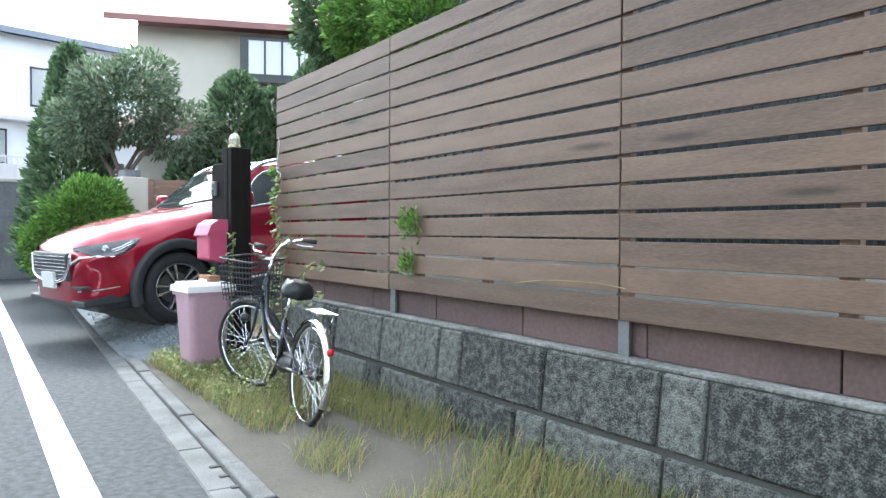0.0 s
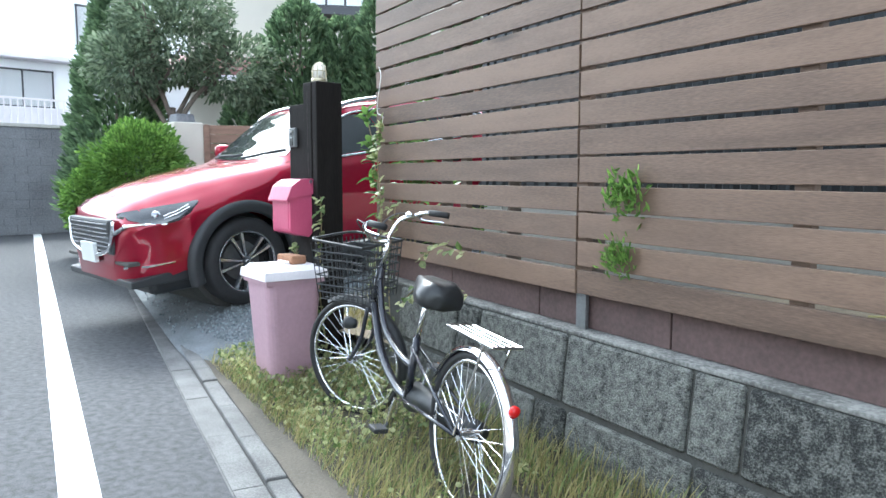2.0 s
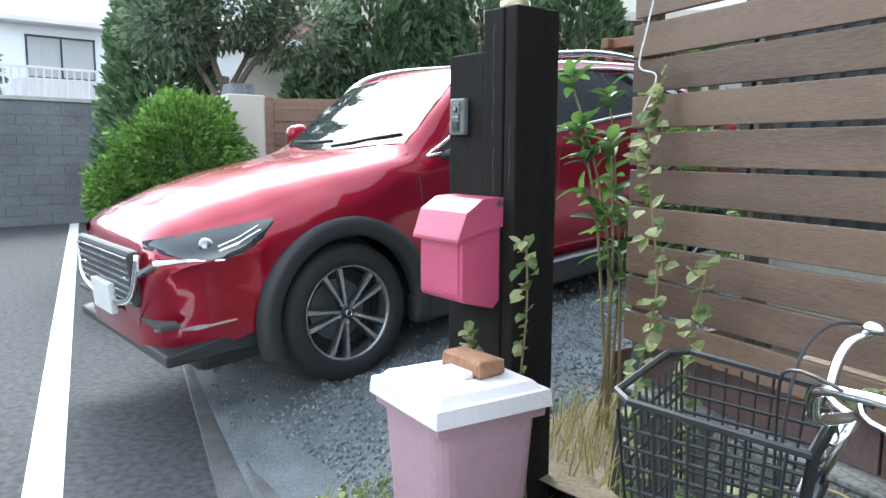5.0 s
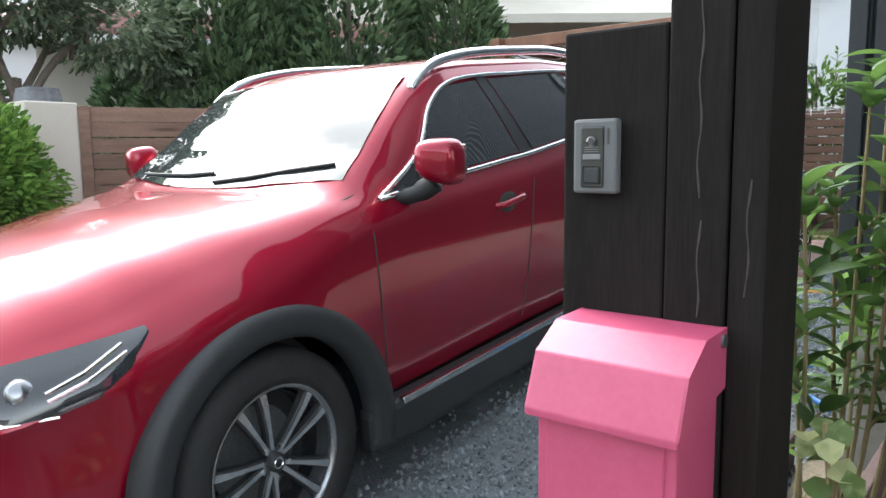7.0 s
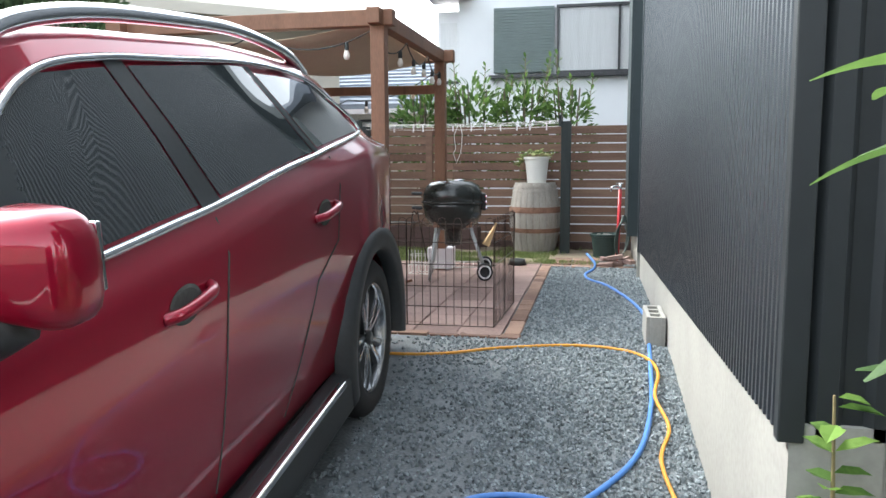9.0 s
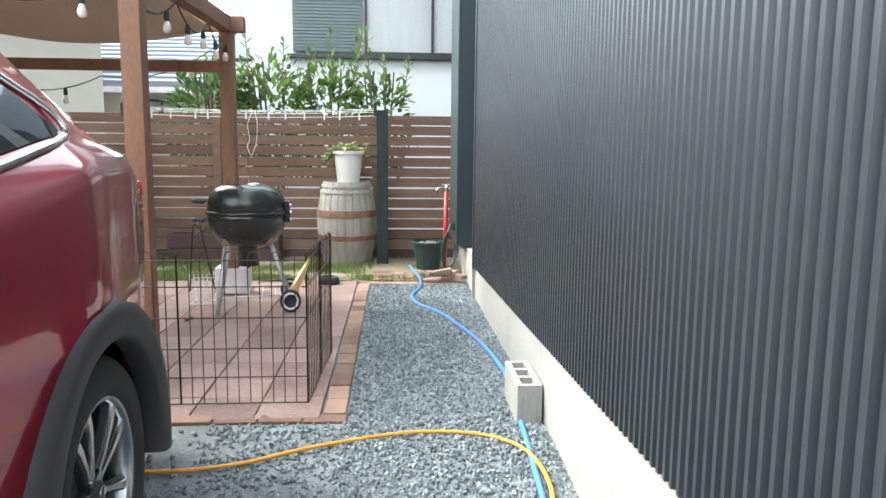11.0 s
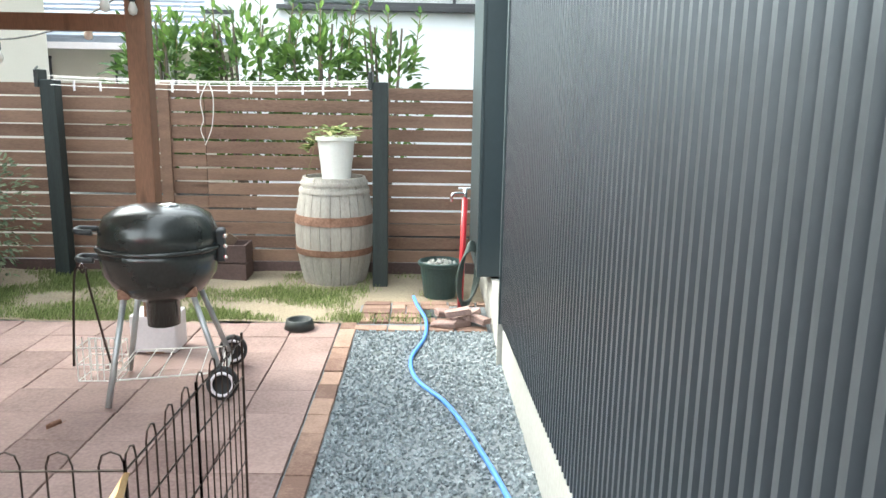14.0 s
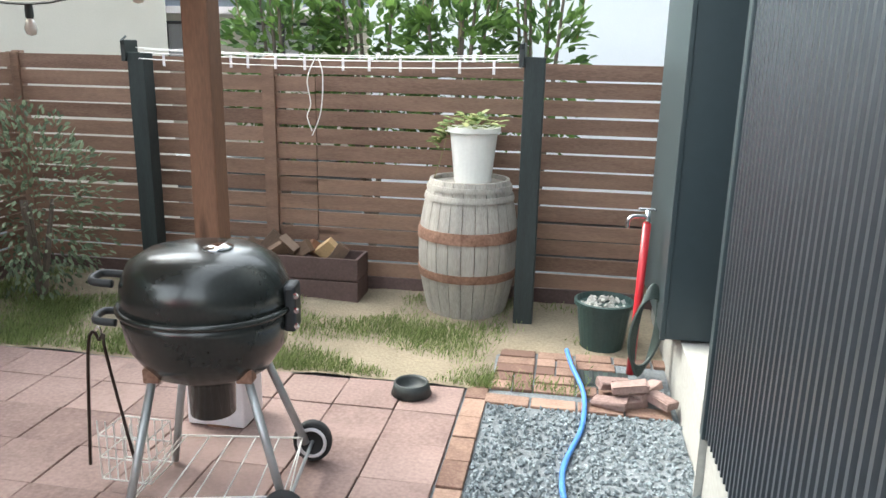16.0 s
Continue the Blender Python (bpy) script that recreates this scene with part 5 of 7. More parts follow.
def pen_panel(a, b):
    a, b = Vector((a[0], a[1], PENZ)), Vector((b[0], b[1], PENZ))
    d = b - a
    n = max(4, round(d.length / 0.055))
    pan = part("panel_frame", tube([a + Vector((0, 0, 0.02)), a + Vector((0, 0, 0.74))], 0.0045, 6), M_WIRE, pen)
    part("edge_rod", tube([b + Vector((0, 0, 0.02)), b + Vector((0, 0, 0.74))], 0.0045, 6), M_WIRE, pan)
    for z in (0.02, 0.15, 0.29, 0.44, 0.59, 0.715):
        part("rail", tube([a + Vector((0, 0, z)), b + Vector((0, 0, z))], 0.003, 5), M_WIRE, pan)
    for i in range(0, n, 2):
        bm = bmesh.new()
        p, q = a + d * (i / n), a + d * (min(i + 1, n) / n)
        mid = (p + q) / 2
        add_tube(bm, [p + Vector((0, 0, 0.02)), p + Vector((0, 0, 0.725)), p.lerp(mid, 0.3) + Vector((0, 0, 0.75)), mid + Vector((0, 0, 0.758)), q.lerp(mid, 0.3) + Vector((0, 0, 0.75)), q + Vector((0, 0, 0.725)), q + Vector((0, 0, 0.02))], 0.0024, 5)
        part("hoop", bm, M_WIRE, pan)


pts = [(-9.4, 8.16), (-8.80, 8.16), (-8.20, 8.17), (-7.60, 8.18), (-7.58, 8.62), (-7.56, 9.05)]
for a, b in zip(pts, pts[1:]):
    pen_panel(a, b)
paper = thing("paper_tag", pose(-7.59, 8.15, 1.36) @ Matrix.Rotation(radians(25), 4, "Y") @ Matrix.Diagonal((0.35, 0.8, 0.7, 1)), "crumpled kraft paper tied to the wire pen", "paper")
bm = bmesh.new()
g = [[bm.verts.new((-0.05 + 0.03 * i + 0.03 * (j - 2) * (1 if i > 1 else -1) * 0.5, -0.015 + 0.012 * math.sin(i * 2.1 + j), 0.04 - 0.06 * j)) for j in range(5)] for i in range(4)]
for i in range(3):
    for j in range(4):
        bm.faces.new((g[i][j], g[i + 1][j], g[i + 1][j + 1], g[i][j + 1]))
part("sheet", bm, M_CARD, paper)

# ---- tap, pot, hoses ----
tap = thing("garden_tap", pose(-6.69, 11.99, 0.62), "red standpipe with a chrome tap", "tap")
part("pipe", tube([(0, 0, -0.05), (0.02, 0, 0.83)], 0.021, 12), M_TAPRED, tap, smooth=True)
part("valve", tube([(0.02, 0, 0.83), (0.02, 0, 0.90)], 0.016, 10), M_CHROME, tap, smooth=True)
part("spout", tube(curve_pts([(0.02, 0, 0.865), (-0.04, -0.02, 0.87), (-0.075, -0.03, 0.855), (-0.08, -0.03, 0.81)], 5), 0.012, 8), M_CHROME, tap, smooth=True)
part("tap_handle", box((-0.03, -0.008, 0.895), (0.06, 0.008, 0.91), 0.004), M_CHROME, tap)
coil = thing("coiled_hose", pose(-6.64, 11.93, 0.64), "dark green hose coiled over the tap", "hose")
for k in range(6):
    o = 0.012 * k
    loop = [((0.05 + o * 0.5) * math.sin(a) - 0.02 * math.cos(a), -0.04 - o * 0.4 + 0.03 * math.sin(a), 0.27 - (0.25 - 0.012 * k) * math.cos(a)) for a in [2 * math.pi * i / 22 for i in range(22)]]
    part("loop", tube(loop, 0.009, 7, True), M_HOSEG, coil, smooth=True)
bucket = thing("plant_pot", pose(-6.83, 12.36, 0.61), "dark green plastic plant pot filled with pale bark", "pot")
part("pot", lathe([(0.0, 0), (0.12, 0), (0.155, 0.27), (0.17, 0.275), (0.172, 0.30), (0.158, 0.305), (0.15, 0.27), (0, 0.255)], 28), M_POTG, bucket)
bm = bmesh.new()
for k in range(60):
    a, r = R.uniform(0, 6.28), 0.14 * math.sqrt(R.random())
    add_box(bm, (-0.015, -0.01, -0.005), (0.015, 0.01, 0.005), 0, pose(r * math.cos(a), r * math.sin(a), 0.265 + R.uniform(0, 0.02), R.uniform(0, 90), R.uniform(0, 90), R.uniform(0, 360)))
part("bark_chips", bm, M_CONCRETE, bucket)


def hose(name, pts, r, mat, label):
    path = curve_pts([(x, y, yard_z(y) + 0.035 + (z if z else 0)) for x, y, z in pts], 8)
    return tagged(part(name, tube(path, r, 8), mat, smooth=True), label, "hose")


hose("blue_hose", [(-7.03, 12.05, 0.07), (-7.0, 11.85, 0.06), (-6.94, 11.62, 0.02), (-6.95, 11.3, 0), (-7.03, 10.9, 0), (-6.99, 10.55, 0), (-6.84, 10.22, 0), (-6.72, 9.75, 0), (-6.62, 9.2, 0), (-6.57, 8.6, 0), (-6.60, 8.0, 0), (-6.63, 7.4, 0), (-6.66, 6.9, 0), (-6.74, 6.4, 0), (-6.9, 6.05, 0), (-7.15, 5.72, 0), (-7.35, 5.6, 0), (-7.45, 5.72, 0), (-7.38, 5.9, 0), (-7.15, 5.92, 0.015), (-6.9, 5.78, 0.02), (-6.6, 5.55, 0), (-6.4, 5.2, 0), (-6.3, 4.6, 0)], 0.0125, M_HOSEB, "blue garden hose lying on the gravel")
hose("orange_cable", [(-8.6, 7.50, 0), (-8.1, 7.47, 0), (-7.8, 7.52, 0), (-7.5, 7.66, 0), (-7.1, 7.79, 0), (-6.8, 7.75, 0), (-6.64, 7.6, 0), (-6.60, 7.3, 0.02), (-6.64, 6.95, 0.025), (-6.60, 6.65, 0), (-6.66, 6.3, 0), (-6.6, 5.8, 0), (-6.5, 5.3, 0), (-6.35, 4.8, 0), (-6.25, 4.4, 0)], 0.009, M_HOSEO, "orange extension cable snaking over the gravel")

# ---- gravel stones ----
vs, fs = [], []
base = [Vector(p) for p in ((1, 0, 0), (-1, 0, 0), (0, 1, 0), (0, -1, 0), (0, 0, 1), (0, 0, -1))]
tri = [(0, 2, 4), (2, 1, 4), (1, 3, 4), (3, 0, 4), (2, 0, 5), (1, 2, 5), (3, 1, 5), (0, 3, 5)]


def stones(n, x0, x1, y0, y1, size):
    for _ in range(n):
        x, y = R.uniform(x0, x1), R.uniform(y0, y1)
        if x < -7.40 and y > 7.93:
            continue
        if y < 3.02 - 0.187 * (x + 6.2) - 0.5:
            continue
        s = size * R.uniform(0.6, 1.3)
        rot = Euler((R.uniform(0, 6), R.uniform(0, 6), R.uniform(0, 6))).to_matrix()
        c = Vector((x, y, yard_z(y) + 0.022 + s * 0.2))
        i = len(vs)
        for p in base:
            q = rot @ Vector((p.x * s * R.uniform(0.8, 1.2), p.y * s * R.uniform(0.6, 1.0), p.z * s * R.uniform(0.45, 0.8)))
            vs.append(tuple(c + q))
        fs.extend([(a + i, b + i, c2 + i) for a, b, c2 in tri])


stones(16000, -7.42, -6.5, 5.5, 11.47, 0.0125)
stones(12000, -8.0, -6.3, 3.0, 7.95, 0.0135)
stones(3000, -10.6, -8.0, 2.6, 7.9, 0.015)
me = bpy.data.meshes.new("gravel_stones")
me.from_pydata(vs, [], fs)
me.materials.append(M_STONE)
tagged(new("gravel_stones", me), "loose angular blue-grey gravel stones", "gravel", kind="stuff")

# ---- bin, brick, bicycle on the verge ----
dust = thing("dustbin", STREET @ pose(-4.52, -0.62, 0.055, 0, 0, 6) @ Matrix.Diagonal((1, 1, 1.075, 1)), "faded mauve plastic dustbin with a white lid", "bin")


def tapered(w0, d0, w1, d1, h, bevel):
    bm = bmesh.new()
    add_box(bm, (-0.5, -0.5, 0), (0.5, 0.5, 1))
    for v in bm.verts:
        t = v.co.z
        v.co = Vector((v.co.x * (w0 + (w1 - w0) * t), v.co.y * (d0 + (d1 - d0) * t), h * t))
    bmesh.ops.bevel(bm, geom=[e for e in bm.edges if abs(e.verts[0].co.z - e.verts[1].co.z) > 0.1], offset=bevel, segments=4, affect='EDGES', profile=0.5)
    return bm


part("body", tapered(0.30, 0.30, 0.38, 0.38, 0.64, 0.055), M_BIN, dust)
part("rim", tapered(0.395, 0.395, 0.40, 0.40, 0.035, 0.055), M_BIN, dust).location = (0, 0, 0.605)
lid = part("lid", tapered(0.43, 0.43, 0.42, 0.42, 0.05, 0.065), M_LID, dust, "white plastic lid")
lid.location = (0, 0, 0.635)
part("lid_top", tapered(0.385, 0.385, 0.34, 0.34, 0.025, 0.055), M_LID, lid).location = (0, 0, 0.049)
part("lid_grip", box((-0.06, -0.02, 0.07), (0.06, 0.02, 0.095), 0.008), M_LID, lid)
part("clip", box((-0.224, -0.05, 0.59), (-0.20, 0.05, 0.675), 0.006), M_LID, dust, "white locking clip")
stone = thing("lid_brick", STREET @ pose(-4.54, -0.56, 0.818, 0, 0, 12), "rough brown brick lying on the dustbin lid", "brick")
bm = box((-0.1, -0.055, 0), (0.1, 0.055, 0.055), 0.012)
for v in bm.verts:
    v.co += Vector((R.uniform(-1, 1), R.uniform(-1, 1), R.uniform(-1, 1))) * 0.004
part("block", bm, material("brown brick", (0.27, 0.14, 0.08), 0.95, vary=0.3, scale=14, bump=0.8), stone)

BR, BF = Vector((-3.95, 2.51, 0.035)), Vector((-5.23, 2.83, 0.065))
bx = (BF - BR).normalized()
bm4 = Matrix.Identity(4)
by = Vector((0, 0, 1)).cross(bx).normalized()
bz = bx.cross(by)
for i in range(3):
    bm4[i][0], bm4[i][1], bm4[i][2], bm4[i][3] = bx[i], by[i], bz[i], BR[i]
bike = thing("bicycle", bm4 @ Matrix.Rotation(radians(6.5), 4, 'X'), "dark navy city bicycle with a wire front basket", "bicycle")
WBK = (BF - BR).length - 0.03
WR = 0.33


def bike_wheel(x):
    m = Matrix.Translation((x, 0, WR))
    w = new("wheel")
    w.parent = bike
    w.matrix_local = m
    part("tyre", tube([((WR - 0.015) * math.cos(a), 0, (WR - 0.015) * math.sin(a)) for a in [2 * math.pi * i / 40 for i in range(40)]], 0.017, 8, True), M_RUBBER, w, smooth=True)
    part("rim", tube([((WR - 0.038) * math.cos(a), 0, (WR - 0.038) * math.sin(a)) for a in [2 * math.pi * i / 40 for i in range(40)]], 0.010, 6, True), M_CHROME, w, smooth=True)
    part("hub", tube([(0, -0.045, 0), (0, 0.045, 0)], 0.024, 12), M_CHROME, w)
    bm = bmesh.new()
    for i in range(32):
        a = 2 * math.pi * i / 32
        b = a + (0.45 if i % 2 else -0.45)
        s = 0.035 if (i // 2) % 2 else -0.035
        add_tube(bm, [(0.022 * math.cos(b), s, 0.022 * math.sin(b)), ((WR - 0.04) * math.cos(a), 0, (WR - 0.04) * math.sin(a))], 0.0016, 4)
    part("spokes", bm, M_CHROME, w)
    return w


bike_wheel(0.0)
BB = (0.60, 0, 0.30)
HT, HB = Vector((WBK - 0.19, 0, 0.86)), Vector((WBK - 0.13, 0, 0.64))
turn = Matrix.Translation(HT) @ Matrix.Rotation(radians(32), 4, HT - HB) @ Matrix.Translation(-HT)
front_wheel = bike_wheel(WBK)
front_wheel.matrix_local = turn @ Matrix.Translation((WBK, 0, WR))
part("down_tube", tube(curve_pts([(HB.x + 0.01, 0, HB.z + 0.05), (0.98, 0, 0.44), (0.75, 0, 0.32), BB], 6), 0.022, 10), M_BIKE, bike, smooth=True)
part("upper_tube", tube(curve_pts([(HT.x + 0.01, 0, HT.z - 0.06), (0.98, 0, 0.58), (0.75, 0, 0.48), (0.575, 0, 0.46)], 6), 0.017, 10), M_BIKE, bike, smooth=True)
part("seat_tube", tube([BB, (0.565, 0, 0.60)], 0.019, 10), M_BIKE, bike, smooth=True)
part("seat_post", tube([(0.566, 0, 0.59), (0.50, 0, 0.80)], 0.0135, 10), M_CHROME, bike, smooth=True)
for s in (-1, 1):
    part("chain_stay", tube([(0.58, s * 0.03, 0.30), (0.0, s * 0.06, WR)], 0.010, 8), M_BIKE, bike, smooth=True)
    part("seat_stay", tube([(0.57, s * 0.02, 0.55), (0.0, s * 0.06, WR)], 0.008, 8), M_BIKE, bike, smooth=True)
    part("fork_blade", tube(curve_pts([(HB.x, s * 0.045, HB.z), (WBK - 0.08, s * 0.05, 0.45), (WBK, s * 0.05, WR)], 5), 0.011, 8), M_BIKE, bike, smooth=True)
part("head_tube", tube([HB, HT], 0.024, 12), M_BIKE, bike, smooth=True)
part("stem", tube([HT, HT + Vector((-0.05, 0, 0.14))], 0.014, 10), M_CHROME, bike, smooth=True)
c = HT + Vector((-0.05, 0, 0.14))
for s in (-1, 1):
    bar_pts = [c, c + Vector((0.05, s * 0.07, 0.01)), c + Vector((0.04, s * 0.15, 0.09)), c + Vector((-0.03, s * 0.22, 0.12)), c + Vector((-0.09, s * 0.26, 0.13)), c + Vector((-0.17, s * 0.275, 0.12))]
    hb = part("handlebar", tube(curve_pts(bar_pts, 6), 0.0115, 10), M_CHROME, bike, "chrome swept handlebar", smooth=True)
    part("grip", tube([c + Vector((-0.08, s * 0.258, 0.13)), c + Vector((-0.19, s * 0.277, 0.12))], 0.017, 10), M_RUBBER, hb, smooth=True)
    part("brake_lever", tube(curve_pts([c + Vector((-0.03, s * 0.22, 0.12)), c + Vector((-0.05, s * 0.24, 0.09)), c + Vector((-0.16, s * 0.28, 0.08))], 4), 0.006, 6), M_CHROME, hb)
    part("brake_cable", tube(curve_pts([c + Vector((-0.05, s * 0.23, 0.11)), c + Vector((0.08, s * 0.16, 0.12)), c + Vector((0.12, s * 0.05, 0.0)), HB], 6), 0.0035, 5), M_PLASTIC, bike)
part("bell", lathe([(0.026, 0), (0.026, 0.012), (0.015, 0.022), (0, 0.024)], 16, Matrix.Translation(c + Vector((0.0, -0.19, 0.115)))), M_CHROME, bike, smooth=True)
bm = bmesh.new()
prof = [(-0.13, 0.095, 0.0), (-0.09, 0.12, 0.012), (0.0, 0.10, 0.015), (0.08, 0.055, 0.02), (0.14, 0.03, 0.01), (0.16, 0.012, -0.01)]
rows = []
for x, w, z in prof:
    rows.append([bm.verts.new((0.46 + x, w * yy * 0.9, 0.845 + z + zz)) for yy, zz in ((-1, -0.07), (-1.02, -0.02), (-0.6, 0.03), (0, 0.022), (0.6, 0.03), (1.02, -0.02), (1, -0.07))])
for A, B in zip(rows, rows[1:]):
    for k in range(6):
        bm.faces.new((A[k], B[k], B[k + 1], A[k + 1]))
bm.faces.new(rows[0])
bm.faces.new(list(reversed(rows[-1])))
for A, B in zip(rows, rows[1:]):
    bm.faces.new((A[0], A[6], B[6], B[0]))
bmesh.ops.recalc_face_normals(bm, faces=bm.faces)
bmesh.ops.subdivide_edges(bm, edges=bm.edges[:], cuts=1, use_grid_fill=True, smooth=0.3)
part("saddle", bm, M_SADDLE, bike, "black vinyl saddle with a cover", smooth=True)
for x0, a0, a1, tag in ((0, 20, 205, 0), (WBK, 60, 190, 1)):
    arc = [radians(a0 + (a1 - a0) * i / 18) for i in range(19)]
    bm = bmesh.new()
    prev = None
    for a in arc:
        r = WR + 0.025
        row = [bm.verts.new((x0 + (r - e) * math.cos(a), y, WR + (r - e) * math.sin(a))) for y, e in ((-0.028, 0.02), (-0.02, 0.004), (0, 0), (0.02, 0.004), (0.028, 0.02))]
        if prev:
            for k in range(4):
                bm.faces.new((prev[k], row[k], row[k + 1], prev[k + 1]))
        prev = row
    part("front_guard" if tag else "mudguard", bm, M_CHROME if not tag else M_PLASTIC, bike, "chrome mudguard" if not tag else "black mudguard", smooth=True)
rack = part("rack", tube([(0.16, -0.06, 0.74), (-0.22, -0.065, 0.73), (-0.22, 0.065, 0.73), (0.16, 0.06, 0.74)], 0.006, 6, True), M_CHROME, bike, "chrome luggage rack")
for k in range(4):
    part("rack_bar", tube([(0.14, -0.045 + 0.03 * k, 0.742), (-0.22, -0.045 + 0.03 * k, 0.732)], 0.004, 6), M_CHROME, rack)
for s in (-1, 1):
    part("rack_stay", tube([(-0.15, s * 0.062, 0.73), (0, s * 0.065, WR)], 0.005, 6), M_CHROME, rack)
    part("crank", tube([(BB[0], s * 0.06, 0.30), (BB[0] + s * 0.05, s * 0.075, 0.30 - s * 0.16)], 0.010, 6), M_CHROME, bike)
    part("pedal", box((BB[0] + s * 0.05 - 0.045, s * 0.11 - 0.035, 0.30 - s * 0.16 - 0.012), (BB[0] + s * 0.05 + 0.045, s * 0.11 + 0.035, 0.30 - s * 0.16 + 0.012), 0.006), M_PLASTIC, bike)
part("pedal_reflector", box((BB[0] + 0.01, -0.148, 0.452), (BB[0] - 0.05 + 0.03, -0.142, 0.47), 0.002), M_AMBER, bike)
part("chain_case", tube([(BB[0] + 0.02, -0.055, 0.30), (BB[0] - 0.15, -0.055, 0.315), (0.0, -0.055, WR)], [0.075, 0.05, 0.045], 14), M_PLASTIC, bike, smooth=True)
part("kickstand", tube([(0.02, -0.07, 0.30), (-0.04, -0.13, 0.02)], 0.008, 8), M_CHROME, bike)
part("reflector", lathe([(0.022, 0), (0.022, 0.012), (0.012, 0.02), (0, 0.021)], 16, Matrix.Translation((-0.31, 0, 0.52)) @ Matrix.Rotation(radians(-90), 4, 'Y')), M_REFLECT, bike, "red tail reflector", smooth=True)
part("dynamo_lamp", lathe([(0.0, -0.03), (0.025, -0.02), (0.034, 0.02), (0.034, 0.035), (0, 0.04)], 16, Matrix.Translation((WBK - 0.05, 0.08, 0.55)) @ Matrix.Rotation(radians(90), 4, 'Y')), M_PLASTIC, bike, smooth=True)
basket = part("basket", tube([(WBK - 0.20 + dx, dy, 1.0 + 0.02 * (dx > 0.1)) for dx, dy in ((0.0, -0.17), (0.32, -0.18), (0.36, -0.14), (0.36, 0.14), (0.32, 0.18), (0.0, 0.17))], 0.008, 6, True), M_PLASTIC, bike, "black wire basket")
for z, k in ((0.96, 0.97), (0.92, 0.95), (0.88, 0.93), (0.83, 0.91), (0.78, 0.89), (0.74, 0.87)):
    part("basket_ring", tube([(WBK - 0.04 + (dx - 0.16) * k, dy * k, z) for dx, dy in ((0.0, -0.17), (0.34, -0.18), (0.34, 0.18), (0.0, 0.17))], 0.0045, 5, True), M_PLASTIC, basket)
for i in range(11):
    t = i / 10
    for (a, b) in (((0, -0.17), (0.34, -0.18)), ((0.34, -0.18), (0.34, 0.18)), ((0.34, 0.18), (0, 0.17)), ((0, 0.17), (0, -0.17))):
        dx, dy = a[0] + (b[0] - a[0]) * t, a[1] + (b[1] - a[1]) * t
        part("basket_wire", tube([(WBK - 0.2 + dx, dy, 1.0), (WBK - 0.04 + (dx - 0.16) * 0.85, dy * 0.85, 0.70)], 0.0034, 4), M_PLASTIC, basket)
for i in range(9):
    t = -1 + 2 * i / 8
    part("basket_wire", tube([(WBK - 0.17, 0.145 * t, 0.70), (WBK + 0.11, 0.145 * t, 0.70)], 0.0026, 4), M_PLASTIC, basket)

basket.location = (0.0, 0, -0.02)
for ob in bike.children:
    if ob.name.split(".")[0] in ("handlebar", "basket", "stem", "bell", "fork_blade", "brake_cable", "dynamo_lamp", "front_guard"):
        ob.matrix_local = turn @ (Matrix.Translation(ob.location))

# ---- plants ----


def canopy(c, rad, n, size, mat, name, parent, squash=1.0, hang=0.0, shell=0.55, seed=3):
    pl = []
    k = 0
    while k < n:
        v = rvec()
        q = v.length
        if q < shell and R.random() < 0.7:
            continue
        lump = 1 + 0.28 * noise.noise(v.normalized() * 2.2 + Vector((seed, 0, 0)))
        p = Vector((v.x * rad[0], v.y * rad[1], v.z * rad[2] * squash)) * lump
        d = (v.normalized() + rvec() * 0.8 + Vector((0, 0, -hang))).normalized()
        pl.append((Vector(c) + p, d, rvec() + Vector((0, 0, 0.8)), size * R.uniform(0.7, 1.3), size * R.uniform(0.35, 0.55)))
        k += 1
    return leaf_mesh(name, pl, mat, parent)


def limbs(bm, a, b, r0, n, depth=2):
    a, b = Vector(a), Vector(b)
    m = (a + b) / 2 + rvec() * (b - a).length * 0.12
    add_tube(bm, curve_pts([a, m, b], 4), [r0 * (1 - 0.06 * i) for i in range(9)], 7)
    if depth:
        for _ in range(n):
            t = R.uniform(0.45, 1.0)
            s = a.lerp(b, t)
            limbs(bm, s, s + (rvec().normalized() * 0.7 + Vector((0, 0, 0.45)) + (b - a).normalized() * 0.3) * (b - a).length * 0.55, r0 * 0.5, n, depth - 1)


def conifer(x, y, z, h, r, n, label, mat=M_CONIFER, size=0.16):
    t = thing("conifer_tree", pose(x, y, z), label, "tree")
    part("trunk", tube([(0, 0, 0), (0.03, 0, h * 0.5), (0, 0, h * 0.92)], [0.10, 0.07, 0.02], 8), M_BARK, t)
    pl = []
    for _ in range(n):
        f = R.random() ** 1.25
        a = R.uniform(0, 2 * math.pi)
        lump = 1 + 0.25 * noise.noise(Vector((math.cos(a) * 2, math.sin(a) * 2, f * 5 + x)))
        rr = r * (1 - f) ** 0.55 * lump * (0.62 + 0.38 * R.random() ** 0.4) if f > 0.12 else r * (0.75 + 2 * f) * lump * R.uniform(0.6, 1)
        p = Vector((rr * math.cos(a), rr * math.sin(a), 0.1 + f * h))
        pl.append((p, Vector((math.cos(a), math.sin(a), R.uniform(0.2, 1.3))) + rvec() * 0.5, rvec(), size * R.uniform(0.7, 1.3), size * 0.4))
    leaf_mesh("crown", pl, mat, t)
    return t


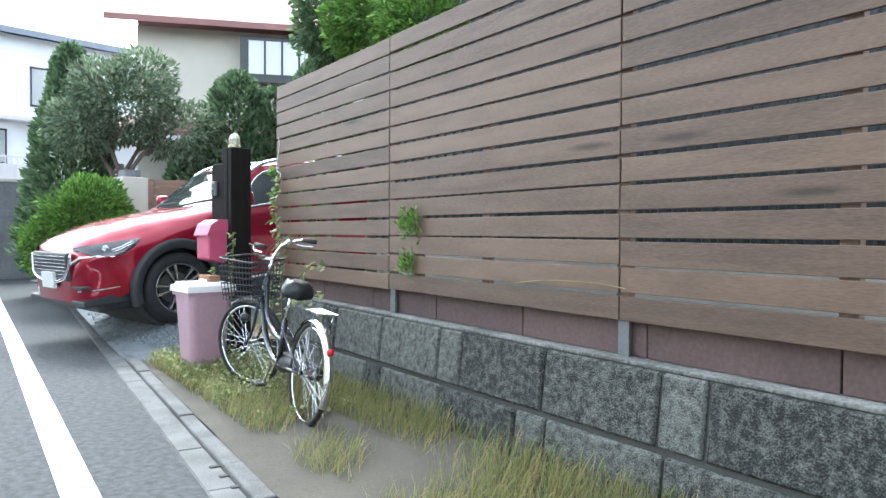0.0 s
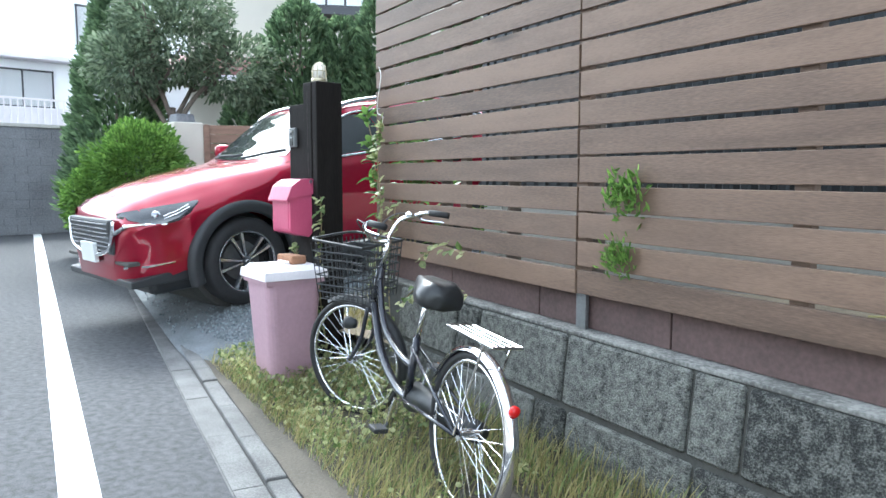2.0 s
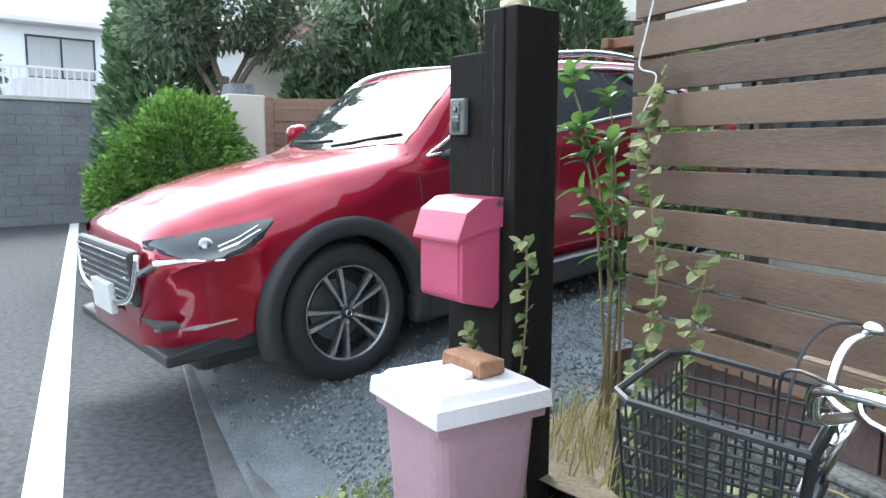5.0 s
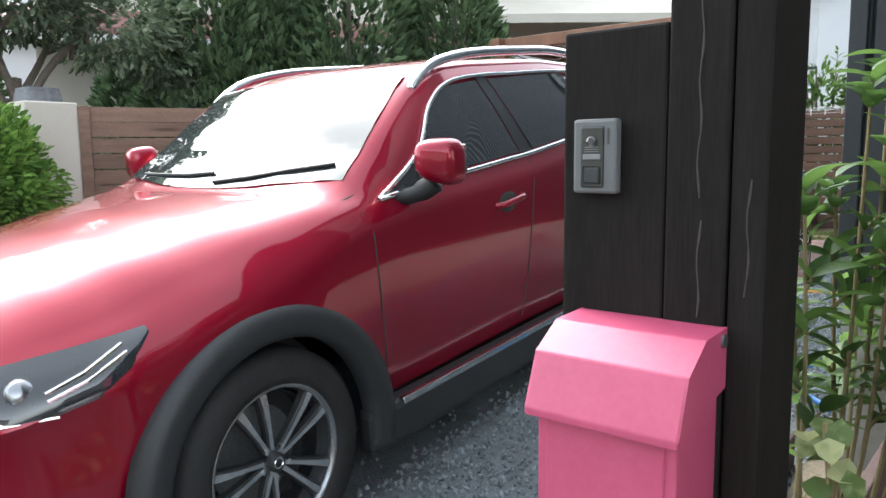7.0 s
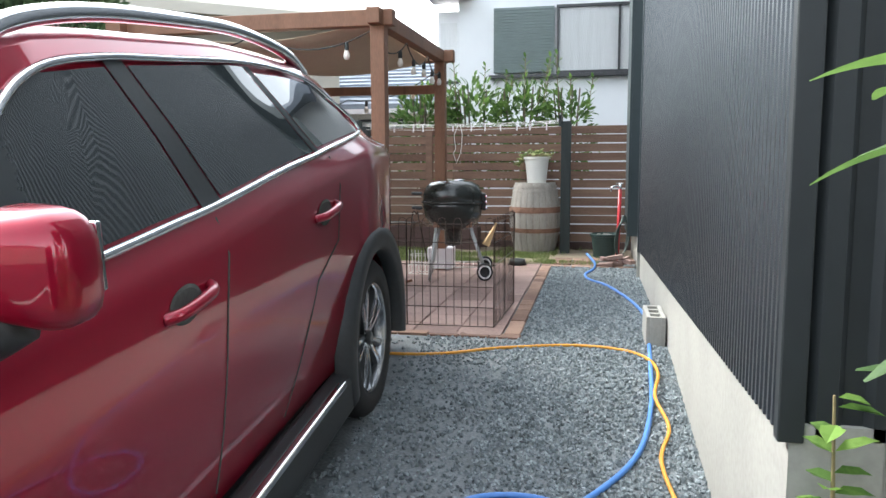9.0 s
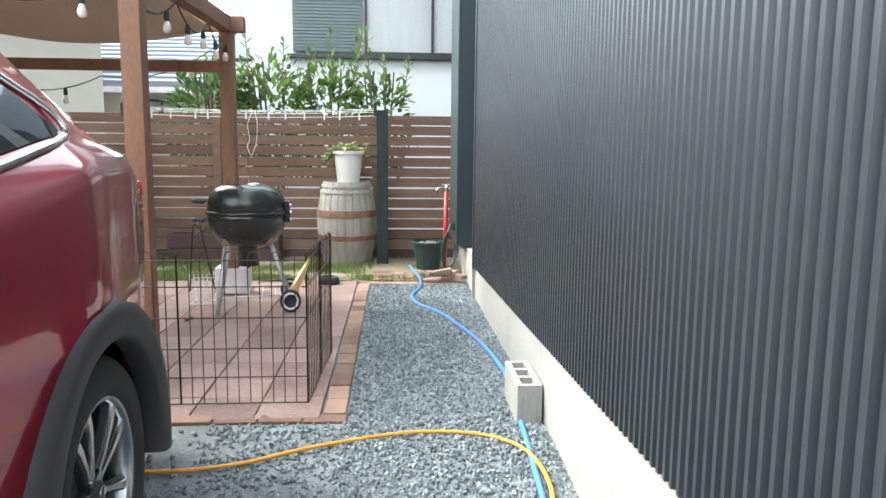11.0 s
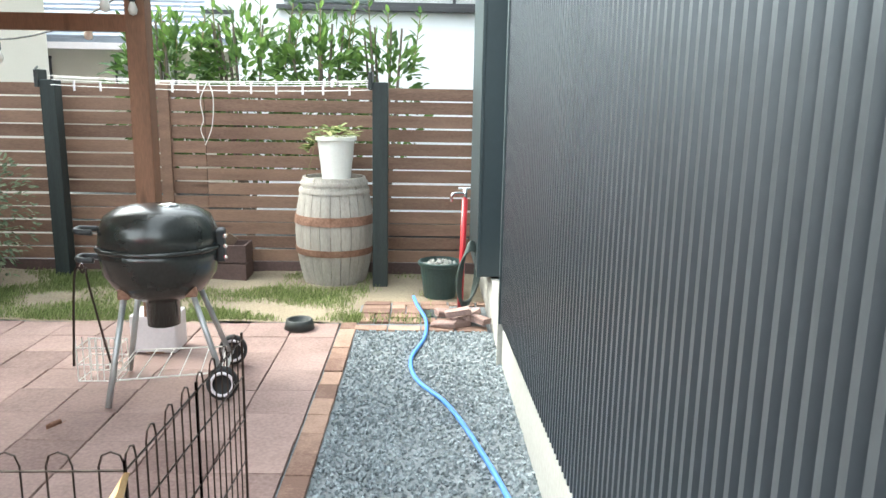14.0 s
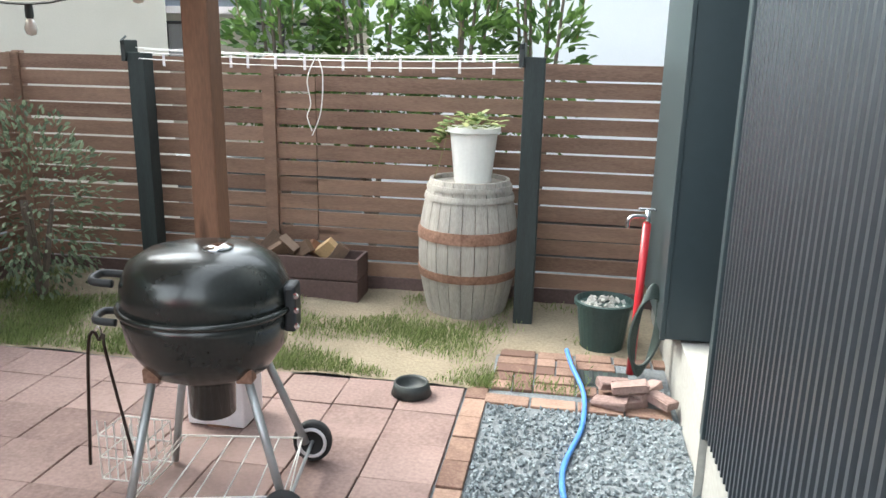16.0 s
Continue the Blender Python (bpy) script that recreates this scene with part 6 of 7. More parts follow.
def bush(x, y, z, rad, n, size, mat, label, name="bush"):
    b = thing(name, pose(x, y, z), label, "bush")
    for _ in range(6):
        part("stem", tube([(0, 0, 0), (R.uniform(-0.4, 0.4) * rad[0], R.uniform(-0.4, 0.4) * rad[1], rad[2])], [0.03, 0.012], 6), M_BARK, b)
    canopy((0, 0, rad[2]), rad, n, size, mat, "foliage", b, seed=x)
    return b


# beyond the car
bush(-12.25, 4.02, 0.75, (0.66, 0.66, 0.68), 9000, 0.075, M_BUSH, "rounded bright green clipped bush")
bush(-12.5, 3.5, 0.55, (0.42, 0.4, 0.5), 3500, 0.075, M_BUSH, "low bright green clipped bush")
conifer(-15.5, 4.75, 0.3, 4.4, 1.0, 9000, "tall dark green columnar conifer")
tree = thing("garden_tree", pose(-14.2, 5.3, 0.4), "airy evergreen tree with pale twisting limbs", "tree")
bm = bmesh.new()
limbs(bm, (0, 0, 0), (0.05, -0.1, 2.1), 0.09, 3, 2)
limbs(bm, (0.05, -0.1, 1.6), (-0.25, -0.7, 2.7), 0.05, 3, 1)
limbs(bm, (0.05, -0.1, 1.7), (0.2, 0.9, 2.9), 0.05, 3, 1)
part("trunk", bm, M_BARK, tree)
for q, (dx, dy, dz, rr, n) in enumerate(((0, 0, 3.2, 0.95, 3200), (-0.1, -0.75, 2.75, 0.65, 1500), (0.2, 0.9, 2.8, 0.75, 1700), (0.1, 0.3, 3.8, 0.6, 1200), (-0.2, -0.4, 3.6, 0.55, 900), (0.3, 1.3, 2.4, 0.45, 600))):
    canopy((dx, dy, dz), (rr, rr, rr * 0.8), n, 0.11, M_TREE, "crown", tree, seed=q * 3.3)
conifer(-14.2, 7.6, 0.5, 3.9, 1.5, 9000, "broad dark green conifer hedge tree")
conifer(-13.2, 8.9, 0.5, 4.2, 1.5, 9000, "dark green conifer hedge tree")
conifer(-12.3, 10.0, 0.5, 3.7, 1.25, 7000, "dark green conifer behind the drive")
conifer(-13.75, 8.2, 0.5, 3.6, 1.3, 6000, "dense dark conifer in the hedge row")
conifer(-15.3, 6.9, 0.5, 2.2, 0.7, 2500, "small dark garden conifer")
pil = tagged(part("pillar_1", box((-12.78, 4.55, 0.2), (-12.38, 4.98, 2.15), 0.015), M_CREAM), "cream rendered gate pillar", "pillar", kind="structure")
tagged(part("pillar_cap", tapered(0.34, 0.3, 0.3, 0.26, 0.12, 0.05), M_GREYWALL), "grey stone ornament on the pillar", "ornament").location = (-12.6, 4.75, 2.15)
f = slat_fence("drive_fence", pose(-12.4, 4.98, 0, 0, 0, 62), 3.2, 1.05, 8, 0.135, 0.125, "low brown slat fence beside the pillar", (0.05, 1.6, 3.1))
bush(-14.3, 6.2, 0.4, (0.6, 0.6, 0.8), 2500, 0.09, M_TREE, "dark shrub before the cream house")

# shrub beside the gate post
SHX, SHY = -6.485, 3.90
shrub = thing("evergreen_shrub", pose(SHX, SHY, 0.30), "young evergreen shrub with long glossy leaves", "shrub")
pl = []


def broad_leaves(name, places, mat, parent, label):
    """Long oval leaves that arch along their length and fold at the midrib."""
    bm = bmesh.new()
    for c, d, u, l, w in places:
        d = d.normalized()
        s = d.cross(u).normalized()
        n = s.cross(d)
        rows = []
        for i in range(8):
            t = i / 7
            mid = c + d * (l * t) + n * (l * (0.10 * t - 0.30 * t * t))
            h = w * 0.62 * math.sin(math.pi * (0.03 + 0.95 * t ** 0.8)) ** 0.75
            rows.append([bm.verts.new(mid + s * h + n * h * 0.28), bm.verts.new(mid), bm.verts.new(mid - s * h + n * h * 0.28)])
        for r0, r1 in zip(rows, rows[1:]):
            for k in (0, 1):
                bm.faces.new((r0[k], r0[k + 1], r1[k + 1], r1[k]))
    return part(name, bm, mat, parent, label, smooth=True)


def whorl(p, d, n, size):
    s = d.orthogonal().normalized()
    t = d.cross(s)
    for i in range(n):
        a = 2.4 * i
        pl.append((p - d * 0.012 * i, d * R.uniform(0.25, 0.9) + s * math.cos(a) + t * math.sin(a), d + Vector((0, 0, 0.5)), size * R.uniform(0.8, 1.25), size * 0.36))


for root, mid, tip, seed_n in (((0.10, 0.02, 0), (0.06, 0.02, 0.90), (-0.19, 0.03, 1.58), 3), ((0.12, 0.0, 0), (0.02, 0.0, 0.95), (-0.13, 0.02, 1.37), 4),
                               ((0.14, 0.05, 0), (0.10, 0.06, 0.8), (-0.02, 0.10, 1.50), 4), ((0.1, -0.05, 0), (0.14, -0.03, 0.7), (0.12, -0.04, 1.30), 4),
                               ((0.16, 0.02, 0), (0.2, 0.1, 0.7), (0.22, 0.12, 1.55), 4), ((0.05, 0.08, 0), (0.02, 0.15, 0.5), (0.06, 0.16, 1.02), 3),
                               ((0.16, 0.05, 0), (0.26, 0.08, 0.7), (0.30, 0.05, 1.42), 5), ((0.18, 0.06, 0), (0.34, 0.13, 0.7), (0.46, 0.16, 1.25), 5), ((0.16, 0.08, 0), (0.22, 0.24, 0.8), (0.22, 0.34, 1.62), 5),
                               ((0.18, 0.08, 0), (0.4, 0.24, 0.6), (0.55, 0.3, 1.05), 4), ((0.25, 0.12, 0), (0.16, 0.2, 0.7), (0.12, 0.28, 1.3), 5), ((0.2, 0.07, 0), (0.32, 0.18, 0.9), (0.36, 0.22, 1.7), 5)):
    path = curve_pts([Vector(root), Vector(mid), Vector(tip)], 8)
    n = len(path)
    part("stem", tube(path, [0.0085 - 0.005 * i / n for i in range(n)], 7), M_TWIG, shrub)
    whorl(path[-1], (path[-1] - path[-3]).normalized(), 8, 0.115)
    for i in range(seed_n):
        p = path[min(n - 2, int(n * (0.55 + 0.09 * i)) - 1)]
        d = Vector((R.uniform(-1, 0.8), R.uniform(-0.8, 0.8), R.uniform(0.5, 1.0))).normalized()
        q = p + d * R.uniform(0.03, 0.08)
        part("twig", tube([p, q], [0.006, 0.004], 5), M_TWIG, shrub)
        whorl(q, d, R.randint(4, 6), 0.10)
broad_leaves("leaves", pl, M_LEAF, shrub, "glossy green leaves")
sap = thing("sapling", pose(-6.44, 4.93, 0.45), "small sapling with pale lobed leaves", "plant")
part("stem", tube([(0, 0, 0), (0.01, 0, 0.5), (0.0, 0.01, 0.85)], [0.007, 0.006, 0.003], 6), M_TWIG, sap)
leaf_mesh("leaves", [(Vector((0.005, 0, R.uniform(0.15, 0.85))), Vector((math.cos(k * 2.1), math.sin(k * 2.1), R.uniform(-0.2, 0.5))), Vector((0, 0, 1)), R.uniform(0.06, 0.10), 0.05) for k in range(38)], M_BUSH, sap)
# planks and bed by the drive
bed = thing("bed_edging", pose(0, 0, 0), "weathered brown plank edging of a planting bed", "edging")
part("plank", box((-6.66, 4.25, 0.28), (-6.63, 5.0, 0.58), 0.006), M_MAROON, bed)
part("plank", box((-6.30, 4.2, 0.28), (-6.26, 5.0, 0.72), 0.006, pose(0, 0, 0)), M_MAROON, bed)
bm = bmesh.new()
grid = [[bm.verts.new((-6.58 + 0.14 * i, 3.4 + 0.16 * j, 0.30 + 0.02 * j + 0.03 * noise.noise(Vector((i, j, 0)) * 0.6))) for j in range(11)] for i in range(12)]
for i in range(11):
    for j in range(10):
        bm.faces.new((grid[i][j], grid[i + 1][j], grid[i + 1][j + 1], grid[i][j + 1]))
tagged(part("bed_soil", bm, M_SOIL, smooth=True), "brown soil of the planting bed", "soil", kind="structure")
pl = []
for k in range(1600):
    x, y = R.uniform(-6.56, -5.2), R.uniform(3.45, 4.7)
    a = Vector((x, y, 0.33))
    pl.append((a, a + Vector((R.uniform(-0.1, 0.1), R.uniform(-0.1, 0.1), R.uniform(0.08, 0.26))), 0.004))
tagged(blades("bed_weeds", pl, M_DRY), "yellow-green weeds in the planting bed", "weeds", kind="stuff")

# climbing variegated ivy at the post, the wall end and the verge
ivy = thing("ivy", pose(0, 0, 0), "variegated yellow-edged ivy trailing up the post", "ivy")
runs = [[(-6.12, 3.22, 0.2), (-6.17, 3.20, 0.6), (-6.14, 3.2, 1.0), (-6.16, 3.21, 1.25)], [(-5.75, 3.35, 0.25), (-5.85, 3.42, 0.7), (-5.80, 3.45, 1.1), (-5.88, 3.48, 1.5), (-5.86, 3.5, 1.75)], [(-5.55, 3.35, 0.3), (-5.65, 3.4, 0.8), (-5.6, 3.42, 1.2)], [(-6.25, 3.05, 0.35), (-6.35, 3.12, 0.75), (-6.30, 3.1, 0.9)], [(-5.4, 3.3, 0.6), (-5.1, 3.2, 0.75), (-4.9, 3.15, 0.72), (-4.5, 3.05, 0.8)], [(-5.2, 3.3, 0.9), (-5.0, 3.28, 1.0), (-4.7, 3.2, 0.98)]]
pl = []
for run in runs:
    path = curve_pts(run, 8)
    part("runner", tube(path, 0.004, 5), M_TWIG, ivy)
    for p in path:
        for _ in range(1 if run[0][0] > -5.5 else (2 if run[0][0] < -6 else 3)):
            pl.append((p + rvec() * 0.03, rvec() + Vector((0.3, -0.7, -0.2)), Vector((0, -0.6, 0.8)), R.uniform(0.04, 0.065), R.uniform(0.035, 0.05)))
leaf_mesh("leaves", pl, M_IVY, ivy, "cream-edged green leaves")
pl = []
for k in range(2600):
    x = R.uniform(-5.3, -2.2)
    y = R.uniform(-0.92, -0.05)
    d = noise.noise(Vector((x * 1.7, y * 2.1, 4)))
    if x > -3.0 and R.random() < 0.6:
        continue
    if d < -0.15 - (0.3 if x < -4.2 else 0):
        continue
    p = st(x, y, 0.05 + 0.1 * (y + 0.97) + R.uniform(0.0, 0.08))
    pl.append((p, rvec() + Vector((0, 0, 0.5)), Vector((0, 0, 1)), R.uniform(0.022, 0.042), R.uniform(0.022, 0.034)))
tagged(leaf_mesh("ground_ivy", pl, M_IVY), "low variegated ivy spreading over the verge", "ivy", kind="stuff")
pl = []
for k in range(26000):
    x = R.uniform(-5.3, 3.0)
    y = R.uniform(-0.95, -0.03)
    d = noise.noise(Vector((x * 1.3, y * 1.6, 8)))
    dense = 0.45 if x < -3.2 and y < -0.2 else (0.45 if y > -0.4 else 0.12)
    if d + dense < R.uniform(-0.05, 0.5):
        continue
    h = R.uniform(0.04, 0.14) if x < -3.6 else R.uniform(0.05, 0.2)
    p = st(x, y, 0.03 + 0.1 * (y + 0.97))
    pl.append((p, p + Vector((R.uniform(-0.09, 0.09), R.uniform(-0.09, 0.09), h)), 0.0028))
tagged(blades("dry_weeds", [p for i, p in enumerate(pl) if i % 3], M_DRY), "straw-coloured dry weeds on the verge", "weeds", kind="stuff")
tagged(blades("green_weeds", pl[::3], M_GRASS), "fresh green weeds along the wall foot", "weeds", kind="stuff")
for x, z, s in ((-2.06, 1.30, 0.92), (-2.09, 1.05, 0.74)):
    p = st(x, 0.045, z)
    fern = thing("fence_fern", Matrix.Translation(p), "bright green fern growing out between fence slats", "fern", group="fence ferns")
    leaf_mesh("fronds", [(Vector((R.gauss(0, 0.05), -0.03 + R.gauss(0, 0.02), R.gauss(0.0, 0.045))) * s, rvec() + Vector((0, -0.4, 0.9)), rvec(), 0.05 * s, 0.014 * s) for _ in range(190)], M_BUSH, fern)
    part("stem", tube([(0, 0.03, -0.06), (0, -0.03, 0.06)], 0.004, 5), M_TWIG, fern)
# clipped hedges above the street fence
for x, y, zc, rz, r, n, mt, lab in ((-5.80, 4.02, 3.35, 0.62, 0.36, 6000, M_CONIFER, "clipped dark green conifer rising above the fence"), (-5.0, 3.88, 3.05, 0.42, 0.42, 4500, M_BUSH, "bright green conifer top above the fence"), (-4.3, 3.8, 2.85, 0.35, 0.36, 3000, M_BUSH, "low green conifer top behind the fence")):
    t = thing("hedge_conifer", pose(x, y, 0.6), lab, "tree")
    part("trunk", tube([(0, 0, 0), (0.01, 0, zc - 0.8)], [0.05, 0.02], 8), M_BARK, t)
    canopy((0, 0, zc - 0.6), (r, r, rz), n, 0.06, mt, "crown", t, seed=x)
# shrub in the garden corner and bushes behind the fence
bush(-10.5, 12.4, 0.62, (0.50, 0.42, 0.66), 1500, 0.05, M_TREE, "loose grey-green shrub in the garden corner", "garden_shrub")
for x, y, r, h, n in ((-9.4, 14.1, 0.55, 0.7, 800), (-8.7, 14.2, 0.6, 0.8, 900), (-8.0, 14.1, 0.5, 0.72, 650), (-7.35, 14.1, 0.38, 0.62, 350)):
    b = thing("laurel", pose(x, y, 0.6), "tall glossy laurel rising behind the garden fence", "shrub", group="laurels")
    for k in range(5):
        part("stem", tube([(0, 0, 0), (R.uniform(-0.3, 0.3), R.uniform(-0.2, 0.2), 2.2)], [0.03, 0.01], 6), M_BARK, b)
    canopy((0, 0, 1.55), (r, r * 0.7, h), n, 0.12, M_LEAF, "foliage", b, seed=x)
    pl = []
    for k in range(4):
        tip = Vector((R.uniform(-r, r), R.uniform(-0.2, 0.2), R.uniform(2.2, 2.75 if x > -9 else 2.3)))
        base_p = tip * 0.8
        base_p.z = 1.8
        part("shoot", tube([base_p, tip], 0.006, 5), M_TWIG, b)
        for i in range(16):
            f = i / 15
            pl.append((base_p.lerp(tip, f), Vector((math.cos(i * 2.4), math.sin(i * 2.4), 0.8)), Vector((0, 0, 1)), 0.12, 0.04))
    leaf_mesh("shoot_leaves", pl, M_LEAF, b)

# ---- neighbouring houses ----


def window(house, x0, x1, z0, z1, y, mat=M_CURTAIN, split=True, shutter=False):
    """Window on a wall that faces -y, in the house's own axes."""
    w = part("window_frame", box((x0 - 0.05, y - 0.07, z0 - 0.06), (x1 + 0.05, y - 0.005, z0), 0.005), M_FRAME, house)
    part("window_head", box((x0 - 0.05, y - 0.06, z1), (x1 + 0.05, y - 0.005, z1 + 0.05), 0.005), M_FRAME, w)
    for x in (x0 - 0.04, x1) + (((x0 + x1) / 2 - 0.02,) if split else ()):
        part("mullion", box((x, y - 0.06, z0), (x + 0.04, y - 0.005, z1), 0.004), M_FRAME, w)
    part("curtain", box((x0, y - 0.02, z0), (x1, y - 0.012, z1)), mat, w)
    g = part("pane", box((x0, y - 0.040, z0), (x1, y - 0.036, z1)), M_WINGLASS, w)
    g.visible_shadow = False
    return w


M_WINGLASS = bpy.data.materials.new("clear window pane")
M_WINGLASS.use_nodes = True
gp = M_WINGLASS.node_tree.nodes["Principled BSDF"]
gp.inputs["Transmission Weight"].default_value = 1.0
gp.inputs["Roughness"].default_value = 0.02
gp.inputs["IOR"].default_value = 1.2

h1 = thing("white_house", pose(0, 16.5, 0), "white rendered house with a shuttered window", "house")
part("wall", box((-9.35, 0, 0.5), (-2.0, 6.0, 5.6), 0.01), M_WHITEWALL, h1)
window(h1, -7.60, -5.6, 3.30, 4.35, 0.0)
sh = part("shutter", box((-8.72, -0.08, 3.28), (-7.68, -0.03, 4.38), 0.004), M_SHUTTER, h1, "grey-green louvred shutter")
for i in range(22):
    part("louvre", box((-8.70, -0.095, 3.30 + 0.049 * i), (-7.70, -0.075, 3.328 + 0.049 * i), 0.002), M_SHUTTER, sh)
part("sill", box((-8.80, -0.14, 3.19), (-5.5, -0.0, 3.245), 0.005), M_FRAME, h1)
bay = part("bay_window", box((-9.75, 0.15, 2.95), (-9.352, 1.4, 4.4), 0.01), M_WHITEWALL, h1)
part("bay_pane", box((-9.765, 0.3, 3.2), (-9.752, 1.25, 4.2)), M_PANE, bay)
part("bay_front_pane", box((-9.70, 0.135, 3.2), (-9.40, 0.148, 4.2)), M_CURTAIN, bay)
part("bay_frame", box((-9.77, 0.12, 3.14), (-9.36, 0.149, 3.19), 0.004), M_FRAME, bay)
part("roof", prism([(-0.7, 5.5), (3.0, 7.0), (6.7, 5.5), (6.7, 5.65), (3.0, 7.15), (-0.7, 5.65)], -9.9, -1.5), M_ROOF, h1)
part("balcony_rail", box((-9.85, -0.5, 4.55), (-9.1, 0.3, 4.62), 0.005), M_LID, h1)

h2 = thing("tiled_house", pose(0, 20.5, 0), "low cream house with a grey-blue tiled roof", "house")
part("wall", box((-15.0, 0, 0.5), (-9.7, 5, 2.95), 0.01), M_CREAM, h2)
rf = part("roof", prism([(-0.7, 2.9), (2.5, 4.25), (5.7, 2.9), (5.7, 3.0), (2.5, 4.4), (-0.7, 3.02)], -15.4, -9.3), M_ROOF, h2)
for i in range(12):
    yy, zz = -0.7 + 3.2 * i / 12, 3.02 + 1.38 * i / 12
    part("tile_course", box((-15.42, yy, zz + 0.0), (-9.28, yy + 0.25, zz + 0.05), 0.008, None), M_ROOF, rf)
part("eave", box((-15.4, -0.72, 2.84), (-9.3, -0.6, 2.95), 0.004), M_LID, h2)
window(h2, -12.4, -11.4, 2.0, 2.7, 0.0)
window(h2, -14.4, -13.6, 2.0, 2.7, 0.0)
h3 = thing("pale_house", pose(-19.0, 15.5, 0), "pale rendered house with latticed windows", "house")
part("wall", box((-3, 0, 0.5), (4.2, 5, 5.2), 0.01), M_WHITEWALL, h3)
for x in (1.2, 2.7):
    w = window(h3, x, x + 0.7, 2.1, 3.0, 0.0, M_PANE)
    for i in range(5):
        part("lattice_bar", box((x + 0.12 * i, -0.11, 2.08), (x + 0.12 * i + 0.02, -0.09, 3.02)), M_FRAME, w)
part("roof", prism([(-0.7, 5.1), (2.5, 6.5), (5.7, 5.1), (5.7, 5.25), (2.5, 6.65), (-0.7, 5.25)], -3.5, 4.7), M_ROOF, h3)

h4 = thing("cream_house", pose(-17.2, 8.6, 0, 0, 0, 60), "cream two-storey house with a reddish tiled roof", "house")
part("wall", box((-1.8, 0, 0.3), (7, 6, 6.2), 0.01), M_CREAM, h4)
part("lower_roof", prism([(-1.0, 3.45), (0.0, 3.9), (0.0, 4.0), (-1.0, 3.58)], -2.3, 7.3), M_ROOFR, h4)
part("fascia", box((-2.3, -1.03, 3.36), (7.3, -0.97, 3.47), 0.004), M_LID, h4)
part("roof", prism([(-0.8, 6.1), (3.0, 7.8), (6.8, 6.1), (6.8, 6.25), (3.0, 8.0), (-0.8, 6.25)], -2.4, 7.6), M_ROOFR, h4)
window(h4, -0.4, 0.9, 1.2, 2.6, 0.0, M_PANE)
box1 = part("oriel", box((0.6, -0.45, 4.9), (2.6, -0.001, 6.0), 0.01), M_FRAME, h4)
part("oriel_pane", box((0.75, -0.47, 5.1), (2.45, -0.452, 5.9)), M_CURTAIN, box1)
for i in range(5):
    part("oriel_bar", box((0.75 + 0.41 * i, -0.49, 5.05), (0.80 + 0.41 * i, -0.472, 5.95)), M_FRAME, box1)
h4b = thing("gabled_house", pose(-11.6, 15.2, 0, 0, 0, 40), "cream house gable with deep roof eaves", "house")
part("wall", box((-3.5, 0, 0.4), (0.5, 4, 4.1), 0.01), M_CREAM, h4b)
part("roof", prism([(-0.8, 3.9), (2.0, 5.2), (4.8, 3.9), (4.8, 4.05), (2.0, 5.4), (-0.8, 4.05)], -4.2, 1.0), M_CREAM, h4b)

# far side of the lane
fw = tagged(part("wall_far", box((-0.3, -9, -0.1), (0.0, 3.6, 2.5), 0.01, pose(-21.3, 4.0, 0, 0, 0, 10)), M_GREYWALL), "weathered grey block boundary wall across the lane", "wall", kind="structure")
for r in range(12):
    for c2 in range(22):
        y0 = -9 + 0.572 * c2 + (0.286 if r % 2 else 0)
        if y0 + 0.56 > 3.6:
            continue
        ob = part("block", box((0.0, y0 + 0.006, 0.02 + 0.2 * r), (0.012, y0 + 0.566, 0.21 + 0.2 * r), 0.003, pose(-21.3, 4.0, 0, 0, 0, 10)), M_GREYWALL, fw)
part("coping", box((-0.34, -9, 2.5), (0.05, 3.6, 2.58), 0.01, pose(-21.3, 4.0, 0, 0, 0, 10)), M_CONCRETE, fw)
rl = thing("balustrade", pose(-21.6, 4.0, 2.58, 0, 0, 10), "white metal railing on the boundary wall", "railing")
part("top_rail", box((-0.02, -2.2, 0.58), (0.02, 3.5, 0.63), 0.004), M_LID, rl)
for i in range(38):
    part("baluster", box((-0.012, -2.2 + 0.15 * i, 0.0), (0.012, -2.17 + 0.15 * i, 0.58)), M_LID, rl)
h5 = thing("far_house", pose(-26.5, 6.2, 0, 0, 0, 95), "white two-storey house across the lane", "house")
part("wall", box((-4, 0, 0), (6, 8, 4.7), 0.02), M_WHITEWALL, h5)
part("upper_wall", box((-1.4, 0.6, 4.7), (6, 8, 7.6), 0.02), M_WHITEWALL, h5)
part("roof_edge", box((-4.4, -0.5, 4.7), (6.4, 0.6, 4.85), 0.02), M_LID, h5)
part("balcony", box((-2.0, -0.9, 2.6), (1.6, -0.001, 3.3), 0.02), M_LID, h5)
part("top_roof", prism([(0.0, 7.5), (4.2, 9.0), (8.6, 7.5), (8.6, 7.7), (4.2, 9.2), (0.0, 7.7)], -1.9, 6.6), M_ROOF, h5)
window(h5, -1.6, 0.0, 3.4, 4.4, 0.0)
window(h5, 1.0, 3.0, 3.3, 4.5, 0.0)
window(h5, 1.0, 3.0, 5.4, 6.6, 0.6)
h6 = thing("lane_house", pose(-24.5, 15, 0, 0, 0, 60), "pale house with a grey roof beyond the trees", "house")
part("wall", box((-4, 0, 0), (4, 7, 6.0), 0.02), M_WHITEWALL, h6)
part("roof", prism([(-0.8, 5.9), (3.5, 7.6), (7.8, 5.9), (7.8, 6.1), (3.5, 7.85), (-0.8, 6.1)], -4.6, 4.6), M_ROOF, h6)
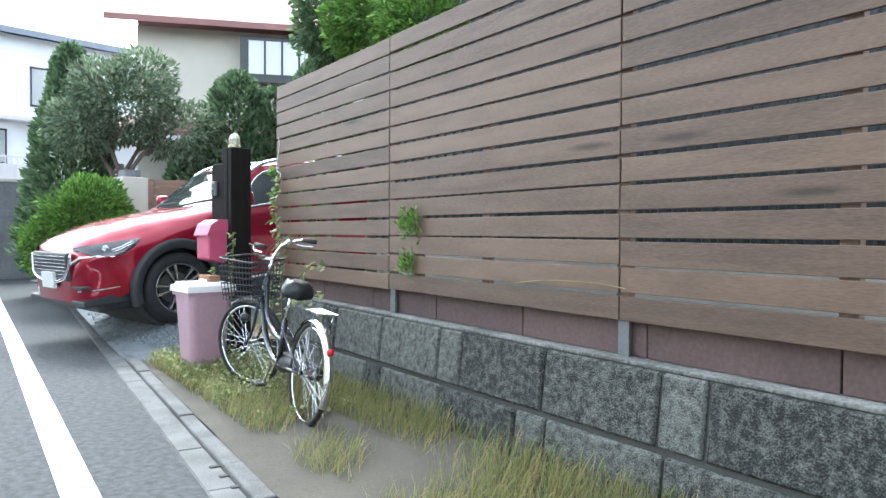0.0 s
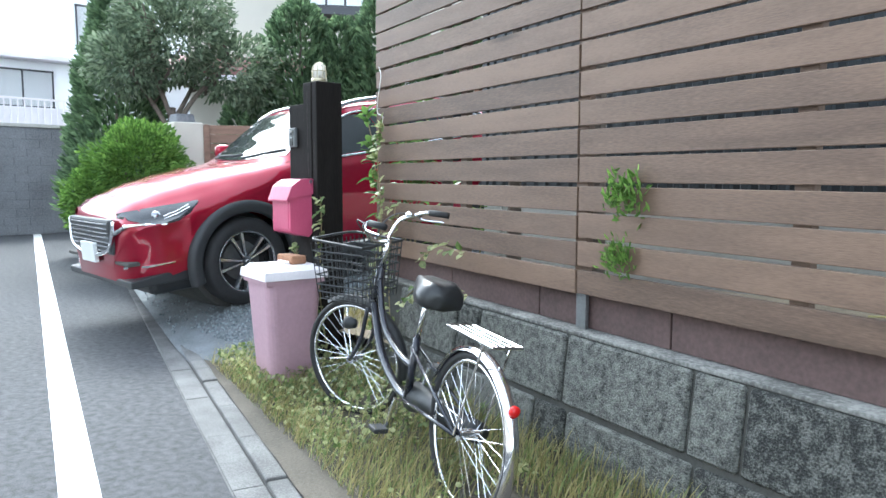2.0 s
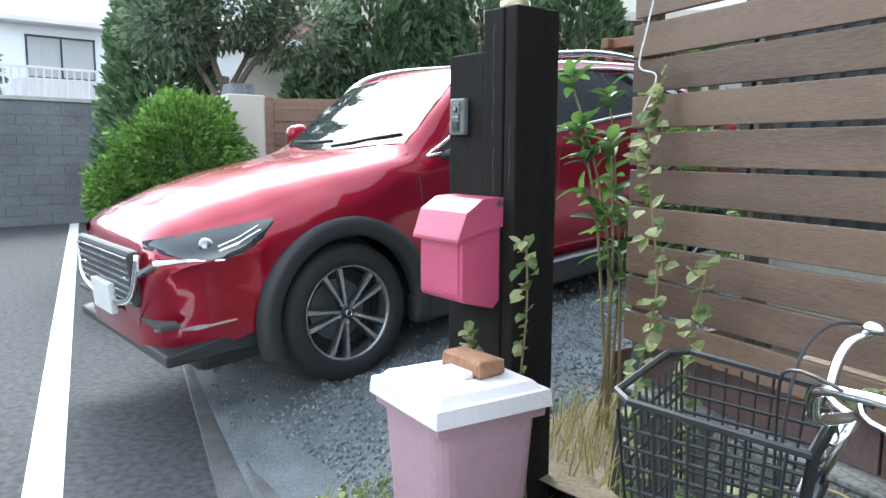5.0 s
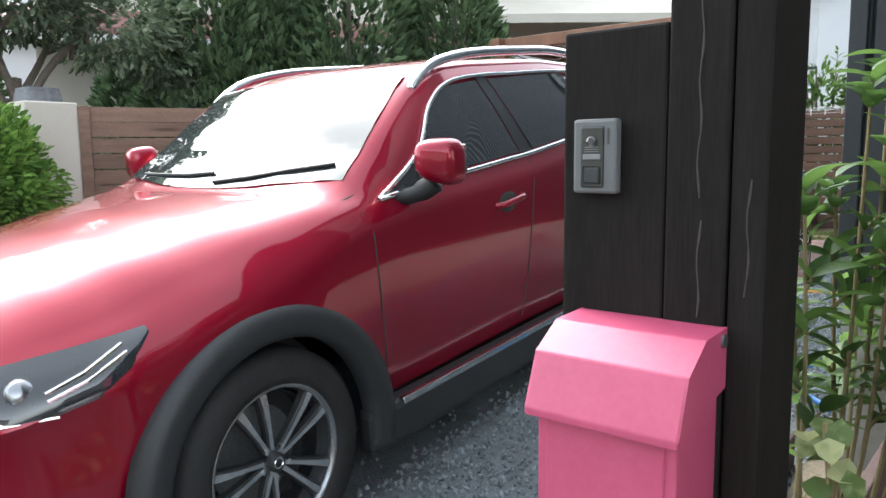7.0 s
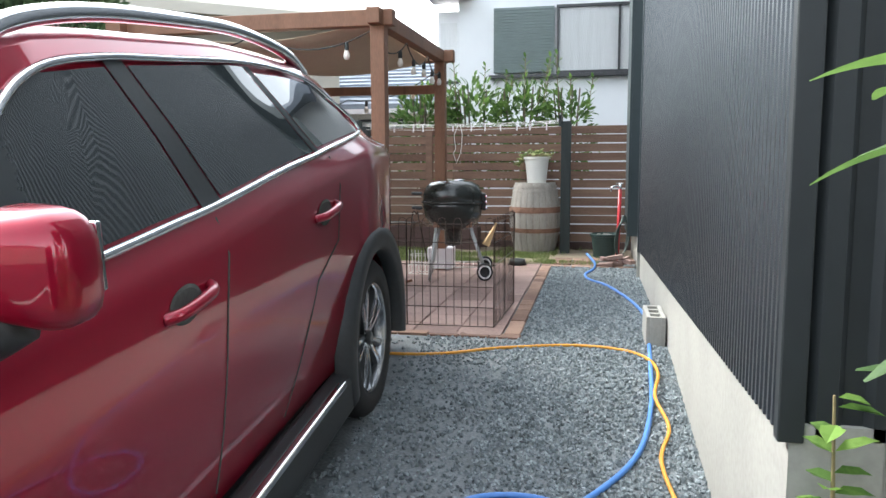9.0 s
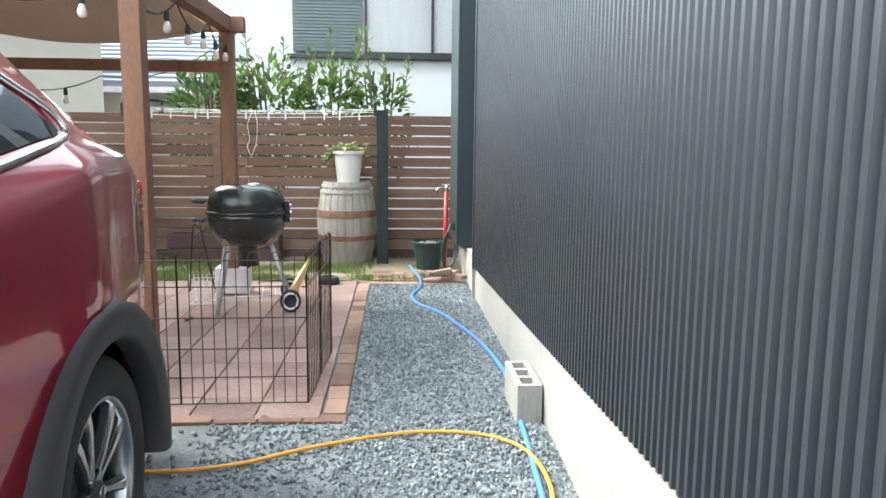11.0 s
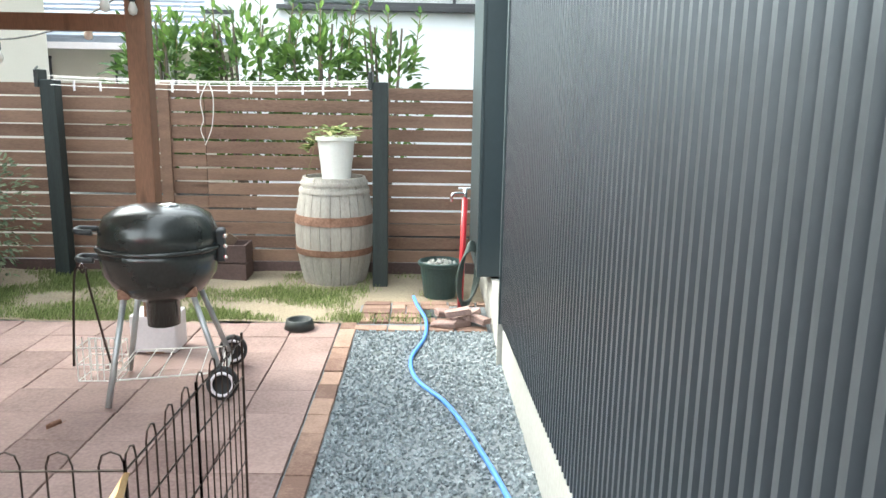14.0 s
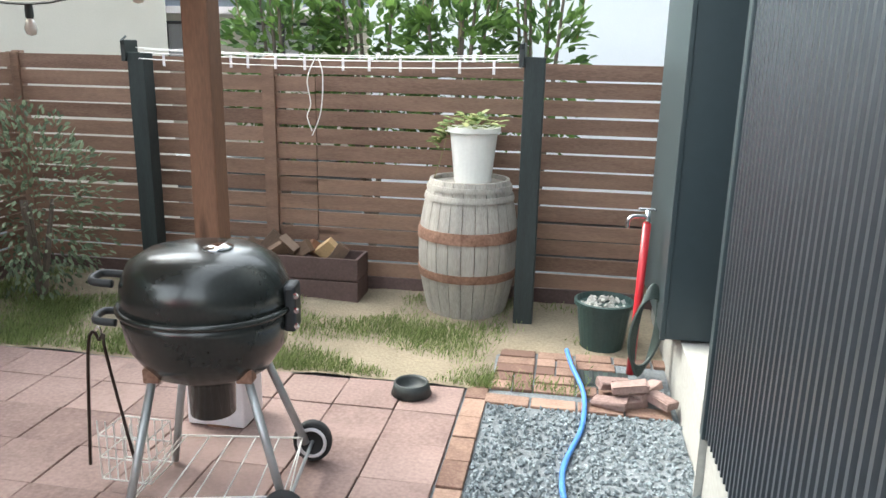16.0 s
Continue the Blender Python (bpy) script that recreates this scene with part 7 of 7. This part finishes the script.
window(h6, -2.0, 0.5, 4.0, 5.2, 0.0)
bush(-22.8, 2.6, 2.0, (1.0, 1.0, 1.2), 2500, 0.16, M_TREE, "dark tree top behind the boundary wall")

# plots and an added, unseen house behind the camera that close the lane
h7 = thing("unseen_opposite_house", pose(0, -9.5, 0, 0, 0, 180), "added plain pale house, unseen, on the far side of the lane", "house")
part("wall", box((-14, 0, 0), (16, 6, 5.5), 0.02), M_CREAM, h7)
part("roof", prism([(-0.6, 5.4), (3.0, 6.8), (6.6, 5.4), (6.6, 5.6), (3.0, 7.0), (-0.6, 5.6)], -14.5, 16.5), M_ROOF, h7)
tagged(part("yard_fill", box((-5.9, 3.9, 0.0), (5.5, 5.02, 0.66)), M_SOIL), "raised soil behind the retaining wall", "soil", kind="structure")

# ---- small loose things ----
dead = thing("dead_leaf", pose(-8.62, 9.88, 0.664, 0, 0, 40) @ Matrix.Scale(0.7, 4), "curled brown dead leaf on the slabs", "leaf")
bm = bmesh.new()
g = [[bm.verts.new((-0.045 + 0.03 * i, (-0.022 + 0.011 * j) * (1 - abs(i - 1.5) * 0.35), 0.006 + 0.012 * (j - 2) ** 2 * 0.6 + 0.006 * i)) for j in range(5)] for i in range(4)]
for i in range(3):
    for j in range(4):
        bm.faces.new((g[i][j], g[i + 1][j], g[i + 1][j + 1], g[i][j + 1]))
part("blade", bm, M_RUST, dead, smooth=True)
part("stalk", tube([(0.045, 0, 0.024), (0.075, 0.01, 0.03)], 0.002, 5), M_RUST, dead)
twine = thing("fence_twine", STREET, "pale string tied round the end of the fence", "string")
part("strand", tube(curve_pts([(-4.46, 0.045, 2.12), (-4.42, 0.04, 2.05), (-4.44, 0.03, 1.93), (-4.48, 0.04, 1.82), (-4.40, 0.045, 1.78), (-4.45, 0.035, 1.66)], 5), 0.003, 5), M_WIREW, twine)
stalk = thing("dry_stalk", STREET, "dry grass stalk caught on the fence", "stalk")
part("stem", tube(curve_pts([(-1.05, 0.045, 0.985), (-0.75, 0.03, 1.02), (-0.4, 0.02, 1.03), (-0.2, 0.03, 1.015)], 5), 0.003, 5), M_DRY, stalk)
plank = thing("leaning_board", pose(-8.47, 8.62, 0.66, 0, -14, 20), "dark stained board leaning on the pergola post", "board")
part("board", box((-0.012, -0.07, 0.02), (0.012, 0.07, 0.46), 0.004), M_MAROON, plank)
part("batten", box((0.012, -0.06, 0.36), (0.03, 0.06, 0.41), 0.003), M_MAROON, plank)
